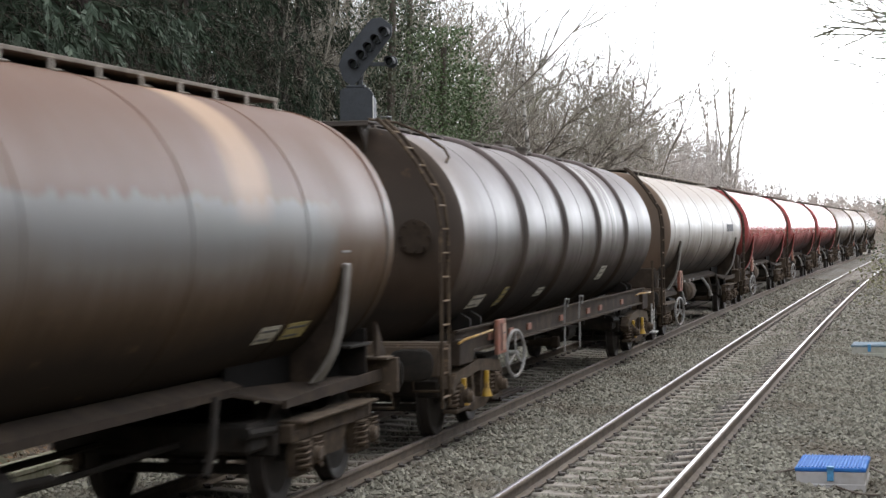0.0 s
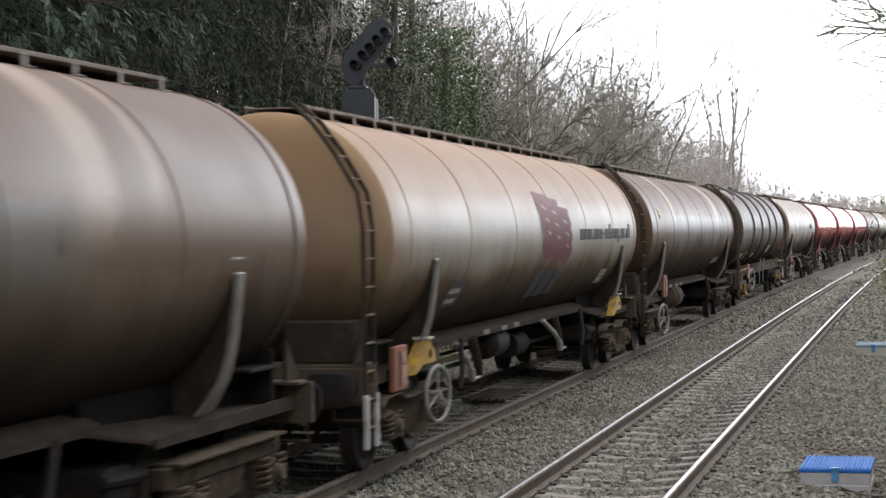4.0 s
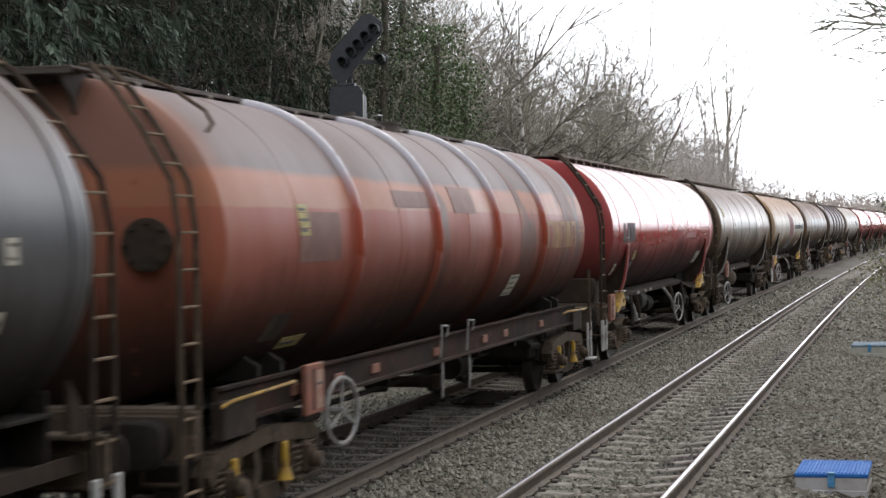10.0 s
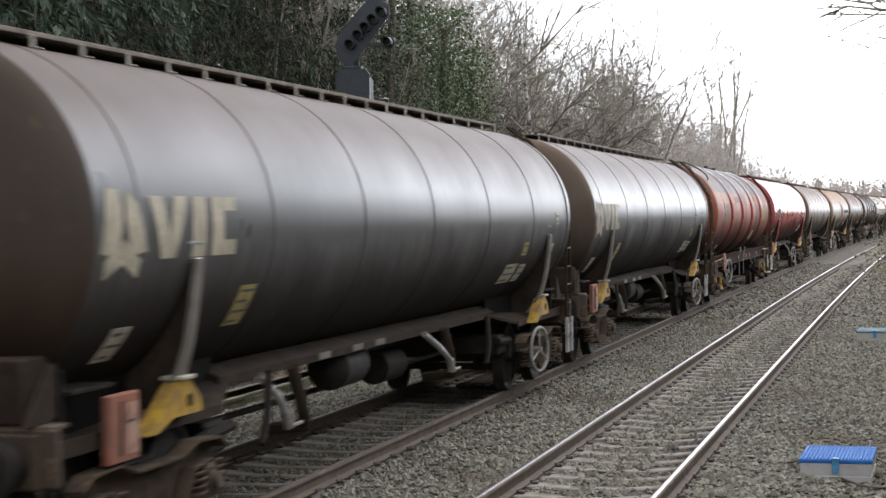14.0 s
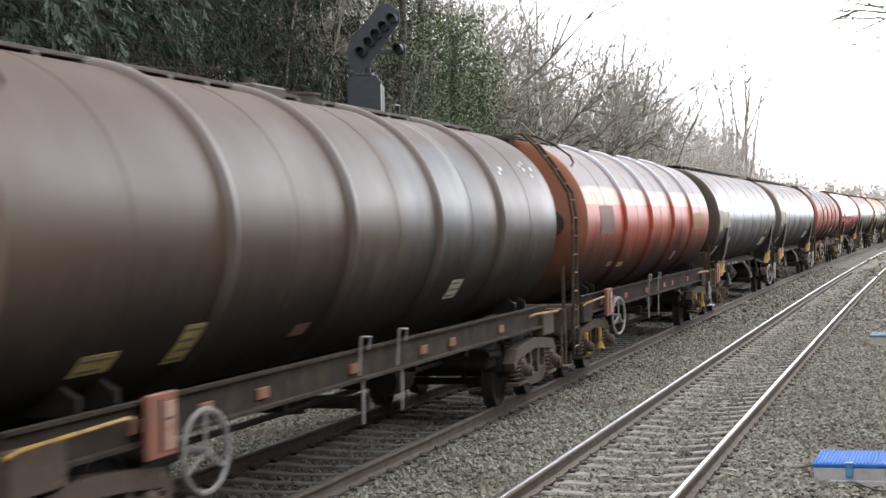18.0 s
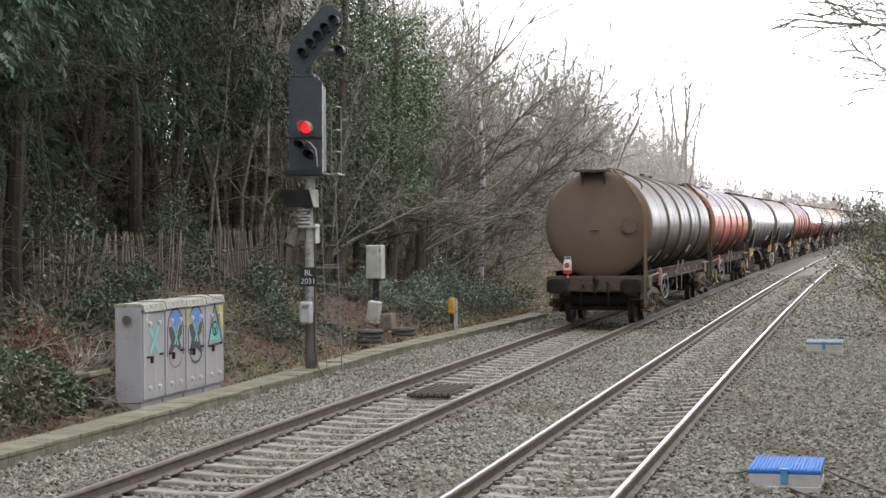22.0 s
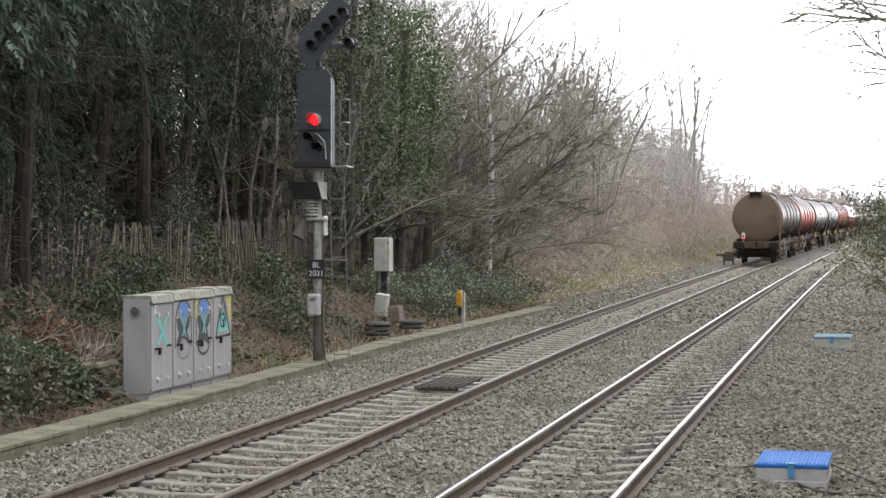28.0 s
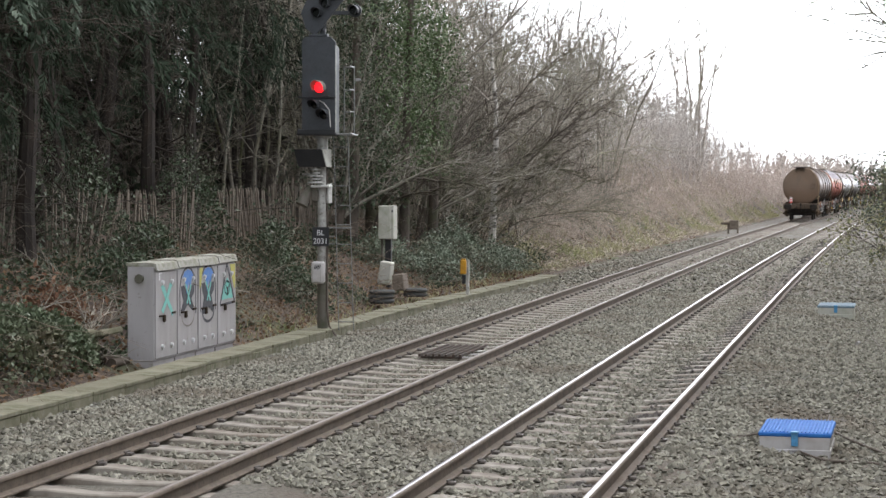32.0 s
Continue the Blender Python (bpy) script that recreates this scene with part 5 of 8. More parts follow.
        emblem = [("emblem", shell_poly([(-8.34, -7), (-8.06, -8.5), (-8.0, 3), (-8.02, 11), (-8.22, 11.5)]), M_CREAM_INK), ("emblem", shell_poly([(-7.95, 3), (-7.84, -8), (-7.58, -7), (-7.72, 7), (-7.9, 11)]), M_CREAM_INK), ("emblem", shell_poly([(-7.97, -3), (-8.26, -9.5), (-8.24, -15), (-7.97, -10.5), (-7.7, -15), (-7.68, -9.5)]), M_CREAM_INK)]
        made.append(smooth_wagon(grey, DARK_DISH if s == 3 else grey, lab, emblem + [("lettering", shell_poly([(-7.55, 9.5), (-7.3, 9.5), (-7.2, -2), (-7.1, 9.5), (-6.86, 9.5), (-7.07, -9.5), (-7.33, -9.5)]), M_CREAM_INK), ("lettering", shell_patch(-6.76, -6.5, -9.5, 9.5), M_CREAM_INK), ("lettering", shell_patch(-6.38, -6.14, -9.5, 9.5), M_CREAM_INK), ("lettering", shell_patch(-6.13, -5.88, -9.5, -4.5), M_CREAM_INK), ("lettering", shell_patch(-6.13, -5.88, 5, 9.5), M_CREAM_INK)] + data_marks([(-5.55, -37, 0.35, 16, M_PLATE_Y), (-7.75, -44, 0.3, 13, M_PLATE), (4.5, -40, 0.7, 13, M_PLATE), (5.35, -40, 0.4, 12, M_PLATE), (5.15, -22, 0.3, 8, M_PLATE_Y), (7.2, -4, 0.16, 7, M_PLATE), (7.1, -22, 0.16, 6, M_PLATE)]), True, turned=True))
    murco = tank_paint("faded_red_ribbed_tank", (0.37, 0.088, 0.052), (0.42, 0.165, 0.09), (0.25, 0.175, 0.15), 0.28, 0.565, streak=(0.3, 0.12, 0.07), patches=(0.2, 0.1, 0.075), film=(0.17, 0.055, 0.03), film_amount=0.8, seed=5, shine=0.25, edge=(-0.03, 0.04), band_low=True, dusty_top=0.3, end_dust=((0.36, 0.135, 0.07), -7.8, -8.4, 0.5))
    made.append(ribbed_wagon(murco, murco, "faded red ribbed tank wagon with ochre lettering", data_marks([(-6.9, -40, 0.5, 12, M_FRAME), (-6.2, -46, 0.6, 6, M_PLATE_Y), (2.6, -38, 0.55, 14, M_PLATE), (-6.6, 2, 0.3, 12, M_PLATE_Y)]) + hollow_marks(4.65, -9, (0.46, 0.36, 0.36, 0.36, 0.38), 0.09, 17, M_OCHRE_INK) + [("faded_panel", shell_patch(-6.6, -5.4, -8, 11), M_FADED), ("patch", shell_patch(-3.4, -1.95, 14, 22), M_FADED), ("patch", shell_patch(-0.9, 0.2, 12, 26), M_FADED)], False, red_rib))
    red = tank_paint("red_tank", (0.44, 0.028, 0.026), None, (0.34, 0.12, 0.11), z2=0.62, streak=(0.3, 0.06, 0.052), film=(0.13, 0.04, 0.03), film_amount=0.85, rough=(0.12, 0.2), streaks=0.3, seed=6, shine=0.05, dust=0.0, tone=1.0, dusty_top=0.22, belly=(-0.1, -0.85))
    # the pink strip near the front end is a painted reflection
    made.append(smooth_wagon(red, RED_DISH, "glossy red tank wagon with a dark emblem and yellow brackets", [("emblem", shell_poly([(-7.24, -6), (-7.12, 7), (-6.98, 7), (-6.84, -6), (-6.9, -9), (-7.18, -9)]), M_INK)] + bars(-6.7, -8, (0.3, 0.26, 0.28), 0.06, 15, M_INK) + bars(2.6, -8, (1.9,), 0.1, 5, M_RAISED) + [("knuckle_band", shell_patch(7.75, 8.33, -40, 82, 0.004, 24), M_PINK)] + data_marks([(5.5, -38, 0.8, 14, M_PLATE), (-5.7, -40, 0.4, 14, M_INK), (-5.55, -24, 0.3, 8, M_PLATE_Y), (-7.5, -36, 0.25, 10, M_PLATE)]), True))
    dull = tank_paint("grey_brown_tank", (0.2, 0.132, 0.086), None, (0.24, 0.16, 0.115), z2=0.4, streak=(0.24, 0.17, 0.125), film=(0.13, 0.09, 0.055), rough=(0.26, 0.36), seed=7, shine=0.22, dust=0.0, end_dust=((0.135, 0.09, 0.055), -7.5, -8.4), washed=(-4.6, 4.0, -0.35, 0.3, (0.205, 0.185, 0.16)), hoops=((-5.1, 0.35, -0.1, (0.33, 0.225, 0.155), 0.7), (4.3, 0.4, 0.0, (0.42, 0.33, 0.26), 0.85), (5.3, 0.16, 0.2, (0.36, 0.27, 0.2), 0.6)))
    made.append(smooth_wagon(dull, dull, "dull grey-brown tank wagon streaked with rust", data_marks([(-7.4, 14, 0.3, 12, M_PLATE_Y), (-7.0, -42, 0.5, 10, M_PLATE_Y)]), pipes=False))
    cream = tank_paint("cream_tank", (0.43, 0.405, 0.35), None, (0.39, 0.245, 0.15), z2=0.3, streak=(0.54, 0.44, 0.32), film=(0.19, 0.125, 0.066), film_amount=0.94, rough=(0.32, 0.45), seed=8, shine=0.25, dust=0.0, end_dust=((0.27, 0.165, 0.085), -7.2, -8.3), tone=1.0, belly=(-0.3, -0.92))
    ew = []
    for k, (y0, y1, a0, a1) in enumerate(((-0.7, 0.1, -14, 28), (0.0, 0.85, -17, 25), (0.75, 1.5, -19, 19))):
        # a lobe with a scalloped leading edge and a pointed foot
        left = [(y0 + 0.05 * math.sin(i * 2.3) + 0.28 * (i / 9) ** 1.5 - 0.12, a1 - (a1 - a0) * i / 9) for i in range(10)]
        right = [(y1 + (0.1 if i % 2 else 0.0) + 0.2 * (1 - i / 7) - 0.05, a0 + 4 + (a1 - a0 - 6) * i / 7) for i in range(8)]
        ew.append(("emblem", shell_poly(left + [((y0 + y1) / 2 + 0.3, a0 - 3)] + right), M_MAROON))
        for j in range(3):
            ew.append(("emblem_stroke", shell_poly([(y0 + 0.22 + 0.1 * j, a1 - 9 - 8 * j), (y0 + 0.5 + 0.06 * j, a1 - 11 - 8 * j), (y0 + 0.52 + 0.06 * j, a1 - 12.4 - 8 * j), (y0 + 0.22 + 0.1 * j, a1 - 10.2 - 8 * j)], 0.009), M_CREAM_INK))
    ew += bars(-0.65, -42, (0.52, 0.68, 0.5), 0.13, 19, M_INK)
    yy = 2.35
    # a line of lettering as plain bars of each character's height
    for wdt, lo, hi in ((0.34, 0, 1), (0.34, 0, 1), (0.34, 0, 1), (0.05, 0, 0.25), (0.22, 0, 1), (0.34, 0, 1), (0.19, 0, 1), (0.12, 0.4, 0.6), (0.14, 0, 1), (0.21, 0, 1), (0.06, 0, 1.45), (0.06, 0, 1.45), (0.34, 0, 1), (0.21, 0, 1), (0.2, -0.4, 1), (0.05, 0, 0.25), (0.2, 0, 1), (0.22, 0, 1), (0.05, 0, 0.25), (0.2, 0, 1), (0.2, 0, 1.45)):
        ew.append(("lettering", shell_patch(yy, yy + wdt, -4 + 7.5 * lo, -4 + 7.5 * hi, 0.006, 2), M_INK))
        yy += wdt + 0.055
    made.append(smooth_wagon(cream, cream, "rust-stained cream tank wagon with maroon emblem and dark lettering", ew + data_marks([(5.2, -40, 0.6, 12, M_PLATE), (-5.6, -38, 0.7, 16, M_INK), (-5.5, -36, 0.5, 3, M_PLATE), (-5.5, -30, 0.5, 3, M_PLATE)]), True, wheel_y=-6.5, bracket=M_OCHRE_STEEL))
    pink = tank_paint("streaked_brown_tank", (0.155, 0.1, 0.066), None, (0.215, 0.122, 0.082), -0.3, 0.32, streak=(0.22, 0.155, 0.11), film=(0.13, 0.078, 0.036), film_amount=0.85, rough=(0.3, 0.4), seed=9, shine=0.1, dust=0.0, end_dust=((0.14, 0.088, 0.056), -7.6, -8.4), washed=(-5.2, 6.2, -0.35, 0.33, (0.2, 0.2, 0.195)), hoops=((-4.7, 0.5, 0.2, (0.42, 0.29, 0.195), 0.85), (4.4, 0.55, 0.2, (0.46, 0.31, 0.2), 0.9)))
    made.append(smooth_wagon(pink, pink, "brown and grey tank wagon with pale rust streaks", data_marks([(-7.2, 12, 0.3, 9, M_PLATE_Y), (5.0, -42, 0.5, 8, M_PLATE), (5.7, -42, 0.6, 8, M_PLATE_Y)]), pipes=False))
    dark = tank_paint("dark_ribbed_tank", (0.1, 0.084, 0.074), None, (0.16, 0.125, 0.115), z2=0.5, streak=(0.15, 0.125, 0.11), seed=10, dust=0.0, rough=(0.32, 0.45), end_dust=((0.12, 0.075, 0.045), -7.0, -8.3), hoops=((1.9, 0.35, -0.2, (0.42, 0.4, 0.37), 0.75), (2.7, 0.25, -0.3, (0.36, 0.33, 0.3), 0.6), (3.3, 0.12, -0.2, (0.4, 0.38, 0.34), 0.6)))
    made.append(ribbed_wagon(dark, DARK_DISH, "dark brown-grey ribbed tank wagon", pl()))
    white = tank_paint("off_white_tank", (0.48, 0.46, 0.41), None, (0.5, 0.42, 0.34), z2=0.6, streak=(0.45, 0.36, 0.27), film=(0.2, 0.13, 0.08), film_amount=0.7, rough=(0.3, 0.5), seed=11, shine=0.5)
    made.append(smooth_wagon(white, BROWN_DISH, "off-white tank wagon stained with rust", bars(4.0, -2, (0.5, 0.3, 0.8), 0.1, 9, M_INK)))
    for i in range(3):
        made.append(smooth_wagon(red, RED_DISH, "plain glossy red tank wagon", []))
    made.append(smooth_wagon(dull, BROWN_DISH, "dull plain grey-brown tank wagon", []))
    made.append(smooth_wagon(white, BROWN_DISH, "rust-stained off-white tank wagon", []))
    made.append(smooth_wagon(dull, BROWN_DISH, "dull plain grey-brown tank wagon", []))
    return made


build_ground()
build_ballast()
build_track(TRACK_A, RAISE_A, M_RAIL_TOP_A, "main line track with worn rails on concrete sleepers")
build_track(TRACK_B, 0.0, M_RAIL_TOP, "main line track with bright rails on concrete sleepers")
build_trough()
WAGONS = build_train()

# ---- lineside equipment ----
M_BLACK = plain("satin_black_paint", (0.018, 0.019, 0.021), 0.55, 0.0, (0.03, 0.03, 0.032), 5.0, 0.1)
M_SLATE = plain("dark_slate_paint", (0.05, 0.055, 0.062), 0.5, 0.0, (0.035, 0.038, 0.042), 5.0, 0.05)
M_POST = Mat("galvanised_post", (0.48, 0.47, 0.44), 0.6, 0.1).spots((0.16, 0.15, 0.13), 3, 0.45, 0.7).spots((0.1, 0.09, 0.07), 14, 0.55, 0.75).done()
M_POSTLOW = Mat("dirty_post_foot", (0.13, 0.115, 0.095), 0.8).spots((0.07, 0.075, 0.045), 4, 0.45, 0.65).bump(30, 0.3, 0.004).done()
M_CABINET = Mat("weathered_grey_cabinet", (0.41, 0.39, 0.39), 0.55).spots((0.29, 0.272, 0.26), 2.0, 0.4, 0.7, stretch=(1, 1, 0.25)).spots((0.18, 0.16, 0.13), 11, 0.62, 0.8).done()
M_CABROOF = Mat("lichened_grey_cover", (0.34, 0.33, 0.29), 0.75).spots((0.19, 0.19, 0.12), 5, 0.45, 0.65).spots((0.1, 0.1, 0.06), 18, 0.55, 0.75).done()
M_BOLT = plain("white_cap", (0.72, 0.72, 0.72), 0.45)
M_TEAL = plain("teal_spray_paint", (0.16, 0.55, 0.48), 0.6, 0, (0.26, 0.48, 0.44), 12)
M_BLUE_SPRAY = plain("blue_spray_paint", (0.08, 0.2, 0.55), 0.6, 0, (0.14, 0.3, 0.55), 12)
M_YELLOW_SPRAY = plain("yellow_spray_paint", (0.55, 0.5, 0.1), 0.6, 0, (0.45, 0.42, 0.14), 12)
M_BLACK_SPRAY = plain("black_spray_paint", (0.035, 0.035, 0.045), 0.6, 0, (0.07, 0.07, 0.08), 12)
M_BLUE = Mat("bright_blue_plastic", (0.012, 0.12, 0.42), 0.75).spots((0.03, 0.19, 0.5), 7, 0.45, 0.7).done()
M_BLUEDULL = Mat("faded_blue_plastic", (0.12, 0.19, 0.24), 0.7).spots((0.2, 0.23, 0.24), 5, 0.45, 0.7).done()
M_BOXWHITE = Mat("grubby_white_plastic", (0.52, 0.5, 0.49), 0.55).spots((0.4, 0.37, 0.34), 4, 0.45, 0.7).done()
M_LATCH = plain("light_blue_latch", (0.09, 0.33, 0.6), 0.45)
M_LENS_OFF = plain("dark_lens", (0.012, 0.013, 0.015), 0.15, 0, None, 8, 0)
M_LENS_RED = Mat("lit_red_lens", (0.8, 0.02, 0.02), 0.3).glow((1.0, 0.012, 0.02), 2.0).done()
# light catching the signal hoods, put into a pale paint colour
M_HOOD_PALE = plain("sunlit_hood_edge", (0.4, 0.39, 0.33), 0.6)
M_ALU = plain("galvanised_ladder", (0.3, 0.3, 0.29), 0.5, 0.5)
M_SIGNWHITE = plain("white_sign_paint", (0.8, 0.8, 0.8), 0.5)
M_CREAMBOX = Mat("cream_equipment_case", (0.5, 0.49, 0.43), 0.5).spots((0.36, 0.37, 0.28), 4, 0.45, 0.7).done()
M_RUBBER = plain("old_black_rubber", (0.04, 0.042, 0.042), 0.8, 0, (0.08, 0.08, 0.075), 8, 0.4)
M_AMBER = Mat("amber_yellow_box", (0.6, 0.3, 0.02), 0.5).spots((0.4, 0.2, 0.03), 8, 0.5, 0.7).done()
M_TIMBER = plain("weathered_timber", (0.16, 0.13, 0.1), 0.9, 0, (0.09, 0.07, 0.055), 6, 0.4)
M_PALE_TIMBER = plain("pale_split_timber", (0.21, 0.175, 0.14), 0.9, 0, (0.13, 0.1, 0.075), 9, 0.4)
M_RUSTY = plain("rusty_grating", (0.042, 0.036, 0.031), 0.95, 0, (0.1, 0.06, 0.04), 9, 0.4)
M_CABLE = plain("dull_brown_cable", (0.11, 0.085, 0.065), 0.7)


def hood_shape(r, length, slope=0.5, n=20):
    """A cowl over a lens that faces -y: a tube cut away below."""
    s = Shape()
    verts, faces = [], []
    for i in range(n + 1):
        a = radians(-30 + 240 * i / n)
        c, k = math.cos(a), math.sin(a)
        reach = length * (0.55 + 0.45 * max(0.0, k) ** slope)
        for rr in (r, r - 0.006):
            verts += [(c * rr, 0, k * rr), (c * rr, -reach, k * rr)]
    for i in range(n):
        k = i * 4
        faces += [(k, k + 4, k + 5, k + 1), (k + 2, k + 3, k + 7, k + 6), (k + 1, k + 5, k + 7, k + 3)]
    faces += [(0, 1, 3, 2), (n * 4, n * 4 + 2, n * 4 + 3, n * 4 + 1)]
    return s.add(verts, faces)


def build_signal():
    """Colour-light signal on a post, with junction indicator, plate, telephone and ladder."""
    x0, y0 = -6.475, 32.0
    sg = thing("railway_signal", (x0, y0, 0), "grey post signal showing a red light, black head, numbered plate", "railway signal")
    part("post", Shape().cyl((0, 0, 0.9), (0, 0, 3.3), 0.092, n=20).cyl((0, 0, 3.26), (0, 0, 3.3), 0.16, n=20), M_POST, sg)
    part("post_foot", Shape().cyl((0, 0, -0.36), (0, 0, 0.92), 0.097, n=20).cyl((0.0, 0, 0.1), (0.0, 0, 0.12), 0.103, n=20), M_POSTLOW, sg, "stained lower part of the post")
    head = part("signal_head", Shape().prism([(-0.3, -0.25, 3.36), (0.3, -0.25, 3.36), (0.3, -0.25, 4.9), (0.22, -0.25, 5.0), (-0.25, -0.25, 5.0), (-0.3, -0.25, 4.95)], (0, 0.03, 0)).box((-0.03, -0.04, 4.2), (0.4, 0.36, 1.4), 0.02).prism([(0.29, -0.24, 3.36), (0.29, -0.24, 4.88), (0.29, -0.02, 4.8), (0.29, -0.02, 3.36)], (0.012, 0, 0)), M_SLATE, sg, "dark signal head with chamfered backboard")
    part("edge_strip", Shape().box((0.305, -0.255, 4.1), (0.014, 0.03, 1.5), 0.003), M_POST, head)
    part("divider", Shape().box((-0.03, -0.27, 3.96), (0.66, 0.04, 0.03), 0.006).box((0.14, -0.28, 3.98), (0.1, 0.03, 0.03), 0.006), M_BLACK, head)
    for x, z, r, lit in ((0.02, 4.13, 0.1, True), (-0.06, 3.83, 0.075, False), (0.1, 3.66, 0.085, False)):
        lens = part("lens", Shape().lathe([(0.001, -0.045), (r * 0.5, -0.035), (r * 0.92, 0.0)], (x, -0.275, z), "y", 24), M_LENS_RED if lit else M_LENS_OFF, head, "glowing red lens" if lit else "dark lens")
        part("hood", hood_shape(r * 1.12, 0.3), M_HOOD_PALE if lit else M_BLACK, head, at=(x, -0.255, z))
        part("hood_lip", Shape().tube([(x + r * 1.14 * math.cos(radians(a)), -0.4, z + r * 1.14 * math.sin(radians(a))) for a in range(-25, 80, 15)], 0.012, 5), M_HOOD_PALE if lit else M_SLATE, head)
    part("conduit", Shape().tube([(0.02, -0.27, 3.9), (0.1, -0.29, 3.86), (0.2, -0.29, 3.74), (0.22, -0.28, 3.45)], 0.012, 6), M_POST, head)
    part("base_tray", Shape().box((-0.03, -0.06, 3.33), (0.7, 0.5, 0.04), 0.008).box((-0.03, -0.3, 3.37), (0.68, 0.03, 0.08), 0.008), M_BLACK, sg)
    part("top_hinge", Shape().box((-0.03, -0.15, 5.03), (0.34, 0.12, 0.05), 0.01).box((0.08, -0.18, 5.08), (0.05, 0.05, 0.1), 0.01), M_SLATE, sg)
    # junction indicator: a slanted board with five lamps
    d = Vector((0.56, 0, 0.62)).normalized()
    n = Vector((-d.z, 0, d.x))
    c0 = Vector((-0.12, -0.12, 5.18))
    outline = []
    for a, b in ((-0.1, -0.12), (-0.12, 0.1), (0.02, 0.34), (0.25, 0.42), (1.02, 0.42), (1.16, 0.3), (1.18, 0.06), (1.04, -0.06), (0.3, -0.1)):
        outline.append(c0 + d * a + n * b)
    board = part("indicator_board", Shape().prism(outline, (0, 0.03, 0)), M_SLATE, sg, "dark slanted junction indicator board")
    part("side_lamp_board", Shape().cyl((0.61, -0.11, 5.45), (0.61, -0.08, 5.45), 0.11, n=20).box((0.38, -0.085, 5.42), (0.46, 0.03, 0.07), 0.006), M_SLATE, sg)
    part("indicator_arm", Shape().cyl((0, -0.05, 4.98), (0.06, -0.05, 5.5), 0.05, n=10), M_BLACK, sg)
    for i, (lx, lz) in enumerate(((-0.05, 5.42), (0.1, 5.58), (0.23, 5.71), (0.365, 5.84), (0.515, 5.97), (0.61, 5.45))):
        r = 0.088
        lamp = part("indicator_lamp", Shape().cyl((lx, -0.2, lz), (lx, -0.12, lz), r * 0.9, n=16), M_LENS_OFF, board)
        part("lamp_hood", hood_shape(r, 0.22), M_BLACK, board, at=(lx, -0.14, lz))
        part("lamp_rim", Shape().tube([(lx + r * math.cos(radians(a)), -0.33, lz + r * math.sin(radians(a))) for a in range(-60, 60, 15)], 0.007, 5), M_SLATE, board)
    # service cage beside the head
    cage = Shape()
    for xx in (0.33, 0.51):
        cage.cyl((xx, 0.2, 3.34), (xx, 0.2, 4.52), 0.012, n=6)
    for z in (3.34, 3.72, 4.1, 4.5):
        cage.cyl((0.33, 0.2, z), (0.51, 0.2, z), 0.011, n=6)
        cage.cyl((0.51, 0.2, z), (0.51, -0.1, z), 0.011, n=6)
    cage.box((0.44, 0.05, 3.32), (0.26, 0.4, 0.02), 0.004).box((0.58, 0.2, 4.28), (0.1, 0.02, 0.05), 0.004)
    part("service_cage", cage, M_ALU, sg, "galvanised guard rail cage")
    # auxiliary hooded unit
    aux = part("hooded_unit", Shape().prism([(-0.4, -0.42, 3.06), (0.1, -0.42, 3.06), (0.14, -0.3, 2.76), (-0.35, -0.3, 2.76)], (0, 0.26, 0)), M_BLACK, sg, "black hooded shunt signal unit")
    part("hood_cheek", Shape().prism([(0.105, -0.42, 3.06), (0.145, -0.3, 2.76), (0.16, -0.05, 2.76), (0.16, -0.05, 3.06)], (0.012, 0, 0)), M_HOOD_PALE, aux)
    stack = Shape()
    for i in range(5):
        stack.cyl((-0.1, -0.12, 2.48 + 0.055 * i), (-0.1, -0.12, 2.51 + 0.055 * i), 0.13 if i % 2 == 0 else 0.09, n=16)
    part("mounting_clamp", stack.box((-0.2, -0.1, 2.63), (0.28, 0.06, 0.04), 0.008).box((0.0, -0.08, 2.42), (0.34, 0.22, 0.05), 0.01).box((0.12, 0, 2.3), (0.04, 0.22, 0.34), 0.01), M_POST, sg)
    part("horn", Shape().cyl((-0.2, -0.1, 2.42), (-0.32, -0.22, 2.1), 0.05, 0.11, 14).box((-0.12, -0.05, 2.26), (0.12, 0.12, 0.2), 0.02), M_POSTLOW, sg)
    # number plate of the signal
    plate = part("number_plate", Shape().box((0.0, -0.13, 1.55), (0.3, 0.02, 0.33), 0.006), M_BLACK, sg, "black plate with white characters")
    for body, z, size in (("BL", 1.575, 0.135), ("2031", 1.43, 0.135)):
        cu = bpy.data.curves.new("lettering", "FONT")
        cu.body, cu.size, cu.align_x, cu.extrude = body, size, "CENTER", 0.002
        tmp = bpy.data.objects.new("tmp", cu)
        scene.collection.objects.link(tmp)
        bpy.context.view_layer.update()
        me = bpy.data.meshes.new_from_object(tmp.evaluated_get(bpy.context.evaluated_depsgraph_get()))
        bpy.data.objects.remove(tmp)
        part("lettering", me, M_SIGNWHITE, plate, at=pose(0, -0.143, z, 90, 0, 0))
    part("signal_telephone", Shape().box((-0.03, -0.17, 0.93), (0.22, 0.16, 0.38), 0.03), M_BOXWHITE, sg, "pale grey telephone case with diagonal stripes")
    stripes = Shape()
    for i in range(4):
        stripes.prism([(-0.09 + i * 0.028, -0.252, 0.99), (-0.075 + i * 0.028, -0.252, 0.99), (-0.045 + i * 0.028, -0.252, 1.06), (-0.06 + i * 0.028, -0.252, 1.06)], (0, -0.003, 0))
    part("stripes", stripes, M_BLACK, sg)
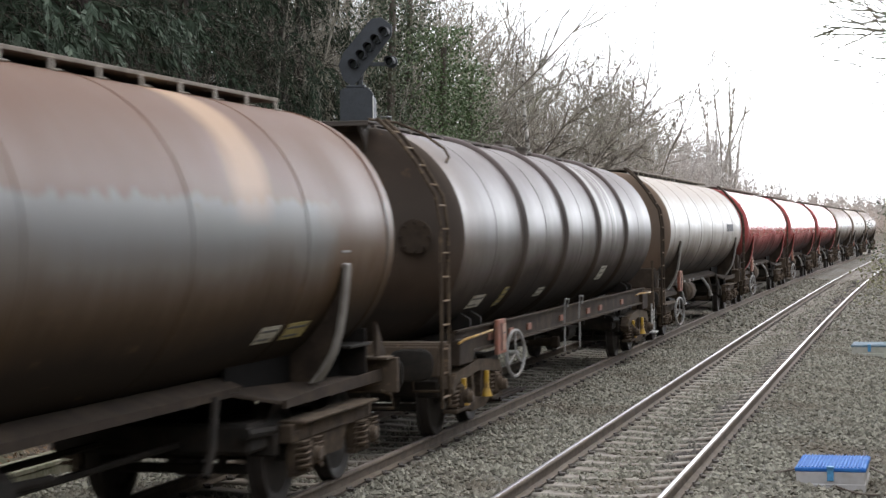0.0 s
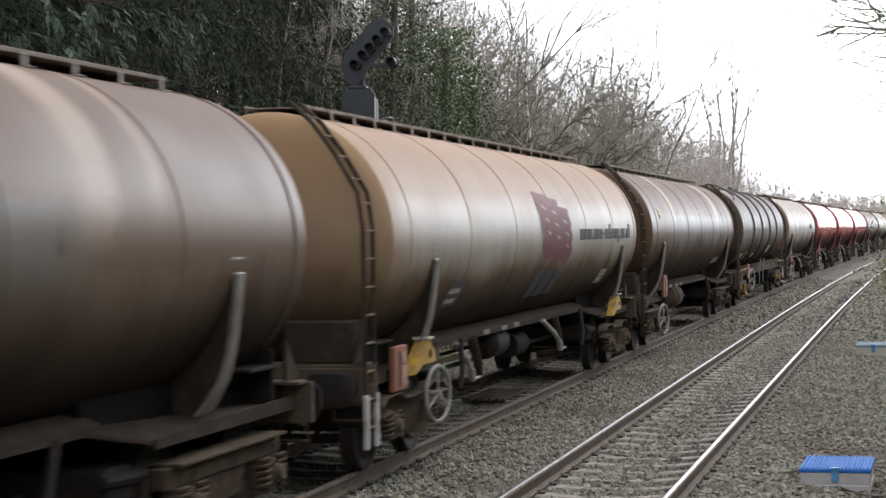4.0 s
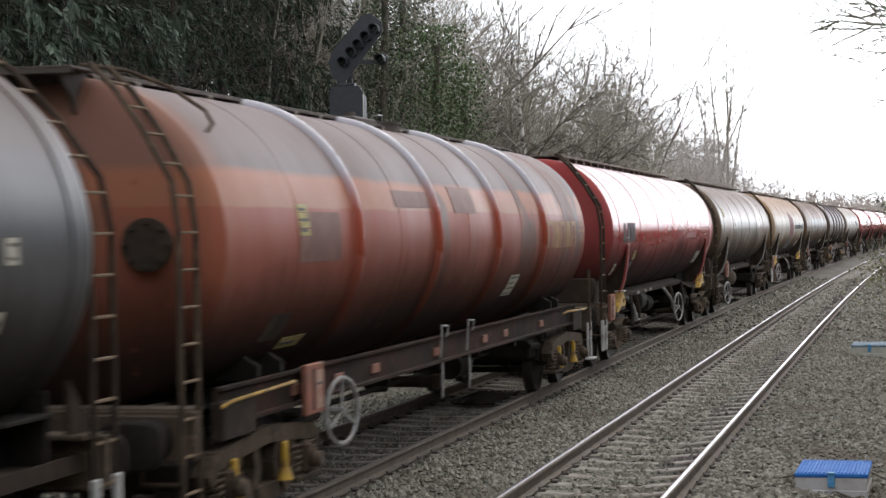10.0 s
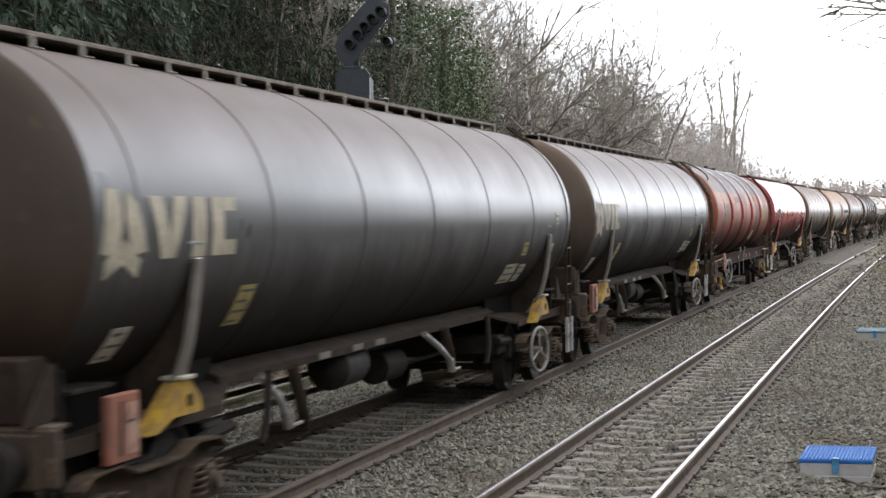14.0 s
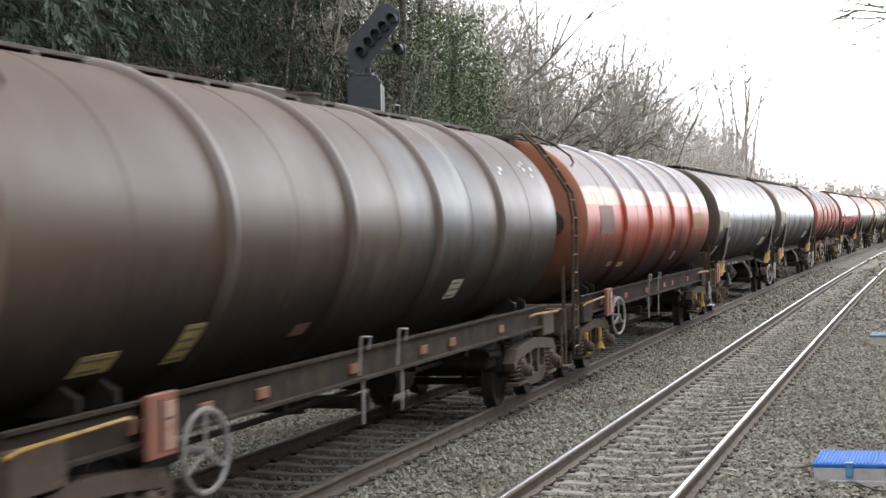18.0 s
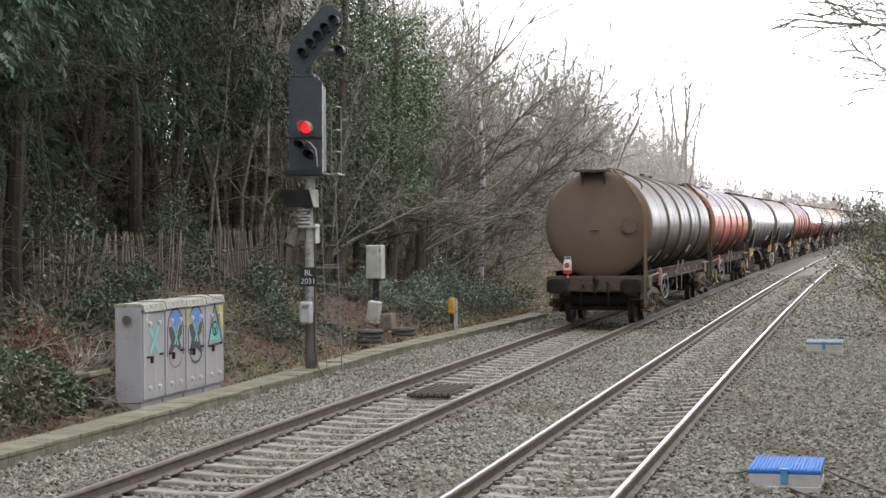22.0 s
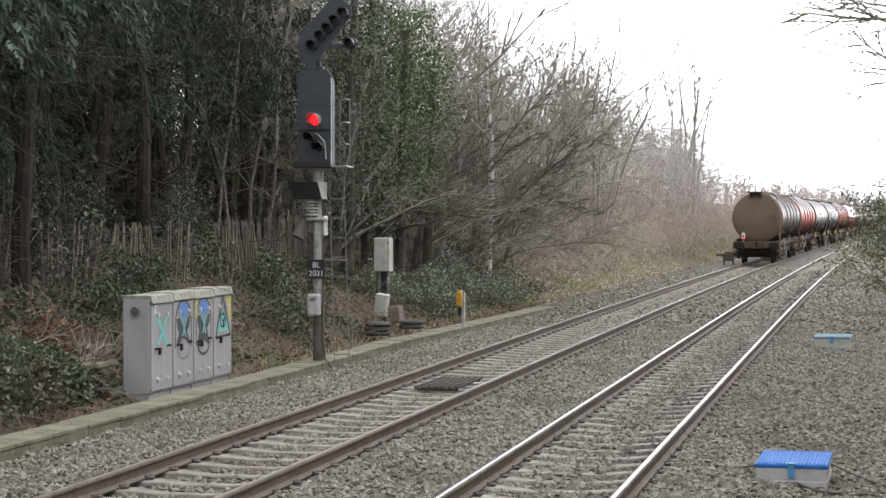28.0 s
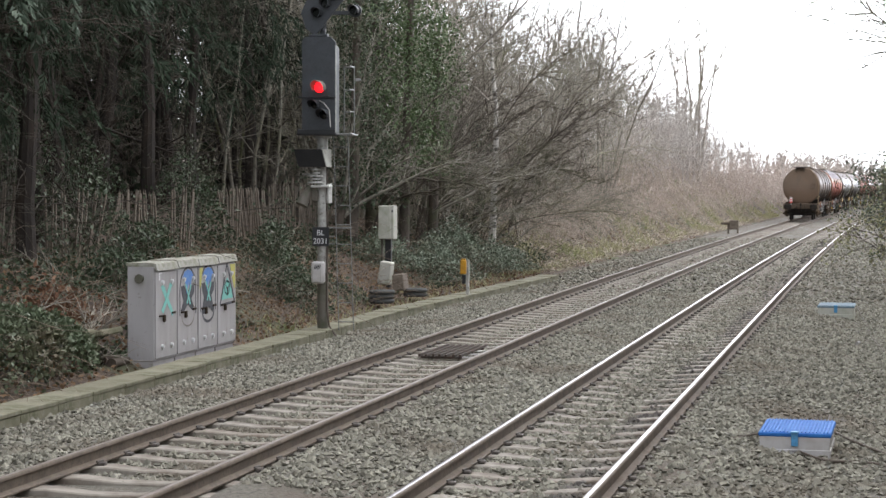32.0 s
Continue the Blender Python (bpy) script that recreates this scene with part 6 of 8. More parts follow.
    part("cable", Shape().tube([(0.09, -0.05, 3.0), (0.1, -0.05, 1.6), (0.09, -0.06, 0.3), (0.14, -0.08, 0.0), (0.3, -0.2, -0.18), (0.2, -0.3, -0.26)], 0.018, 6), M_CABLE, sg)
    lad = None
    for x, xt in ((0.22, 0.12), (0.49, 0.38)):
        side = Shape().tube([(x, 0.25, -0.1), (xt, 0.25, 3.34)], 0.01, 6)
        lad = part("ladder", side, M_ALU, sg, "slim galvanised ladder") if lad is None else part("stile", side, M_ALU, lad)
    rung = Shape().cyl((0, 0, 0), (0.27, 0, 0), 0.009, n=6).mesh("rung")
    for i in range(10):
        z = 0.05 + 0.34 * i
        part("rung", rung, M_ALU, lad, at=(0.22 - 0.1 * (z + 0.1) / 3.44, 0.25, z))
    part("bracket", Shape().box((0.26, 0.2, 1.7), (0.4, 0.03, 0.03), 0.004).box((0.1, 0.12, 1.55), (0.16, 0.02, 0.02), 0.003).box((0.1, 0.12, 1.42), (0.16, 0.02, 0.02), 0.003), M_ALU, sg)


def paint_poly(pts, x=0.0):
    """A flat paint mark on a door: (y, z) points, facing +x."""
    return Shape().prism([(x, y, z) for y, z in pts], (0.0025, 0, 0))


def ring_poly(cy, cz, ry, rz, w, n=28):
    s = Shape()
    verts = []
    for i in range(n):
        a = 2 * math.pi * i / n
        c, k = math.cos(a), math.sin(a)
        verts += [(0.0025, cy + c * ry, cz + k * rz), (0.0025, cy + c * (ry - w), cz + k * (rz - w))]
    faces = [(2 * i, 2 * ((i + 1) % n), 2 * ((i + 1) % n) + 1, 2 * i + 1) for i in range(n)]
    return s.add(verts, faces)


def build_cabinets():
    """Four equipment cabinets side by side, each a thing, doors to the track."""
    xf, deep, wide, high = -7.0, 0.4, 0.87, 1.33
    for i in range(4):
        y0 = 25.37 + 0.87 * i
        cab = thing("equipment_cabinet", (xf, y0, -0.02), "grey steel lineside equipment cabinet with graffiti on its door", "equipment cabinet", "lineside cabinets")
        part("body", Shape().box((-deep / 2, wide / 2, high / 2 - 0.03), (deep, wide - 0.012, high + 0.02), 0.012).box((-deep / 2, wide / 2, -0.1), (deep - 0.04, wide - 0.04, 0.2), 0.01), M_CABINET, cab)
        top = high + (0.012 if i % 2 else 0.0)
        cover = Shape().prism([(0.0, 0.008, top - 0.02), (0.05, 0.008, top - 0.085), (0.058, 0.008, top - 0.08), (0.03, 0.008, top + 0.02), (-0.02, 0.008, top + 0.035), (-deep - 0.012, 0.008, top + 0.03), (-deep - 0.012, 0.008, top - 0.02)], (0, wide - 0.036, 0))
        part("roof", cover, M_CABROOF, cab, "lichened sloping cover with a flared front lip")
        door = part("door", Shape().box((0.012, wide / 2, high / 2 - 0.05), (0.024, wide - 0.05, high - 0.1), 0.008), M_CABINET, cab)
        for z in (0.16, 1.08):
            for y in (0.25, 0.62):
                part("cap", Shape().cyl((0.024, y, z), (0.06, y, z), 0.034, 0.026, 12).box((0.035, y, z - 0.02), (0.03, 0.03, 0.05), 0.004), M_BOLT, door, "white bolt cap")
        part("lock", Shape().box((0.03, 0.2, 0.6), (0.03, 0.11, 0.03), 0.006).box((0.035, 0.32, 0.56), (0.04, 0.06, 0.1), 0.008), M_FRAME, door, "dark padlock and hasp")
        part("lock", Shape().box((0.03, 0.7, 0.62), (0.03, 0.13, 0.03), 0.005), M_FRAME, door)
        g = lambda nm, sh, mt: part(nm, sh, mt, door, at=(0.025, 0, 0))
        if i == 0:
            part("vent", Shape().cyl((-0.2, -0.0, 1.14), (-0.2, -0.06, 1.14), 0.055, 0.065, 16).cyl((-0.2, -0.06, 1.14), (-0.2, -0.062, 1.14), 0.035, n=16), M_POSTLOW, cab)
            g("spray_mark", paint_poly([(0.2, 1.02), (0.32, 1.04), (0.5, 0.84), (0.72, 0.62), (0.66, 0.57), (0.44, 0.78)]), M_TEAL)
            g("spray_mark", paint_poly([(0.55, 1.06), (0.65, 1.03), (0.48, 0.82), (0.3, 0.63), (0.22, 0.68), (0.42, 0.86)], 0.003), M_TEAL)
            g("letter_mark", paint_poly([(0.14, 1.22), (0.26, 1.22), (0.26, 1.2), (0.18, 1.2), (0.18, 1.11), (0.14, 1.11)]), M_SIGNWHITE)
        if i in (1, 2):
            c = 0.43
            arch = [(c - 0.33, 0.55), (c - 0.33, 0.95), (c - 0.27, 1.12), (c - 0.14, 1.22), (c, 1.25), (c + 0.14, 1.22), (c + 0.27, 1.12), (c + 0.33, 0.95), (c + 0.33, 0.55)]
            for (ya, za), (yb, zb) in zip(arch, arch[1:]):
                d = Vector((yb - ya, zb - za)).normalized() * 0.014
                g("spray_mark", paint_poly([(ya - d.y, za + d.x), (yb - d.y, zb + d.x), (yb + d.y, zb - d.x), (ya + d.y, za - d.x)]), M_BLACK_SPRAY)
            g("spray_mark", paint_poly([(c - 0.24, 1.1), (c - 0.14, 1.19), (c, 1.22), (c + 0.14, 1.19), (c + 0.24, 1.1), (c + 0.14, 1.06), (c + 0.1, 0.9), (c + 0.04, 1.04), (c - 0.06, 0.86), (c - 0.12, 1.06)], 0.003), M_BLUE_SPRAY)
            low = 0.6 if i == 1 else 0.52
            g("spray_mark", paint_poly([(c - 0.29, 0.98), (c - 0.16, 0.99), (c - 0.03, 0.86), (c + 0.12, 0.98), (c + 0.28, 0.99), (c + 0.25, 0.86), (c + 0.14, 0.78), (c + 0.24, low + 0.06), (c + 0.2, low), (c + 0.08, low + 0.06), (c - 0.02, low + 0.1), (c - 0.18, low - 0.01), (c - 0.29, low + 0.02), (c - 0.18, 0.76), (c - 0.25, 0.86)], 0.001), M_BLACK_SPRAY)
            g("spray_mark", paint_poly([(c - 0.13, 1.0), (c - 0.09, 1.01), (c + 0.02, 0.86), (c + 0.11, 0.7), (c + 0.06, 0.7), (c - 0.02, 0.84)], 0.005), M_TEAL)
            g("spray_mark", paint_poly([(c + 0.13, 0.98), (c + 0.09, 1.0), (c, 0.86), (c - 0.08, 0.72), (c - 0.04, 0.71), (c + 0.04, 0.84)], 0.008), M_TEAL)
            g("spray_mark", ring_poly(c, 0.54, 0.27, 0.17, 0.045 if i == 2 else 0.025), M_BLACK_SPRAY if i == 2 else M_STRAP)
        if i == 2:
            g("spray_mark", paint_poly([(0.05, 1.22), (0.22, 1.23), (0.14, 1.12), (0.12, 0.96), (0.05, 0.9)], 0.004), M_YELLOW_SPRAY)
        if i == 3:
            g("spray_mark", paint_poly([(0.56, 1.22), (0.81, 1.22), (0.81, 0.86), (0.76, 0.82)], 0.001), M_YELLOW_SPRAY)
            for a, b in (((0.1, 0.6), (0.42, 1.24)), ((0.42, 1.24), (0.78, 0.62)), ((0.78, 0.62), (0.1, 0.6))):
                d = Vector((b[0] - a[0], b[1] - a[1])).normalized() * 0.02
                g("spray_mark", paint_poly([(a[0] - d.y, a[1] + d.x), (b[0] - d.y, b[1] + d.x), (b[0] + d.y, b[1] - d.x), (a[0] + d.y, a[1] - d.x)], 0.003), M_BLACK_SPRAY)
            g("spray_mark", paint_poly([(0.17, 0.68), (0.7, 0.69), (0.6, 0.9), (0.44, 1.02), (0.28, 0.9)]), M_TEAL)
            g("spray_mark", ring_poly(0.43, 0.86, 0.14, 0.12, 0.035), M_BLACK_SPRAY)
            g("spray_mark", paint_poly([(0.34, 0.9), (0.43, 0.86), (0.52, 0.91), (0.47, 0.84), (0.45, 0.75), (0.41, 0.84)], 0.005), M_BLACK_SPRAY)


def build_blue_box(at, wide, deep, high, bright, turn):
    label = "white plastic box with a ribbed bright blue lid on the ballast" if bright else "grey plastic box with a faded blue ribbed lid on ballast"
    bx = thing("cable_box", pose(*at, 0, 0, turn), label, "cable box", "blue-lidded boxes")
    white, blue = (M_BOXWHITE, M_BLUE) if bright else (M_CREAMBOX, M_BLUEDULL)
    part("box", Shape().prism([(-wide / 2 + 0.015, -deep / 2 + 0.01, 0), (wide / 2 - 0.015, -deep / 2 + 0.01, 0), (wide / 2, -deep / 2, high), (-wide / 2, -deep / 2, high)], (0, deep - 0.02, 0)), white, bx)
    part("base", Shape().box((0, 0, high * 0.25), (wide + 0.004, deep + 0.004, high * 0.5), 0.01), white, bx)
    lid = part("lid", Shape().box((0, 0, high + 0.022), (wide + 0.02, deep + 0.02, 0.045), 0.01), blue, bx)
    rib = Shape().box((0, 0, 0), (0.014, deep - 0.02, 0.014), 0.004).mesh("rib")
    for i in range(19):
        part("rib", rib, blue, lid, at=(-wide / 2 + 0.03 + (wide - 0.06) * i / 18, 0, high + 0.05))
    part("latch", Shape().box((0, -deep / 2 - 0.015, high - 0.02), (0.07, 0.02, 0.15), 0.006).box((0, -deep / 2 - 0.01, high + 0.05), (0.08, 0.06, 0.02), 0.006), M_LATCH, bx)
    part("slot", Shape().box((0.0, -deep / 2 + 0.008, high * 0.42), (0.15, 0.02, 0.016), 0.003), M_BLACK, bx)
    part("slot", Shape().box((0.03, -deep / 2 + 0.012, high * 0.12), (0.15, 0.02, 0.016), 0.003), M_BLACK, bx)


def build_small_things():
    # cream equipment case on a post
    cs = thing("equipment_case", (-7.9, 42.0, 0.2), "cream steel equipment case on a short dark post", "equipment case")
    part("case", Shape().box((0.0, 0, 1.4), (0.36, 0.34, 0.76), 0.012), M_CREAMBOX, cs)
    part("case_door", Shape().box((-0.03, -0.18, 1.4), (0.27, 0.02, 0.72), 0.006), M_CREAMBOX, cs)
    part("case_lock", Shape().box((0.15, -0.178, 1.66), (0.025, 0.02, 0.06), 0.004), M_BLACK, cs)
    part("post", Shape().box((0.02, 0, 0.5), (0.14, 0.12, 1.2), 0.01), M_BLACK, cs)
    part("post", Shape().box((-0.14, 0.02, 0.5), (0.05, 0.05, 1.2), 0.008), M_POSTLOW, cs)
    solo("concrete_block", Shape().box((-7.68, 41.0, 0.5), (0.27, 0.3, 0.5), 0.02, Matrix.Rotation(radians(8), 4, "Y")), M_CREAMBOX, "pale broken concrete block on the bank", "concrete block")
    solo("timber_block", Shape().box((-7.25, 40.6, 0.32), (0.25, 0.4, 0.36), 0.02, Matrix.Rotation(radians(-6), 4, "Y")), M_PALE_TIMBER, "brown timber offcut on the bank", "timber")
    for x, y, z, k in ((-7.15, 38.6, -0.02, 3), (-6.95, 40.8, 0.0, 2)):
        st = thing("rubber_pad_stack", (x, y, z), "stack of old black rubber pads by the trough", "rubber pads", "rubber pads")
        for i in range(k):
            part("pad", Shape().lathe([(0.02, 0.0), (0.24, 0.0), (0.27, 0.03), (0.27, 0.06), (0.24, 0.085), (0.05, 0.085)], (random.uniform(-0.02, 0.02), 0, 0.095 * i), "z", 24), M_RUBBER, st)
    ym = thing("marker_post", (-6.2, 42.6, -0.3), "short galvanised post with an amber yellow box", "marker post")
    part("post", Shape().box((0.03, 0, 0.52), (0.07, 0.07, 1.05), 0.008), M_POST, ym)
    part("amber_box", Shape().box((-0.06, -0.04, 0.88), (0.14, 0.12, 0.32), 0.02).box((-0.06, -0.04, 1.05), (0.1, 0.09, 0.04), 0.015), M_AMBER, ym)
    part("lower_box", Shape().box((-0.05, -0.02, 0.6), (0.08, 0.08, 0.2), 0.01), M_BLACK, ym)
    # grating between the rails
    gr = thing("track_grating", (TRACK_A - 0.02, 28.2, RAISE_A - 0.125), "dark rusty slatted grating between the rails", "grating")
    bar = Shape().box((0, 0, 0), (0.036, 1.9, 0.04), 0.006).mesh("bar")
    for i in range(7):
        part("bar", bar, M_RUSTY, gr, at=pose(-0.3 + 0.1 * i, random.uniform(-0.03, 0.03), 0.02, 0, 0, random.uniform(-0.5, 0.5)))
    for y in (-0.8, 0.0, 0.8):
        part("cross_bar", Shape().box((0, y, -0.015), (0.62, 0.06, 0.035), 0.006), M_RUSTY, gr)
    for y in (-0.9, -0.4, 0.15):
        part("white_clip", Shape().box((0.42, y, 0.0), (0.16, 0.035, 0.02), 0.005), M_BOXWHITE, gr)
    build_blue_box((2.17, 20.4, -0.37), 0.72, 1.1, 0.25, True, -1)
    build_blue_box((2.12, 41.1, -0.35), 0.74, 1.1, 0.26, False, -1)
    # cables on the cess
    for k, pts in enumerate((((0.94, 38.4, -0.17), (1.5, 36.4, -0.22), (2.18, 33.6, -0.31), (2.7, 30.4, -0.32), (3.24, 27.9, -0.33), (3.8, 25.5, -0.33)), ((2.0, 21.2, -0.25), (2.05, 23.0, -0.31), (2.4, 23.4, -0.3), (2.45, 22.2, -0.3), (2.75, 21.0, -0.3), (3.3, 19.8, -0.33)), ((2.2, 19.84, -0.26), (2.5, 19.5, -0.3), (2.9, 19.6, -0.32), (3.3, 19.2, -0.33)), ((1.4, 20.2, -0.22), (1.6, 20.4, -0.2), (1.79, 20.6, -0.18)), ((2.5, 44.4, -0.3), (2.75, 39.0, -0.32), (2.91, 35.2, -0.32), (3.27, 31.1, -0.33), (3.6, 29.0, -0.33)))):
        fine = []
        v = [Vector(p) for p in pts]
        for i in range(len(v) - 1):
            for j in range(6):
                f = j / 6
                a, b = v[max(i - 1, 0)], v[min(i + 2, len(v) - 1)]
                fine.append(0.5 * ((2 * v[i]) + (v[i + 1] - a) * f + (2 * a - 5 * v[i] + 4 * v[i + 1] - b) * f * f + (3 * v[i] - a - 3 * v[i + 1] + b) * f ** 3))
        fine.append(v[-1])
        solo("lineside_cable", Shape().tube(fine, 0.012, 6), M_CABLE, "thin brown cable lying across the ballast", "cable", "loose cables")
    # small ground unit beside the far track
    gu = thing("ground_signal", (-5.3 + bend(105), 105.0, -0.25), "small dark ground unit beside the track", "ground signal")
    part("case", Shape().box((0.1, 0, 0.55), (0.5, 0.4, 0.5), 0.03), M_TIMBER, gu)
    part("leg", Shape().box((-0.2, 0, 0.25), (0.1, 0.1, 0.6), 0.01), M_TIMBER, gu)
    part("leg", Shape().box((0.3, 0, 0.2), (0.1, 0.1, 0.5), 0.01), M_TIMBER, gu)
    part("arm", Shape().box((-0.35, 0, 0.62), (0.5, 0.2, 0.14), 0.02), M_TIMBER, gu)
    # litter
    solo("drink_can", Shape().cyl((2.62, 34.0, -0.29), (2.66, 34.08, -0.29), 0.035, n=12), M_GREYLIGHT, "crumpled pale drink can on the ballast", "litter")


def build_fence():
    """Split paling fence along the top of the bank, leaning and broken."""
    fe = thing("paling_fence", (0, 0, 0), "old split timber paling fence, leaning, on the bank", "fence")
    pale = [Shape().box((0, 0, 0.6), (0.03, 0.045, 1.2), 0.008).prism([(-0.015, -0.022, 1.2), (0.015, -0.022, 1.2), (0.0, 0.0, 1.27)], (0, 0.01, 0)).mesh("pale") for _ in range(2)]
    y = 25.0
    while y < 46:
        lean = 9 * math.sin(y * 0.55) + 9 * math.sin(y * 1.7 + 1.0) + (16 if 39 < y < 44 else 0)
        x = -10.45 + 0.25 * math.sin(y * 0.4)
        if not 35.6 < y < 37.6 and random.random() < 0.92 and noise.noise((y * 0.6, 4.0, 2.0)) > -0.16:
            part("pale", random.choice(pale), M_PALE_TIMBER, fe, at=pose(x, y, ground_z(x, y) - 0.06, lean + random.uniform(-5, 5), random.uniform(-4, 4), random.uniform(-15, 15)))
        y += random.uniform(0.1, 0.17)
    for z in (0.35, 0.95):
        part("wire", Shape().tube([(-10.43 + 0.25 * math.sin(yy * 0.4), yy, ground_z(-10.45, yy) + z) for yy in range(25, 47)], 0.006, 4), M_RUSTY, fe)


build_signal()
build_cabinets()
build_small_things()
build_fence()

# ---- plants ----
def leaf_mat(name, base, other, third, rough=0.55):
    m = Mat(name, base, rough)
    m.island(other, 0.9)
    m.spots(third, 0.7, 0.5, 0.7)
    m.b.inputs["Specular IOR Level"].default_value = 0.35
    return m.done()


M_BARK = Mat("grey_brown_bark", (0.12, 0.095, 0.075), 0.95).spots((0.06, 0.05, 0.04), 6, 0.4, 0.65, stretch=(1, 1, 0.3)).spots((0.1, 0.11, 0.06), 2, 0.52, 0.7).bump(18, 0.8, 0.02, stretch=(1, 1, 0.25)).done()
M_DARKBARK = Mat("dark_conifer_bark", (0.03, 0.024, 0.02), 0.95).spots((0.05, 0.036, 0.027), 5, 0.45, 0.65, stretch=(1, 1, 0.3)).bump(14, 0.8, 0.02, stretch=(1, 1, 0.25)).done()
M_BIRCH = Mat("white_birch_bark", (0.6, 0.57, 0.52), 0.8).spots((0.08, 0.07, 0.06), 4, 0.52, 0.58, stretch=(1, 1, 2.5)).done()
M_TWIG = Mat("bare_grey_twig", (0.33, 0.305, 0.255), 0.95).island((0.17, 0.15, 0.12), 0.8).spots((0.17, 0.175, 0.09), 0.35, 0.52, 0.7).done()
M_TWIG_PALE = Mat("bare_buff_twig", (0.45, 0.41, 0.345), 0.95).island((0.28, 0.25, 0.2), 0.8).spots((0.2, 0.2, 0.11), 0.35, 0.52, 0.7).done()
# distance haze is mixed into this twig colour
M_TWIG_FAR = Mat("haze_paled_twig", (0.56, 0.52, 0.48), 0.95).island((0.4, 0.36, 0.32), 0.8).done()
M_TWIG_DARK = Mat("bare_dark_twig", (0.15, 0.125, 0.1), 0.95).island((0.07, 0.058, 0.045), 0.8).spots((0.13, 0.135, 0.07), 0.4, 0.52, 0.7).done()
M_DEADWOOD = Mat("dead_grey_brown_wood", (0.105, 0.086, 0.066), 0.95).island((0.04, 0.034, 0.027), 0.9).done()
M_BRAMBLE = Mat("dry_bramble_stem", (0.26, 0.205, 0.155), 0.95).island((0.09, 0.068, 0.05), 0.95).done()
# brown stems lightened so the colour takes in the haze over the bank
M_SCRUB = Mat("haze_paled_scrub_stem", (0.58, 0.49, 0.43), 0.95).island((0.42, 0.33, 0.27), 0.8).done()
M_CONIFER = leaf_mat("dark_conifer_spray", (0.022, 0.032, 0.02), (0.058, 0.08, 0.052), (0.04, 0.034, 0.023), 0.85)
M_IVY = leaf_mat("ivy_leaf", (0.05, 0.07, 0.04), (0.1, 0.13, 0.075), (0.085, 0.085, 0.055), 0.45)
# paler, glossier bank ivy; the bright light on it is in the colour
M_IVY_LIT = leaf_mat("pale_glossy_evergreen_leaf", (0.13, 0.165, 0.11), (0.24, 0.28, 0.21), (0.17, 0.17, 0.11), 0.36)
# lit copy of the conifer spray, with skylight put into its green
M_FROND = leaf_mat("lit_conifer_frond", (0.045, 0.066, 0.043), (0.08, 0.108, 0.072), (0.04, 0.05, 0.03), 0.7)
M_IVY_MOUND = leaf_mat("dull_green_ivy_leaf", (0.075, 0.1, 0.055), (0.14, 0.17, 0.1), (0.14, 0.115, 0.075), 0.5)
M_IVY_GREEN = leaf_mat("bright_ivy_leaf", (0.075, 0.115, 0.045), (0.16, 0.215, 0.1), (0.06, 0.08, 0.035), 0.45)
M_LITTER = leaf_mat("dead_brown_leaf", (0.16, 0.095, 0.05), (0.3, 0.19, 0.11), (0.1, 0.06, 0.035), 0.85)
M_RUSSET = leaf_mat("russet_bracken", (0.15, 0.075, 0.045), (0.24, 0.14, 0.085), (0.1, 0.05, 0.03), 0.9)
M_GRASS = leaf_mat("rough_bank_grass", (0.36, 0.35, 0.19), (0.48, 0.44, 0.28), (0.26, 0.3, 0.12), 0.9)
M_DEADGRASS = leaf_mat("bleached_dead_grass", (0.42, 0.36, 0.29), (0.58, 0.5, 0.42), (0.33, 0.33, 0.18), 0.9)
M_HAWTHORN = leaf_mat("olive_bud_leaf", (0.2, 0.21, 0.1), (0.32, 0.31, 0.17), (0.15, 0.14, 0.08), 0.8)


M_IVY.node_tree.nodes["Principled BSDF"].inputs["Specular IOR Level"].default_value = 0.28
M_CONIFER.node_tree.nodes["Principled BSDF"].inputs["Specular IOR Level"].default_value = 0.12


def tube_mesh(name, segs, sides=3):
    """Tapered twigs from rows of x0 y0 z0 x1 y1 z1 r0 r1."""
    s = np.asarray(segs, float)
    n = len(s)
    p0, p1, r0, r1 = s[:, :3], s[:, 3:6], s[:, 6], s[:, 7]
    d = p1 - p0
    d /= np.maximum(np.linalg.norm(d, axis=1, keepdims=True), 1e-9)
    ref = np.where(np.abs(d[:, 2:3]) < 0.9, np.array([[0, 0, 1.0]]), np.array([[1.0, 0, 0]]))
    a = np.cross(d, ref)
    a /= np.linalg.norm(a, axis=1, keepdims=True)
    b = np.cross(d, a)
    v = np.empty((n, 2 * sides, 3))
    for k in range(sides):
        c, q = math.cos(2 * math.pi * k / sides), math.sin(2 * math.pi * k / sides)
        o = a * c + b * q
        v[:, k], v[:, sides + k] = p0 + o * r0[:, None], p1 + o * r1[:, None]
    f = np.array([(k, (k + 1) % sides, sides + (k + 1) % sides, sides + k) for k in range(sides)])
    f = (f[None] + (np.arange(n) * 2 * sides)[:, None, None]).reshape(-1, 4)
    return fast_mesh(name, v.reshape(-1, 3), f, True)


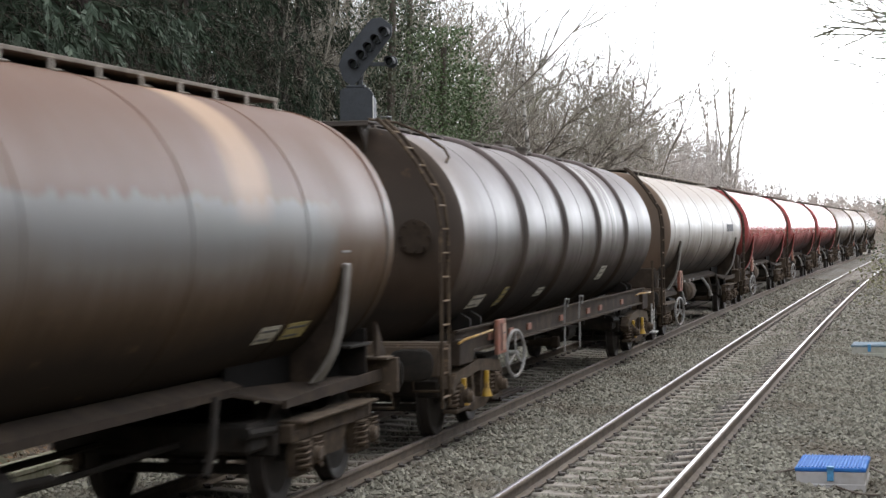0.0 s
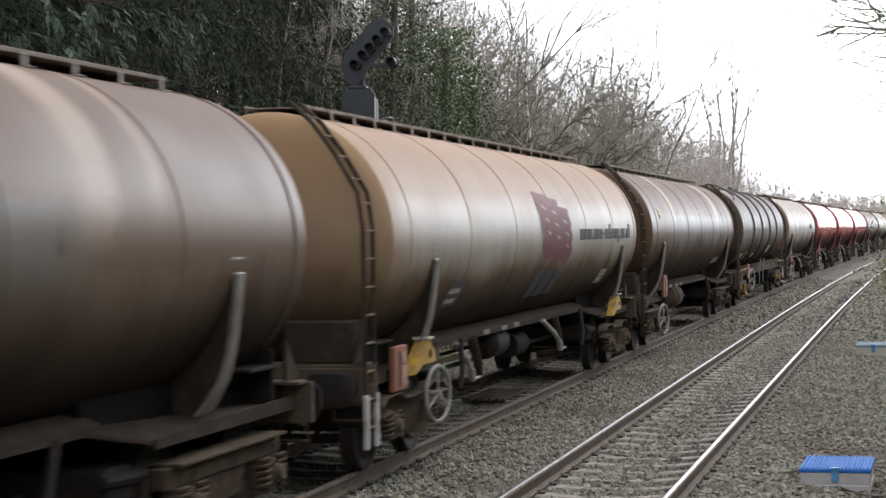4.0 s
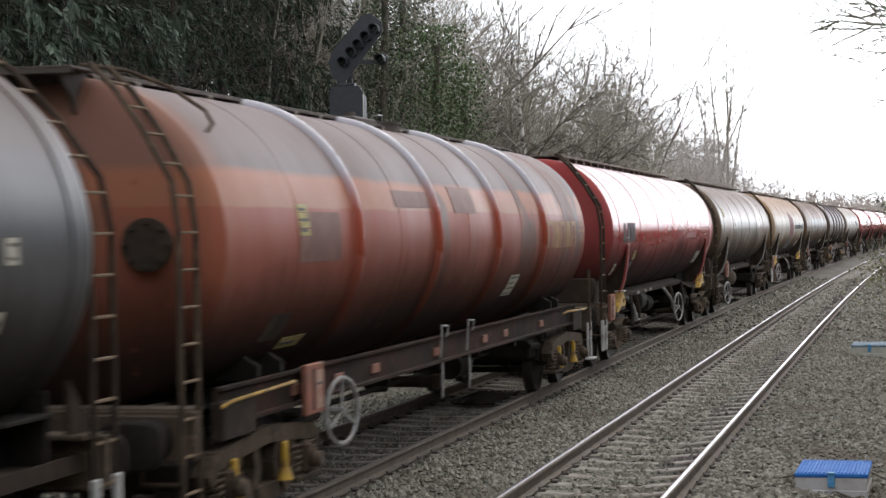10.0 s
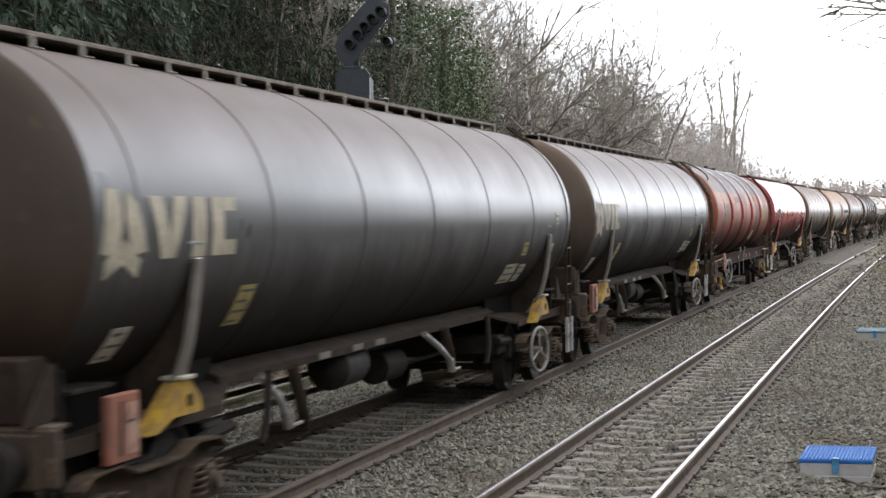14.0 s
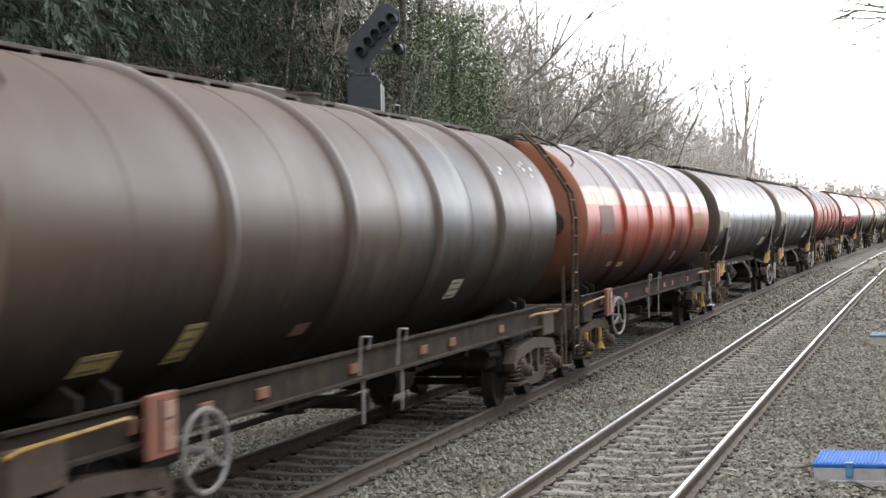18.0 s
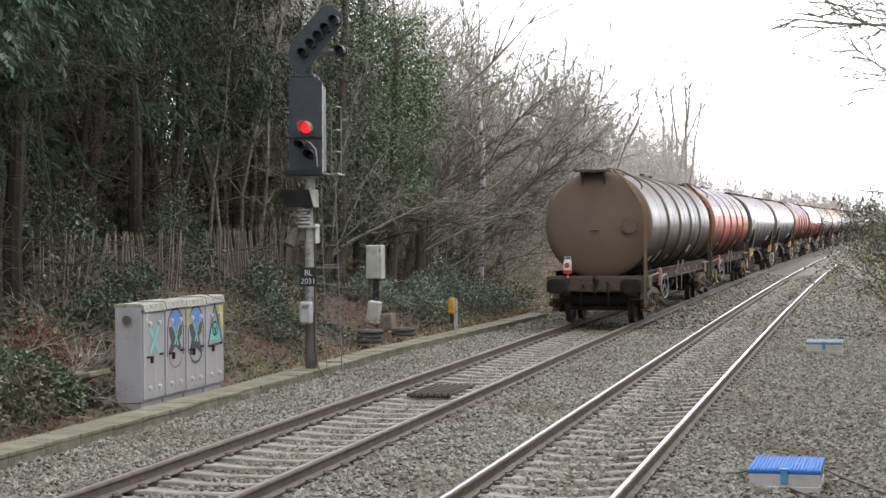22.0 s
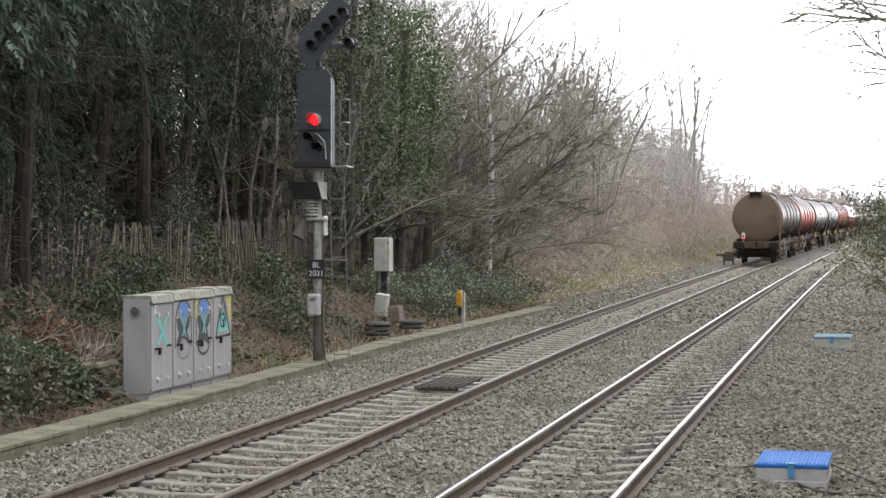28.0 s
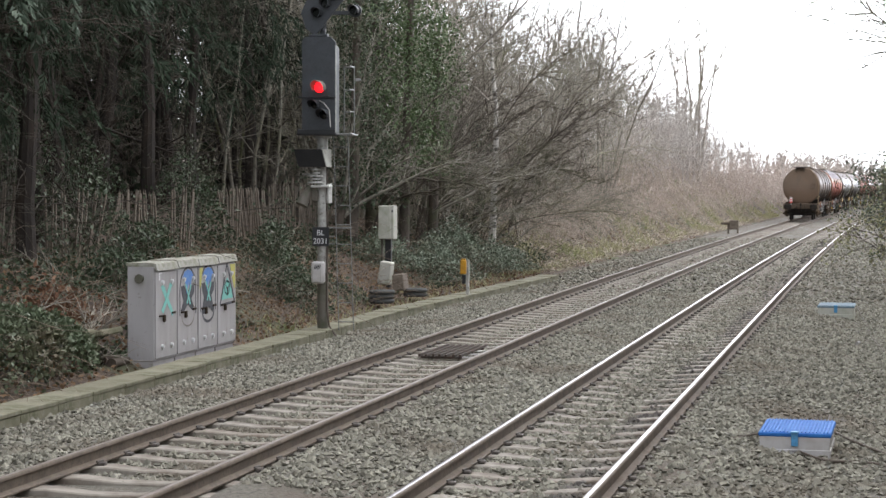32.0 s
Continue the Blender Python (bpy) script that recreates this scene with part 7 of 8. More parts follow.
def leaf_mesh(name, p, axis, size, slim, rng):
    """Small folded leaves: places p, directions axis, lengths size."""
    n = len(p)
    axis = axis / np.maximum(np.linalg.norm(axis, axis=1, keepdims=True), 1e-9)
    w = np.cross(axis, rng.normal(size=(n, 3)))
    w /= np.maximum(np.linalg.norm(w, axis=1, keepdims=True), 1e-9)
    up = np.cross(axis, w)
    s = np.asarray(size, float).reshape(-1, 1) * np.ones((n, 1))
    v = np.stack([p, p + axis * s * 0.45 + w * s * slim + up * s * 0.06, p + axis * s, p + axis * s * 0.45 - w * s * slim + up * s * 0.06], 1).reshape(-1, 3)
    f = (np.array([[0, 1, 2, 3]])[None] + (np.arange(n) * 4)[:, None, None]).reshape(-1, 4)
    return fast_mesh(name, v, f)


def trunk_shape(rows):
    """One connected trunk from its rows of pieces."""
    pts = [r[:3] for r in rows] + [rows[-1][3:6]]
    return Shape().taper(pts, [r[6] for r in rows] + [rows[-1][7]], 9)


def branch(rng, segs, p, d, length, r, level, up=(-0.05, -0.02, 0.03), tips=None, kids=2):
    """An arching branch in bent pieces, with finer twigs along it."""
    n = (3, 5, 7)[level]
    p, d = np.array(p, float), np.array(d, float)
    turn = rng.normal(size=3) * 0.05
    for i in range(n):
        d = d + rng.normal(size=3) * 0.1 + turn + np.array([0, 0, up[level]])
        d /= np.linalg.norm(d)
        q = p + d * length / n
        segs.append((*p, *q, r * (1 - 0.75 * i / n), r * (1 - 0.75 * (i + 1) / n)))
        p = q
        if level == 0:
            if tips is not None:
                tips.append(p.copy())
        elif (i > 0 or level == 1) and i < n - 1:
            for _ in range(kids if level == 2 else 2):
                s = np.cross(d, rng.normal(size=3))
                s /= max(1e-6, np.linalg.norm(s))
                e = d * 0.85 + s * rng.uniform(0.3, 0.75)
                branch(rng, segs, p, e / np.linalg.norm(e), length * rng.uniform(0.3, 0.6) * (1.15 - 0.75 * i / n), max(0.0035, r * 0.42), level - 1, up, tips, kids)


def bare_tree(seed, height, lean=(0, 0), limbs=12, mat=None, twig=None, bark_r=0.11, first=0.25, reach=0.42, label="bare deciduous tree with fine grey twigs", lift=(0.0, 0.7)):
    rng = np.random.default_rng(seed)
    trunk, twigs = [], []
    p, d = np.zeros(3), np.array([lean[0], lean[1], 1.0])
    n = 10
    for i in range(n):
        d = d + rng.normal(size=3) * 0.09
        d /= np.linalg.norm(d)
        q = p + d * height * 0.85 / n
        trunk.append((*p, *q, bark_r * (1 - 0.85 * i / n), bark_r * (1 - 0.85 * (i + 1) / n)))
        p = q
    for k in range(limbs):
        f = first + (1 - first) * (k + rng.random()) / limbs
        i = min(n - 1, int(f * n))
        s = trunk[i]
        c = np.array(s[:3]) + (np.array(s[3:6]) - np.array(s[:3])) * (f * n - i)
        a = k * 2.4 + rng.normal() * 0.5
        e = np.array([math.cos(a), math.sin(a), rng.uniform(*lift) + 0.6 * f])
        branch(rng, twigs, c, e / np.linalg.norm(e), height * reach * rng.uniform(0.75, 1.2) * (1.15 - 0.5 * f), max(0.012, s[6] * 0.5), 2)
    t = thing("bare_tree", (0, 0, 0), label, "tree", "bare trees")
    part("trunk", trunk_shape(trunk), mat or M_BARK, t)
    part("crown", tube_mesh("crown", twigs, 3), twig or M_TWIG, t, "bare branches and twigs")
    return t


def stem_tree(seed, height, stems, twig, label, base=0.35, out=0.55):
    """Several slender stems from one stool, forking and arching outwards."""
    rng = np.random.default_rng(seed)
    t = thing("stem_tree", (0, 0, 0), label, "tree", "many-stemmed trees")
    for k in range(stems):
        segs = []
        a = 2 * math.pi * k / stems + rng.normal() * 0.4
        d = np.array([math.cos(a) * rng.uniform(0.1, out), math.sin(a) * rng.uniform(0.1, out), 1.0])
        branch(rng, segs, (math.cos(a) * base, math.sin(a) * base, -0.1), d / np.linalg.norm(d), height * rng.uniform(0.6, 1.0), 0.06, 2, (-0.07, -0.06, -0.01))
        part("stem", tube_mesh("stem", segs, 3), twig, t)
    return t


def leaning_tree(seed, length, limbs, twig, label, lean=(0.62, 0.1)):
    """A low-forking tree whose long crooked limbs sweep out over the cess, with sparse side twigs."""
    rng = np.random.default_rng(seed)
    t = thing("leaning_tree", (0, 0, 0), label, "tree", "leaning trees")
    trunk = [(0, 0, -0.2, 0.12, 0.02, 0.7, 0.13, 0.11), (0.12, 0.02, 0.7, 0.35, 0.05, 1.5, 0.11, 0.085)]
    part("trunk", trunk_shape(trunk), M_BARK, t)
    for k in range(limbs):
        segs = []
        f = k / max(1, limbs - 1)
        d = np.array([lean[0] * (0.15 + 1.1 * f) + rng.normal() * 0.15, lean[1] + rng.normal() * 0.55, 1.0 - 0.45 * f])
        d /= np.linalg.norm(d)
        p, ln, r = np.array([0.12 + 0.2 * rng.random(), 0.03, 0.7 + 0.8 * rng.random()]), length * rng.uniform(0.75, 1.1), rng.uniform(0.035, 0.06)
        n = 12
        for i in range(n):
            q = p + d * ln / n
            segs.append((*p, *q, r * (1 - 0.075 * i), r * (1 - 0.075 * (i + 1))))
            if i > 1:
                for _ in range(2):
                    e = d + rng.normal(size=3) * 0.65 + np.array([0.1, 0, 0.12])
                    branch(rng, segs, q, e / np.linalg.norm(e), ln * rng.uniform(0.14, 0.34) * (1.1 - 0.6 * i / n), max(0.006, r * 0.3), 1, (-0.02, 0.0, 0.02))
            d = d + rng.normal(size=3) * 0.12 + np.array([0.02, 0, -0.035])
            d /= np.linalg.norm(d)
            p = q
        part("limb", tube_mesh("limb", segs, 4), twig, t)
    return t


def shrub(seed, height, stems, mat, label, leaves=0, leafm=None, base=0.5, out=1.3):
    """Arching stems from the ground with side twigs."""
    rng = np.random.default_rng(seed)
    segs, tips = [], []
    for _ in range(stems):
        a, r = rng.uniform(0, 2 * np.pi), rng.uniform(0, base)
        d = np.array([math.cos(a) * rng.uniform(0.1, out), math.sin(a) * rng.uniform(0.1, out), 1.0])
        branch(rng, segs, (math.cos(a) * r, math.sin(a) * r, -0.1), d / np.linalg.norm(d), height * rng.uniform(0.6, 1.0), 0.018, 2, (-0.06, -0.03, -0.04), tips, 1)
    t = thing("bare_shrub", (0, 0, 0), label, "shrub", "lineside shrubs")
    part("stem_tangle", tube_mesh("stem_tangle", segs, 3), mat, t)
    if leaves:
        tp = np.array(tips)
        pick = tp[rng.integers(0, len(tp), leaves)] + rng.normal(size=(leaves, 3)) * 0.1
        part("foliage", leaf_mesh("foliage", pick, rng.normal(size=(leaves, 3)), rng.uniform(0.03, 0.07, leaves), 0.3, rng), leafm, t)
    return t


def conifer(seed, height, clumps=46, reach=2.4, low=2.2, label="tall dark evergreen conifer with drooping sprays", boughs=()):
    """Dark trunk, dead inner boughs, and hanging fan-like sprays gathered in clumps at the bough ends."""
    rng = np.random.default_rng(seed)
    trunk, limbs = [], []
    n = 10
    p = np.zeros(3)
    for i in range(n):
        q = p + np.array([rng.normal() * 0.07, rng.normal() * 0.07, height / n])
        trunk.append((*p, *q, 0.17 * (1 - 0.9 * i / n), 0.17 * (1 - 0.9 * (i + 1) / n)))
        p = q
    # dead inner boughs, crooked, with side twigs
    for _ in range(58):
        z = rng.uniform(0.4, height * 0.62)
        a = rng.uniform(0, 2 * np.pi)
        p, d = np.array([0, 0, z]), np.array([math.cos(a), math.sin(a), rng.uniform(-0.5, 0.45)])
        ln, r = reach * rng.uniform(0.35, 0.95), rng.uniform(0.007, 0.017)
        for i in range(5):
            q = p + d * ln / 5
            limbs.append((*p, *q, r * (1 - 0.17 * i), r * (0.83 - 0.17 * i)))
            if i:
                for _ in range(2):
                    e = d + rng.normal(size=3) * 0.7
                    m = q + e * ln * rng.uniform(0.08, 0.2)
                    limbs.append((*q, *m, r * 0.45, r * 0.3))
                    limbs.append((*m, *(m + (e + rng.normal(size=3) * 0.6) * ln * 0.1), r * 0.3, r * 0.15))
            d = d + rng.normal(size=3) * 0.28 - np.array([0, 0, 0.07])
            p = q
    pts, ways, sizes, group = [], [], [], []
    reaching = [np.array(b) for b in boughs]
    for k in range(clumps + len(reaching)):
        z = low + (height - low) * ((k + rng.random()) / clumps) ** 0.9
        a = k * 2.4 + rng.normal() * 0.4
        out = np.array([math.cos(a), math.sin(a), 0.0])
        r = reach * (1.08 - 0.8 * z / height) * rng.uniform(0.55, 1.1)
        tip = out * r + np.array([0, 0, z])
        if k >= clumps:
            # long boughs that hang out over the fence
            tip = reaching[k - clumps]
            z, r = tip[2], math.hypot(tip[0], tip[1])
            out = np.array([tip[0], tip[1], 0.0]) / r
        limbs += [(0, 0, z + 0.25 * r, *(out * r * 0.5 + np.array([0, 0, z + 0.3 * r])), 0.022, 0.015), (*(out * r * 0.5 + np.array([0, 0, z + 0.3 * r])), *tip, 0.015, 0.006)]
        big = rng.uniform(0.8, 1.5) if k < clumps else 1.15
        for _ in range(int(15 * big) if k < clumps else 22):
            c = tip + rng.normal(size=3) * np.array([0.3, 0.3, 0.2]) * big - out * abs(rng.normal()) * 0.25
            way = out * rng.uniform(0.1, 0.7) + rng.normal(size=3) * 0.32 + np.array([0, 0, -0.75])
            way /= np.linalg.norm(way)
            side = np.cross(way, rng.normal(size=3))
            side /= np.linalg.norm(side)
            ln = rng.uniform(0.35, 0.75) * big
            m = 15
            for j in range(m):
                g = j / m
                pts.append(c + way * ln * g + np.array([0, 0, -0.2 * ln * g * g]))
                ways.append(way * 0.9 + side * (1 if j % 2 else -1) * 0.8 * (1.05 - g) + np.array([0, 0, -0.25]))
                sizes.append((0.19 if k < clumps else 0.24) * (1 - 0.6 * g) * rng.uniform(0.7, 1.2))
                group.append(k >= clumps)
    t = thing("conifer", (0, 0, 0), label, "tree", "conifers")
    part("trunk", trunk_shape(trunk), M_DARKBARK, t)
    tagged(part("branchwork", tube_mesh("branchwork", limbs, 3), M_DEADWOOD, t, "thin crooked dead side branches"), kind="stuff")
    pts, ways, sizes, group = np.array(pts), np.array(ways), np.array(sizes), np.array(group)
    part("foliage", leaf_mesh("foliage", pts[~group], ways[~group], sizes[~group], 0.15, rng), M_CONIFER, t, "dark green hanging fan-shaped sprays")
    # outer boughs take the lighter copy that imitates light on them
    if group.any():
        part("young_foliage", leaf_mesh("young_foliage", pts[group], ways[group], sizes[group], 0.2, rng), M_FROND, t, "sprays on long boughs, coloured lighter as if lit by the sky")
    return t


def place(ob, spots, sink=0.1):
    """The first spot takes the model itself, the rest are copies."""
    for k, (x, y, turn, size) in enumerate(spots):
        m = pose(x + bend(y), y, ground_z(x, y) - sink, 0, 0, turn) @ Matrix.Scale(size, 4)
        if k == 0:
            ob.matrix_basis = m
        else:
            copy_thing(ob, Matrix.Identity(4)).matrix_basis = m


def bank_points(rng, n, x0, x1, y0, y1, scale, cut, lift):
    """Places on the bank where a patchy cover grows."""
    out = []
    while len(out) < n:
        x, y = rng.uniform(x0, x1), rng.uniform(y0, y1)
        if noise.noise((x * scale, y * scale, 7.0)) + rng.normal() * 0.12 > cut:
            out.append((x + bend(y), y, ground_z(x, y) + abs(rng.normal()) * lift))
    return np.array(out)


def in_gap(x, y):
    """Two rides through the wood where the sky shows between the stems."""
    slope = (3.0 - x) / max(y, 1.0)
    return 0.372 < slope < 0.39 or 0.302 < slope < 0.318


def build_plants():
    rng = np.random.default_rng(11)
    # conifer belt on the bank top
    kinds = [conifer(31 + i, h, c, r, lo) for i, (h, c, r, lo) in enumerate(((11, 42, 2.5, 3.2), (12.5, 36, 2.3, 4.2), (10.5, 42, 2.6, 2.4), (13, 34, 2.2, 5.0)))]
    spots = [(-10.3, 28.3), (-11.6, 31.5), (-11.0, 25.2), (-12.4, 34.0), (-12.0, 28.6), (-11.6, 36.8), (-12.2, 41.0), (-13.4, 38.6), (-13.3, 31.2), (-14.2, 35.6), (-12.4, 45.6), (-13.6, 43.0), (-15.4, 40.5), (-14.8, 28.5), (-13.0, 48.6), (-16.0, 34.0), (-11.6, 22.0), (-16.2, 46.0), (-14.4, 24.2), (-15.2, 50.0)]
    for k in range(4):
        place(kinds[k], [(x, y, rng.uniform(0, 360), rng.uniform(0.9, 1.1)) for x, y in spots[k::4]])
    near = conifer(47, 11.5, 30, 2.3, 4.6, boughs=((1.7, 0.1, 4.85), (1.75, -0.5, 4.75)))
    place(near, [(-11.2, 30.7, 0, 1.0)])
    near = conifer(48, 10.5, 30, 2.2, 4.4, boughs=((1.9, 0.1, 4.1), (1.8, -0.6, 4.3)))
    place(near, [(-10.9, 25.8, 0, 1.0)])
    # bare trees on the bank and beyond
    many = [stem_tree(151 + i, h, n, M_TWIG if i % 2 else M_TWIG_PALE, "leafless tree of several slender grey stems") for i, (h, n) in enumerate(((10.5, 6), (11.5, 5), (9.5, 6), (8.0, 7), (12.0, 5)))]
    spots = [(-11.6, 52.0), (-11.8, 54.0), (-11.4, 57.0), (-10.9, 60.5), (-12.2, 61.0), (-10.0, 66.0), (-11.4, 70.0), (-12.8, 55.0), (-14.0, 66.0), (-10.2, 74.0), (-12.5, 78.0), (-10.8, 83.0), (-12.8, 89.0), (-15.0, 58.0), (-13.2, 51.5), (-11.0, 64.0), (-10.4, 79.0), (-12.9, 58.0), (-13.6, 73.0)]
    for k in range(5):
        place(many[k], [(x, y, rng.uniform(0, 360), rng.uniform(0.85, 1.15) * (1.0 if y < 66 else 0.8 if y < 76 else 0.62)) for x, y in spots[k::5]])
    # a clump of tall parallel stems
    clump = stem_tree(181, 13.5, 9, M_TWIG, "clump of tall straight bare stems", 0.5, 0.2)
    place(clump, [(-9.9, 87.0, 20, 0.98), (-11.4, 91.0, 140, 0.8), (-12.2, 80.0, 250, 0.85)])
    # dead brushwood before the conifers
    low = shrub(89, 2.6, 7, M_DEADWOOD, "dead grey-brown brushwood behind the fence", base=0.7, out=1.6)
    place(low, [(-11.3, 24.5, 10, 0.9), (-11.5, 29.0, 100, 1.1), (-11.4, 33.5, 200, 1.0), (-11.6, 38.0, 300, 1.2), (-11.4, 43.0, 50, 1.0)])
    # birch with white bark, tall twin-stemmed tree farther along
    birch = bare_tree(71, 11, (0.02, 0.0), 10, M_BIRCH, M_TWIG, 0.13, 0.3, label="birch with peeling white bark")
    place(birch, [(-8.45, 56.5, 0, 0.95)])
    # tall forked tree standing above the scrub
    for k, (x, y, h, lead) in enumerate(((-10.4, 134.0, 11.5, 5), (-12.2, 141.0, 8.5, 4))):
        segs = []
        for j in range(lead):
            a = 2 * math.pi * j / lead + 0.4
            d = np.array([math.cos(a) * 0.09, math.sin(a) * 0.09, 1.0])
            p, r = np.array([math.cos(a) * 0.15, math.sin(a) * 0.15, -0.2]), 0.12
            for i in range(11):
                q = p + d * h / 11
                segs.append((*p, *q, r * (1 - 0.08 * i), r * (0.92 - 0.08 * i)))
                if i > 2:
                    for _ in range(4):
                        e = d + rng.normal(size=3) * np.array([0.6, 0.6, 0.25])
                        branch(rng, segs, q, e / np.linalg.norm(e), h * rng.uniform(0.06, 0.16), 0.024, 1, (0.02, 0.03, 0.03))
                d = d + rng.normal(size=3) * np.array([0.05, 0.05, 0.02])
                p = q
        t = thing("bare_tree", (x + bend(y), y, ground_z(x, y)), "tall bare tree forking into several leaders", "tree", "bare trees")
        part("crown", tube_mesh("crown", segs, 4), M_TWIG_PALE, t)
    lean = [leaning_tree(171 + i, ln, n, M_TWIG_DARK if i != 1 else M_TWIG, "leafless tree with long crooked limbs leaning out") for i, (ln, n) in enumerate(((5.2, 8), (5.6, 8), (4.8, 9)))]
    spots = [(-9.6, 47.0), (-9.3, 50.5), (-9.6, 53.5), (-9.2, 57.0), (-9.8, 60.0), (-9.4, 64.0), (-10.4, 68.0), (-10.0, 45.0), (-10.6, 56.0)]
    for k in range(3):
        place(lean[k], [(x, y, rng.uniform(-50, 35), rng.uniform(0.85, 1.1) * (1.0 if y < 58 else 0.8)) for x, y in spots[k::3]])
    # dense twiggy shrubs along the bank
    sh = [shrub(81, 3.6, 8, M_TWIG, "leafless shrub with long arching grey stems"), shrub(82, 2.8, 8, M_SCRUB, "leafless shrub with thin brown stems"), shrub(83, 3.2, 8, M_TWIG_PALE, "leafless buff shrub with budding twigs", leaves=700, leafm=M_HAWTHORN)]
    lst = []
    for _ in range(20):
        y = rng.uniform(52, 110)
        lst.append((rng.uniform(-12.5, -8.5), y, rng.uniform(0, 360), rng.uniform(0.6, 1.2)))
    for k in range(3):
        place(sh[k], lst[k::3])
    # arching shrubs that lean out over the cess
    for k, (x, y, h) in enumerate(((-9.2, 53.0, 5.2), (-9.1, 57.5, 5.2), (-9.0, 63.0, 5.0), (-9.3, 69.0, 4.6), (-9.5, 76.0, 4.2))):
        segs = []
        for _ in range(8):
            a = rng.uniform(-1.6, 1.6)
            d = np.array([math.cos(a) * rng.uniform(0.4, 1.5), math.sin(a) * 1.3, 1.0])
            branch(rng, segs, (rng.normal() * 0.25, rng.normal() * 0.5, -0.1), d / np.linalg.norm(d), h * rng.uniform(0.6, 1.0), 0.024, 2, (-0.04, -0.03, -0.07), None, 2)
        t = thing("arching_shrub", (x + bend(y), y, ground_z(x, y)), "leafless shrub arching out over the bank", "shrub", "arching shrubs")
        part("stem_tangle", tube_mesh("stem_tangle", segs, 3), M_TWIG_DARK if k % 2 else M_TWIG, t)
    # ivy and bramble over the fence
    n = 2300
    y = rng.uniform(26, 45, n)
    dens = np.array([noise.noise((v * 0.45, 3.0, 1.0)) for v in y])
    y = y[dens > -0.05]
    n = len(y)
    q = np.stack([-10.3 + rng.normal(size=n) * 0.14, y, np.zeros(n)], 1)
    q[:, 2] = [ground_z(-10.3, v) + abs(rng.normal()) * 0.55 * (1.2 + 0.6 * math.sin(v * 2.1)) for v in y]
    solo("fence_ivy", leaf_mesh("fence_ivy", q, rng.normal(size=(n, 3)) + np.array([0.6, -0.3, -0.2]), rng.uniform(0.05, 0.1, n), 0.42, rng), M_IVY, "dark ivy climbing over the paling fence", "ivy", kind="stuff")
    # far scrub and woods, joined
    segs = []
    for _ in range(3600):
        y = 64 + 300 * rng.random() ** 1.7
        x = -8.0 - abs(rng.normal()) * 3.4 - max(0, (y - 200) * 0.01)
        h = rng.uniform(0.8, 2.1) * (1.0 + max(0.0, noise.noise((x * 0.35, y * 0.12, 5.0)))) + max(0.0, -10.5 - x) * 0.25
        px, w = x + bend(y), max(0.0045, y * 0.000065)
        p = np.array([px, y, ground_z(x, y) - 0.05])
        d = np.array([rng.normal() * 0.5, rng.normal() * 0.5, 1.0])
        for i in range(3):
            q = p + d * h / 3
            segs.append((*p, *q, w * (1.5 - 0.4 * i), w * (1.1 - 0.4 * i)))
            for _ in range(3):
                e = d * 0.5 + rng.normal(size=3) * 0.8
                segs.append((*q, *(q + e * h * 0.25), w * 0.8, w * 0.3))
            d = d + rng.normal(size=3) * 0.45 - np.array([0, 0, 0.15])
            p = q
    solo("scrub", tube_mesh("scrub", segs, 3), M_SCRUB, "dense leafless brown scrub covering the bank", "scrub", kind="stuff")
    segs = []
    for k in range(330):
        y = 140 + 380 * rng.random() if k < 180 else 84 + 70 * rng.random()
        x = -10 - rng.exponential(9) if k % 5 else 7 + rng.exponential(8)
        if k >= 180:
            x = -10.2 - rng.exponential(3.0)
        h = rng.uniform(2.4, 4.2) if k < 180 else rng.uniform(2.6, 4.6) * (1.15 - 0.35 * (y - 84) / 70)
        px, w = x + bend(y), y * 0.00012
        p, d = np.array([px, y, ground_z(x, y)]), np.array([rng.normal() * 0.15, rng.normal() * 0.15, 1.0])
        for i in range(4):
            q = p + d * h / 4
            segs.append((*p, *q, w * (3.2 - 0.7 * i), w * (2.5 - 0.6 * i)))
            for _ in range(5):
                e = d * 0.6 + rng.normal(size=3) * 0.6
                g = q + e * h * 0.2
                segs.append((*q, *g, w * 1.5, w * 0.9))
                for _ in range(4):
                    segs.append((*g, *(g + (e * 0.6 + rng.normal(size=3) * 0.55) * h * 0.15), w, w * 0.4))
            d = d + rng.normal(size=3) * 0.2
            p = q
    # paled in colour to stand for the haze of distance
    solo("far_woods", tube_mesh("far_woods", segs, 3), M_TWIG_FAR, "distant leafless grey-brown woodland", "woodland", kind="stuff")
    # dark wood behind the bank: near-black stems added as a mass to block the sky
    segs = []
    for _ in range(620):
        x, y = rng.uniform(-45, -13), rng.uniform(22, 64)
        if in_gap(x, y):
            continue
        z, h = ground_z(x, y), rng.uniform(5, 11)
        p, d = np.array([x, y, z]), np.array([rng.normal() * 0.12, rng.normal() * 0.12, 1.0])
        for i in range(4):
            q = p + d * h / 4
            segs.append((*p, *q, 0.1 - 0.02 * i, 0.08 - 0.02 * i))
            for _ in range(6):
                e = d * 0.4 + rng.normal(size=3) * 0.6
                segs.append((*q, *(q + e * h * 0.2), 0.035, 0.008))
            p = q
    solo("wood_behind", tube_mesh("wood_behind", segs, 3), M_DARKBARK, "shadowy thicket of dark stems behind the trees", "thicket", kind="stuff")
    # evergreen foliage, carried on unseen past the camera to block skylight
    n = 60000
    p = np.stack([rng.uniform(-40, -13.5, n), rng.uniform(-30, 56, n), rng.uniform(1.5, 11, n)], 1)
    p = p[[not (in_gap(a, b) and c > 3.0 and rng.random() < 0.85) for a, b, c in p]]
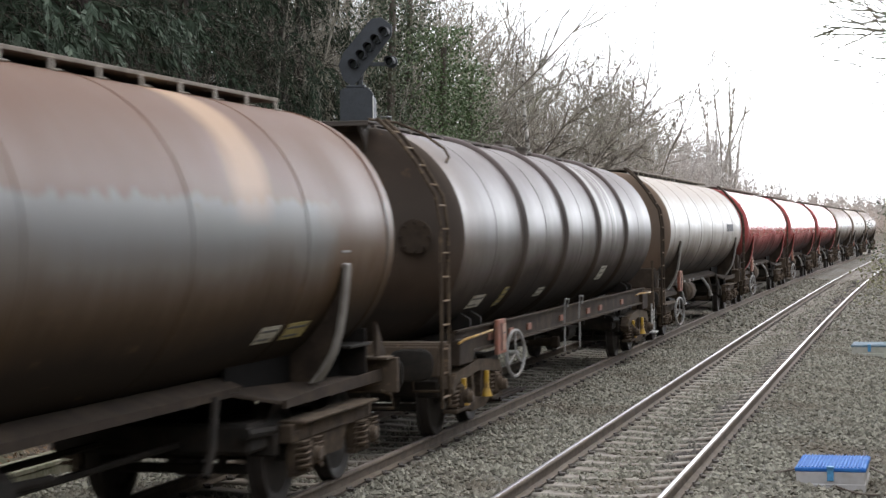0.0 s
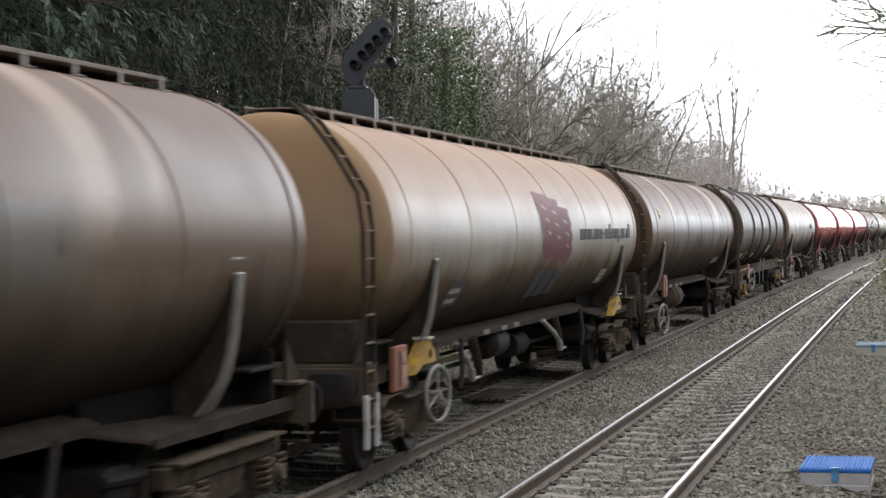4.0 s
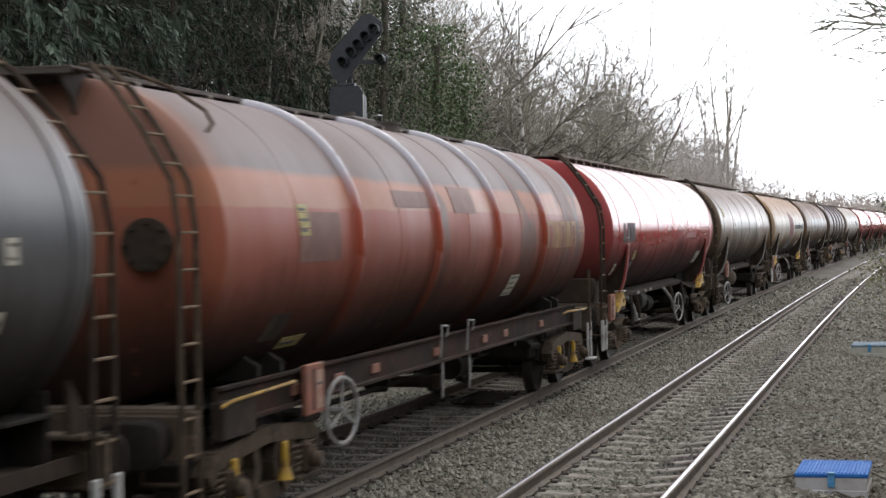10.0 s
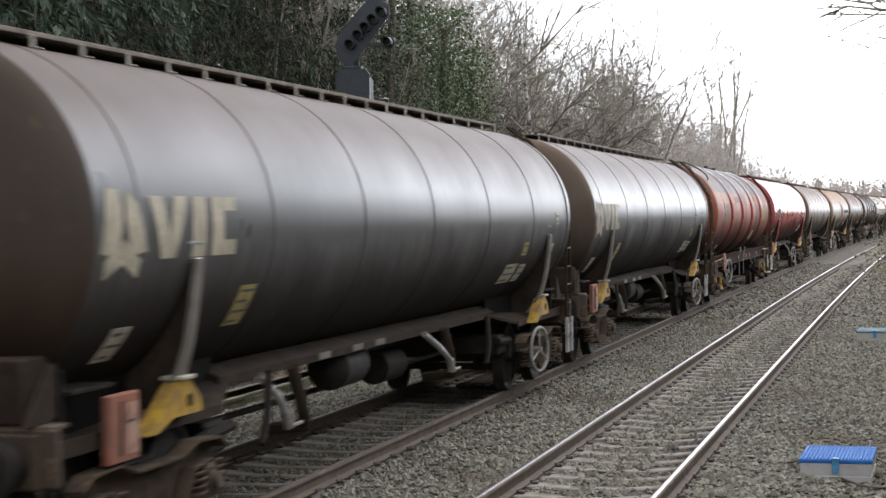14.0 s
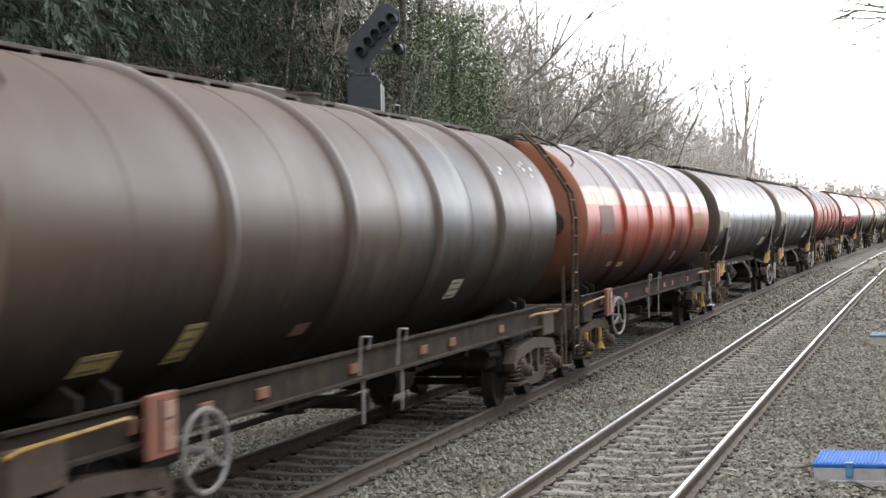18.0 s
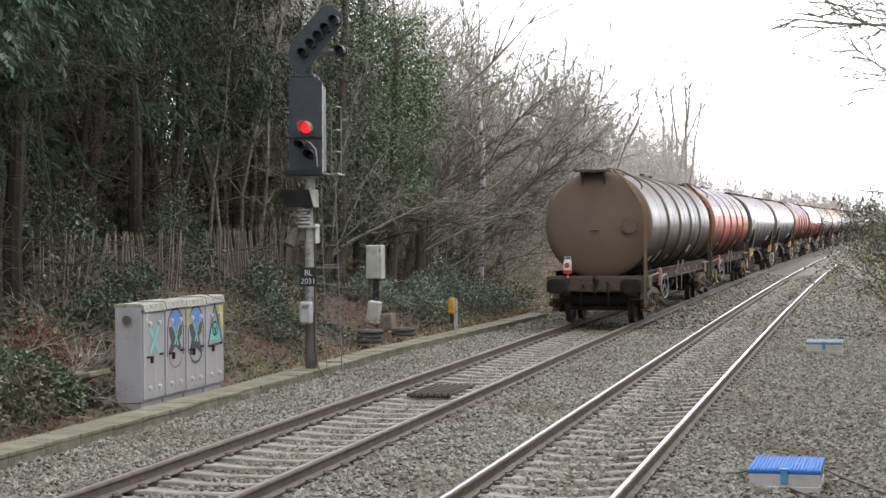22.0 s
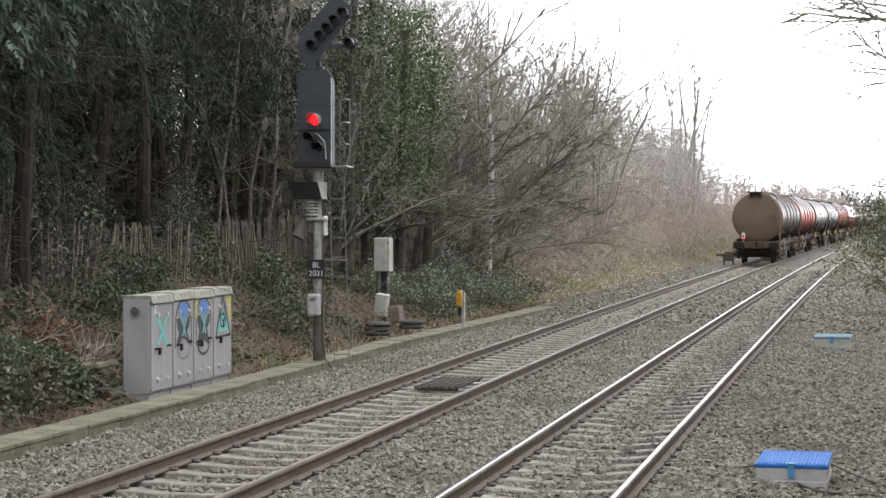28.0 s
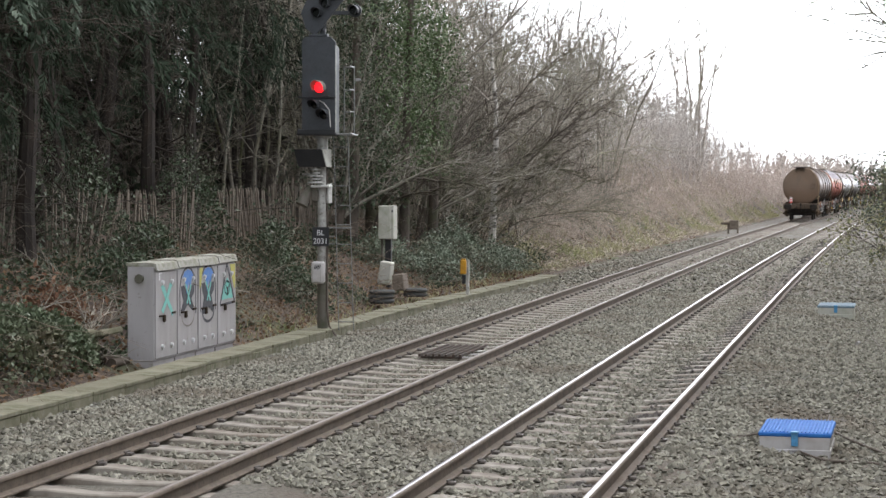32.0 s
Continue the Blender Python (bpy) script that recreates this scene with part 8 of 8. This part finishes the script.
    n = len(p)
    solo("evergreen_mass", leaf_mesh("evergreen_mass", p, rng.normal(size=(n, 3)) + np.array([0, 0, -0.6]), rng.uniform(0.25, 0.6, n), 0.3, rng), M_CONIFER, "mass of dark evergreen foliage in the wood", "foliage", kind="stuff")
    # leafless wood behind the leaning trees
    segs = []
    for k in range(270):
        x, y = -11.0 - abs(rng.normal()) * 6.0, rng.uniform(52, 108) if k % 2 else rng.uniform(44, 60)
        h = rng.uniform(6.0, 10.5) * (1.0 if y < 62 else 0.8 if y < 78 else 0.6)
        p, d = np.array([x + bend(y), y, ground_z(x, y)]), np.array([rng.normal() * 0.14, rng.normal() * 0.14, 1.0])
        for i in range(6):
            q = p + d * h / 6
            segs.append((*p, *q, 0.055 - 0.008 * i, 0.047 - 0.008 * i))
            for _ in range(5):
                e = d * 0.5 + rng.normal(size=3) * 0.55
                m = q + e * h * 0.13
                segs.append((*q, *m, 0.011, 0.007))
                for _ in range(3):
                    w = m + (e * 0.6 + rng.normal(size=3) * 0.45) * h * 0.1
                    segs.append((*m, *w, 0.006, 0.003))
            d = d + rng.normal(size=3) * 0.12
            p = q
    # the buff tone this far back also carries some painted haze
    solo("bare_wood", tube_mesh("bare_wood", segs, 3), M_TWIG_PALE, "dense leafless wood of thin grey stems", "woodland", kind="stuff")
    # ivy on the bank, in patches, and clad trunks
    p = bank_points(rng, 17000, -10.8, -7.4, 20, 62, 0.55, 0.06, 0.09)
    solo("ivy_cover", leaf_mesh("ivy_cover", p, rng.normal(size=(len(p), 3)) + np.array([0.5, -0.3, 0.3]), rng.uniform(0.05, 0.11, len(p)), 0.42, rng), M_IVY, "dark green ivy spread over the bank", "ivy", kind="stuff")
    n = 9000
    a, g = rng.uniform(0, 2 * np.pi, n), rng.random(n) ** 0.6
    mound = np.stack([-7.95 + 0.85 * g * np.cos(a), 22.5 + 2.5 * g * np.sin(a), -0.1 + 0.88 * np.sqrt(np.maximum(0, 1 - g * g)) + rng.normal(size=n) * 0.05], 1)
    solo("ivy_mound", leaf_mesh("ivy_mound", mound, rng.normal(size=(n, 3)) + np.array([0.4, -0.4, 0.4]), rng.uniform(0.04, 0.085, n), 0.42, rng), M_IVY_MOUND, "mound of glossy ivy and bramble by the trough", "ivy", kind="stuff")
    for x, y, h, r, cnt, mt in ((-8.9, 47.4, 7.2, 1.15, 9000, M_IVY_GREEN), (-9.7, 45.4, 8.5, 0.9, 5600, M_IVY), (-8.9, 50.6, 6.4, 0.9, 5200, M_IVY_GREEN), (-10.2, 49.0, 9.0, 1.0, 5200, M_IVY), (-9.4, 56.5, 3.4, 0.9, 2600, M_IVY)):
        a, z = rng.uniform(0, 2 * np.pi, cnt), rng.uniform(0.3 if mt is M_IVY_GREEN else 0.1, 1, cnt)
        rr = r * (0.45 + 0.6 * rng.random(cnt)) * (1.1 - 0.4 * z) * (1 + 0.4 * np.sin(9 * z + a * 2))
        q = np.stack([x + rr * np.cos(a), y + rr * np.sin(a), ground_z(x, y) + z * h], 1)
        iv = thing("ivy_clad_trunk", (0, 0, 0), "tree trunk wrapped in hanging green ivy", "tree", "ivy-clad trees")
        part("trunk", tube_mesh("trunk", [(x, y, ground_z(x, y) - 0.2, x + 0.2, y, h, 0.16, 0.08)], 8), M_BARK, iv)
        part("ivy", leaf_mesh("ivy", q, rng.normal(size=(cnt, 3)) + np.array([0.2, -0.2, -0.6]), rng.uniform(0.05, 0.1, cnt), 0.42, rng), mt, iv, "dense ivy leaves")
    # evergreen bushes low on the bank
    for x, y, r, h, cnt, mt in ((-7.9, 46.5, 1.1, 1.3, 3800, M_IVY_LIT), (-8.2, 50.0, 1.2, 1.5, 4200, M_IVY_LIT), (-7.7, 52.6, 1.0, 1.1, 3000, M_IVY_LIT), (-7.6, 55.2, 0.8, 0.8, 2000, M_IVY_LIT), (-8.6, 44.3, 0.8, 1.2, 2200, M_IVY_LIT), (-8.3, 35.5, 0.8, 0.9, 2000, M_IVY), (-9.9, 32.6, 0.6, 1.0, 1500, M_IVY), (-9.4, 38.2, 0.7, 1.1, 1800, M_IVY), (-11.0, 26.5, 0.9, 2.6, 2600, M_IVY), (-11.2, 29.5, 1.0, 3.0, 2800, M_IVY), (-10.9, 32.0, 0.8, 2.2, 2200, M_IVY), (-9.3, 29.6, 0.6, 0.9, 1400, M_IVY), (-10.8, 37.0, 0.8, 2.4, 2200, M_IVY)):
        a, g, z = rng.uniform(0, 2 * np.pi, cnt), rng.random(cnt) ** 0.5, rng.random(cnt)
        lump = 1 + 0.3 * np.sin(a * 3 + z * 5)
        q = np.stack([x + r * g * np.cos(a) * lump * np.sqrt(1 - 0.7 * z), y + 1.3 * r * g * np.sin(a) * lump, ground_z(x, y) + z * h * (1 - 0.5 * g)], 1)
        bu = thing("evergreen_bush", (0, 0, 0), "dense evergreen bush with small glossy leaves", "bush", "evergreen bushes")
        stem = [(x, y, ground_z(x, y) - 0.1, *(q[i]), 0.012, 0.004) for i in range(0, cnt, 60)]
        part("stem_tangle", tube_mesh("stem_tangle", stem, 3), M_TWIG, bu)
        part("foliage", leaf_mesh("foliage", q, rng.normal(size=(cnt, 3)) + np.array([0.2, -0.3, 0.2]), rng.uniform(0.04, 0.09, cnt), 0.38, rng), mt, bu, "glossy dark leaves")
    # dead leaves and bracken on the bank
    p = np.concatenate([bank_points(rng, 15000, -10.5, -6.95, 18, 60, 0.7, -0.35, 0.03), bank_points(rng, 5000, -11.0, -6.6, 60, 120, 0.5, 0.0, 0.04)])
    solo("leaf_litter", leaf_mesh("leaf_litter", p, rng.normal(size=(len(p), 3)) * np.array([1, 1, 0.3]), rng.uniform(0.04, 0.1, len(p)), 0.35, rng), M_LITTER, "fallen dead brown leaves on the bank", "leaf litter", kind="stuff")
    n = 520
    q = np.stack([rng.normal(-8.75, 0.22, n), rng.normal(25.9, 0.4, n), np.zeros(n)], 1)
    q[:, 2] = [ground_z(x, y) + abs(rng.normal()) * 0.22 for x, y, _ in q]
    solo("dead_bracken", leaf_mesh("dead_bracken", q, rng.normal(size=(n, 3)), rng.uniform(0.06, 0.16, n), 0.22, rng), M_RUSSET, "clump of russet dead bracken", "bracken", kind="stuff")
    # a heap of dead branches, a slab and old pipes beside the cabinets
    for k, (x, y, h) in enumerate(((-7.85, 25.0, 1.0), (-8.1, 25.6, 1.1), (-7.75, 24.5, 0.8), (-8.4, 26.4, 1.2), (-8.7, 24.8, 1.0), (-9.0, 27.4, 1.5), (-8.9, 31.2, 1.2), (-8.6, 33.8, 1.1))):
        segs = []
        for _ in range(6):
            a = rng.uniform(0, 2 * np.pi)
            d = np.array([math.cos(a), math.sin(a), rng.uniform(0.25, 1.3)])
            branch(rng, segs, (rng.normal() * 0.1, rng.normal() * 0.1, -0.05), d / np.linalg.norm(d), h * rng.uniform(0.6, 1.1), rng.uniform(0.012, 0.022), 1, (-0.05, -0.1, -0.06))
        t = thing("dead_branch", (x, y, ground_z(x, y)), "pale crooked dead branches fallen on the bank", "branch", "dead branches")
        tagged(part("branchwork", tube_mesh("branchwork", segs, 5), M_TWIG if k % 3 else M_TWIG_PALE, t), kind="stuff")
    solo("concrete_slab", Shape().box((-7.62, 24.8, ground_z(-7.62, 24.8) + 0.34), (0.5, 0.75, 0.09), 0.02, Matrix.Rotation(radians(-14), 4, "Y")).box((-7.8, 24.8, ground_z(-7.8, 24.8) + 0.12), (0.16, 0.5, 0.36), 0.02), M_CONCRETE_GREEN, "mossy broken concrete slab propped on the bank", "concrete slab")
    for k in range(3):
        x, z = -7.62 + 0.13 * k, ground_z(-7.62 + 0.13 * k, 24.9) + 0.05
        solo("clay_pipe", Shape().cyl((x, 24.62 + 0.05 * k, z), (x, 25.25, z), 0.06, n=16).cyl((x, 24.6 + 0.05 * k, z), (x, 24.68 + 0.05 * k, z), 0.074, n=16), M_RUSTY if k == 1 else M_CABLE, "short rusty brown pipe lying under the slab", "pipe", "old pipes")
    # flattened dead grass over the far bank
    p = bank_points(rng, 60000, -14.0, -6.7, 56, 150, 0.4, -0.4, 0.08)
    solo("dead_grass", leaf_mesh("dead_grass", p, rng.normal(size=(len(p), 3)) * np.array([1, 1, 0.5]), rng.uniform(0.08, 0.2, len(p)), 0.14, rng), M_DEADGRASS, "flattened pale dead grass on the far bank", "grass", kind="stuff")
    # bramble arcs and fallen twigs
    segs = []
    for _ in range(1500):
        x, y = rng.uniform(-10.4, -7.3), rng.uniform(19, 62)
        if 24.0 < y < 30.0 and x > -8.6:
            continue
        p, a = np.array([x, y, ground_z(x, y)]), rng.uniform(0, 2 * np.pi)
        d = np.array([math.cos(a) * 0.8 + 0.25, math.sin(a) * 0.8, rng.uniform(0.3, 1.2)])
        r, ln = rng.uniform(0.004, 0.009), rng.uniform(0.15, 0.34)
        for i in range(5):
            q = p + d * ln
            q[2] = max(q[2], ground_z(q[0], q[1]) + 0.01)
            segs.append((*p, *q, r, r * 0.85))
            d = d + np.array([0, 0, -0.42]) + rng.normal(size=3) * 0.15
            p, r = q, r * 0.85
    solo("bramble_tangle", tube_mesh("bramble_tangle", segs, 3), M_BRAMBLE, "tangle of dry bramble stems and fallen twigs", "brambles", kind="stuff")
    # rough grass on the far bank and tufts beside the trough
    n = 22000
    y = 58 + 125 * rng.random(n) ** 1.3
    x = -6.9 - np.abs(rng.normal(size=n)) * 1.5
    keep = np.array([noise.noise((a * 0.5, b * 0.16, 2.0)) + rng.normal() * 0.1 > 0.05 for a, b in zip(x, y)])
    x, y = x[keep], y[keep]
    n = len(x)
    p = np.stack([x, y, np.zeros(n)], 1)
    for i in range(n):
        p[i, 2] = ground_z(x[i], y[i])
        p[i, 0] += bend(y[i])
    solo("bank_grass", leaf_mesh("bank_grass", p, rng.normal(size=(n, 3)) * np.array([0.5, 0.5, 0.2]) + np.array([0, 0, 1.0]), rng.uniform(0.1, 0.28, n), 0.1, rng), M_GRASS, "rough yellow-green grass on the far bank", "grass", kind="stuff")
    n = 5000
    y = rng.uniform(30, 66, n)
    y = y[(y > 55) | (rng.random(n) < 0.3)]
    n = len(y)
    x = -7.0 - rng.exponential(0.35, n)
    p = np.stack([x, y, [ground_z(a, b) for a, b in zip(x, y)]], 1)
    solo("grass_tufts", leaf_mesh("grass_tufts", p, rng.normal(size=(n, 3)) * np.array([0.6, 0.6, 0.2]) + np.array([0, 0, 1.0]), rng.uniform(0.06, 0.2, n), 0.07, rng), M_GRASS, "thin grass tufts behind the trough", "grass", kind="stuff")


def build_right_side():
    """Bushes and overhanging boughs beyond the cess."""
    rng = np.random.default_rng(17)
    # tree whose boughs hang into view
    t = thing("overhanging_tree", (0, 0, 0), "bare tree with budding boughs hanging over the cess", "tree")
    trunk = [(6.2, 29.0, 0.3, 6.0, 28.6, 3.2, 0.2, 0.16), (6.0, 28.6, 3.2, 5.7, 28.0, 6.2, 0.16, 0.1), (5.7, 28.0, 6.2, 5.6, 27.8, 8.0, 0.1, 0.05)]
    part("trunk", trunk_shape(trunk), M_BARK, t)
    segs, tips = [], []
    for p, d, ln, r in (((5.9, 28.4, 4.1), (-1, -0.2, 0.12), 2.9, 0.034), ((5.9, 28.3, 4.6), (-1, 0.1, 0.1), 3.0, 0.03), ((5.8, 28.2, 5.0), (-1, -0.1, 0.02), 3.3, 0.032), ((5.7, 28.0, 5.6), (-1, 0.0, -0.03), 3.6, 0.032), ((5.7, 28.1, 5.3), (-1, 0.4, -0.02), 3.4, 0.026), ((5.7, 28.0, 6.2), (-0.9, -0.4, 0.1), 3.2, 0.03), ((5.8, 28.2, 4.6), (-1, 0.15, 0.2), 2.6, 0.024), ((5.4, 28.3, 5.1), (-1, 0.1, 0.02), 3.3, 0.018), ((5.5, 28.2, 5.35), (-1, -0.2, 0.0), 3.6, 0.018), ((5.5, 28.0, 4.75), (-1, 0.0, 0.05), 2.7, 0.016), ((5.3, 28.4, 4.4), (-1, 0.2, 0.08), 2.4, 0.016), ((5.5, 28.0, 5.7), (-1, 0.1, -0.06), 3.8, 0.018)):
        p = (p[0] - 0.95, p[1], p[2] + 0.1)
        branch(rng, segs, p, np.array(d) / np.linalg.norm(d), ln, r, 2, (0.04, 0.04, 0.03), tips, 2)
    # long drooping twig
    path = [(4.6, 30.0, 4.6), (3.6, 30.0, 4.1), (3.0, 30.0, 3.6), (2.72, 30.0, 3.15), (2.45, 30.0, 2.8)]
    for i in range(4):
        segs.append((*path[i], *path[i + 1], 0.012 - 0.002 * i, 0.01 - 0.002 * i))
    part("branchwork", tube_mesh("branchwork", segs, 4), M_TWIG, t, "thin bare boughs")
    tp = np.array(tips)
    n = 1100
    q = tp[rng.integers(0, len(tp), n)] + rng.normal(size=(n, 3)) * 0.05
    part("bud_cover", leaf_mesh("bud_cover", q, rng.normal(size=(n, 3)), rng.uniform(0.015, 0.035, n), 0.35, rng), M_TWIG, t, "small dark buds")
    # unseen trees and hedge, added to close the right and block low skylight
    n = 140000
    q = np.stack([7.3 + rng.exponential(1.6, n), rng.uniform(-60, 54, n), 0.4 + 5.2 * rng.random(n) ** 0.9], 1)
    solo("boundary_hedge", leaf_mesh("boundary_hedge", q, rng.normal(size=(n, 3)), rng.uniform(0.22, 0.46, n), 0.34, rng), M_IVY, "unseen dark hedge added along the boundary to block low skylight", "hedge", kind="stuff")
    # out of view on the left: foliage added to keep skylight off the train
    n = 16000
    q = np.stack([-8.0 - rng.exponential(1.8, n), rng.uniform(-50, 19, n), -0.1 + 8.0 * rng.random(n) ** 0.85], 1)
    solo("bank_hedge", leaf_mesh("bank_hedge", q, rng.normal(size=(n, 3)), rng.uniform(0.4, 0.8, n), 0.34, rng), M_IVY, "unseen dark hedge added on the bank to block skylight", "hedge", kind="stuff")
    # mixed bushes along the right boundary
    for k, (x, y, r, h, cnt) in enumerate(((4.9, 57.0, 1.5, 4.8, 4200), (5.2, 64.0, 1.9, 5.0, 4200), (5.6, 76.0, 2.2, 5.2, 4000), (5.2, 90.0, 2.5, 5.6, 3600), (5.6, 106.0, 2.8, 5.6, 3200), (4.6, 49.0, 0.9, 3.4, 2400))):
        z0 = ground_z(x, y)
        segs, tips = [], []
        for _ in range(10):
            a = rng.uniform(0, 2 * np.pi)
            d = np.array([math.cos(a) * 0.7 - 0.15, math.sin(a) * 0.5, 1.0])
            branch(rng, segs, (x + bend(y) + rng.normal() * 0.3, y + rng.normal() * 0.6, z0), d / np.linalg.norm(d), h * rng.uniform(0.55, 0.95), 0.03, 2, (-0.05, -0.02, -0.02), tips, 1)
        tp = np.array(tips)
        q = tp[rng.integers(0, len(tp), cnt)] + rng.normal(size=(cnt, 3)) * 0.12
        bu = thing("boundary_bush", (0, 0, 0), "tangled olive-green bush at the edge of the line", "bush", "boundary bushes")
        part("stem_tangle", tube_mesh("stem_tangle", segs, 3), M_BARK, bu)
        part("foliage", leaf_mesh("foliage", q, rng.normal(size=(cnt, 3)), rng.uniform(0.05, 0.12, cnt), 0.3, rng), M_HAWTHORN if k % 3 == 2 else M_IVY, bu, "small dull green leaves")
    # low dead boughs reaching over the cess
    b = thing("fallen_bough", (0, 0, 0), "long bare bough reaching out from the bushes", "bough")
    for p, d, ln in (((4.4, 60.0, 1.55), (-1, -0.1, 0.02), 3.0), ((4.6, 60.5, 1.9), (-1, 0.1, -0.12), 2.6), ((4.6, 61.0, 3.2), (-0.8, -0.1, 0.35), 3.4), ((4.5, 59.5, 1.2), (-1, 0, 0.06), 2.2)):
        segs = []
        branch(rng, segs, p, np.array(d) / np.linalg.norm(d), ln, 0.03, 1, (0.0, 0.0, 0.0))
        tagged(part("limb", tube_mesh("limb", segs, 5), M_TWIG, b), kind="stuff")


build_plants()
build_right_side()
scatter_stones("ballast_stones", 84000, -6.2, 4.3, 15.5, 46, 0.02, 0.046, 5)
scatter_stones("ballast_stones", 15000, -6.2, 4.3, 46, 95, 0.035, 0.075, 6)


# ---- what moves ----
def wagon_y(i, t):
    return CENTRES[i] + SPEED * (t - 19.0)


def motions():
    """The train runs away from the camera."""
    for i, w in enumerate(WAGONS):
        rows = []
        for k in range(33):
            y = wagon_y(i, k)
            rows.append((k, pose(TRACK_A + bend(y), y, RAISE_A, 0, 0, heading(y))))
        walk(w, rows)
    # wheels roll: 0.46 m radius
    turn = SPEED / 15 / 0.46
    rolling = [(k / 15, math.degrees(k * turn)) for k in range(481)]
    for wheel in WHEELS:
        y = wheel.location.y
        walk(wheel, [(t, pose(0, y, 0.46, -a % 360, 0, 0)) for t, a in rolling])


motions()
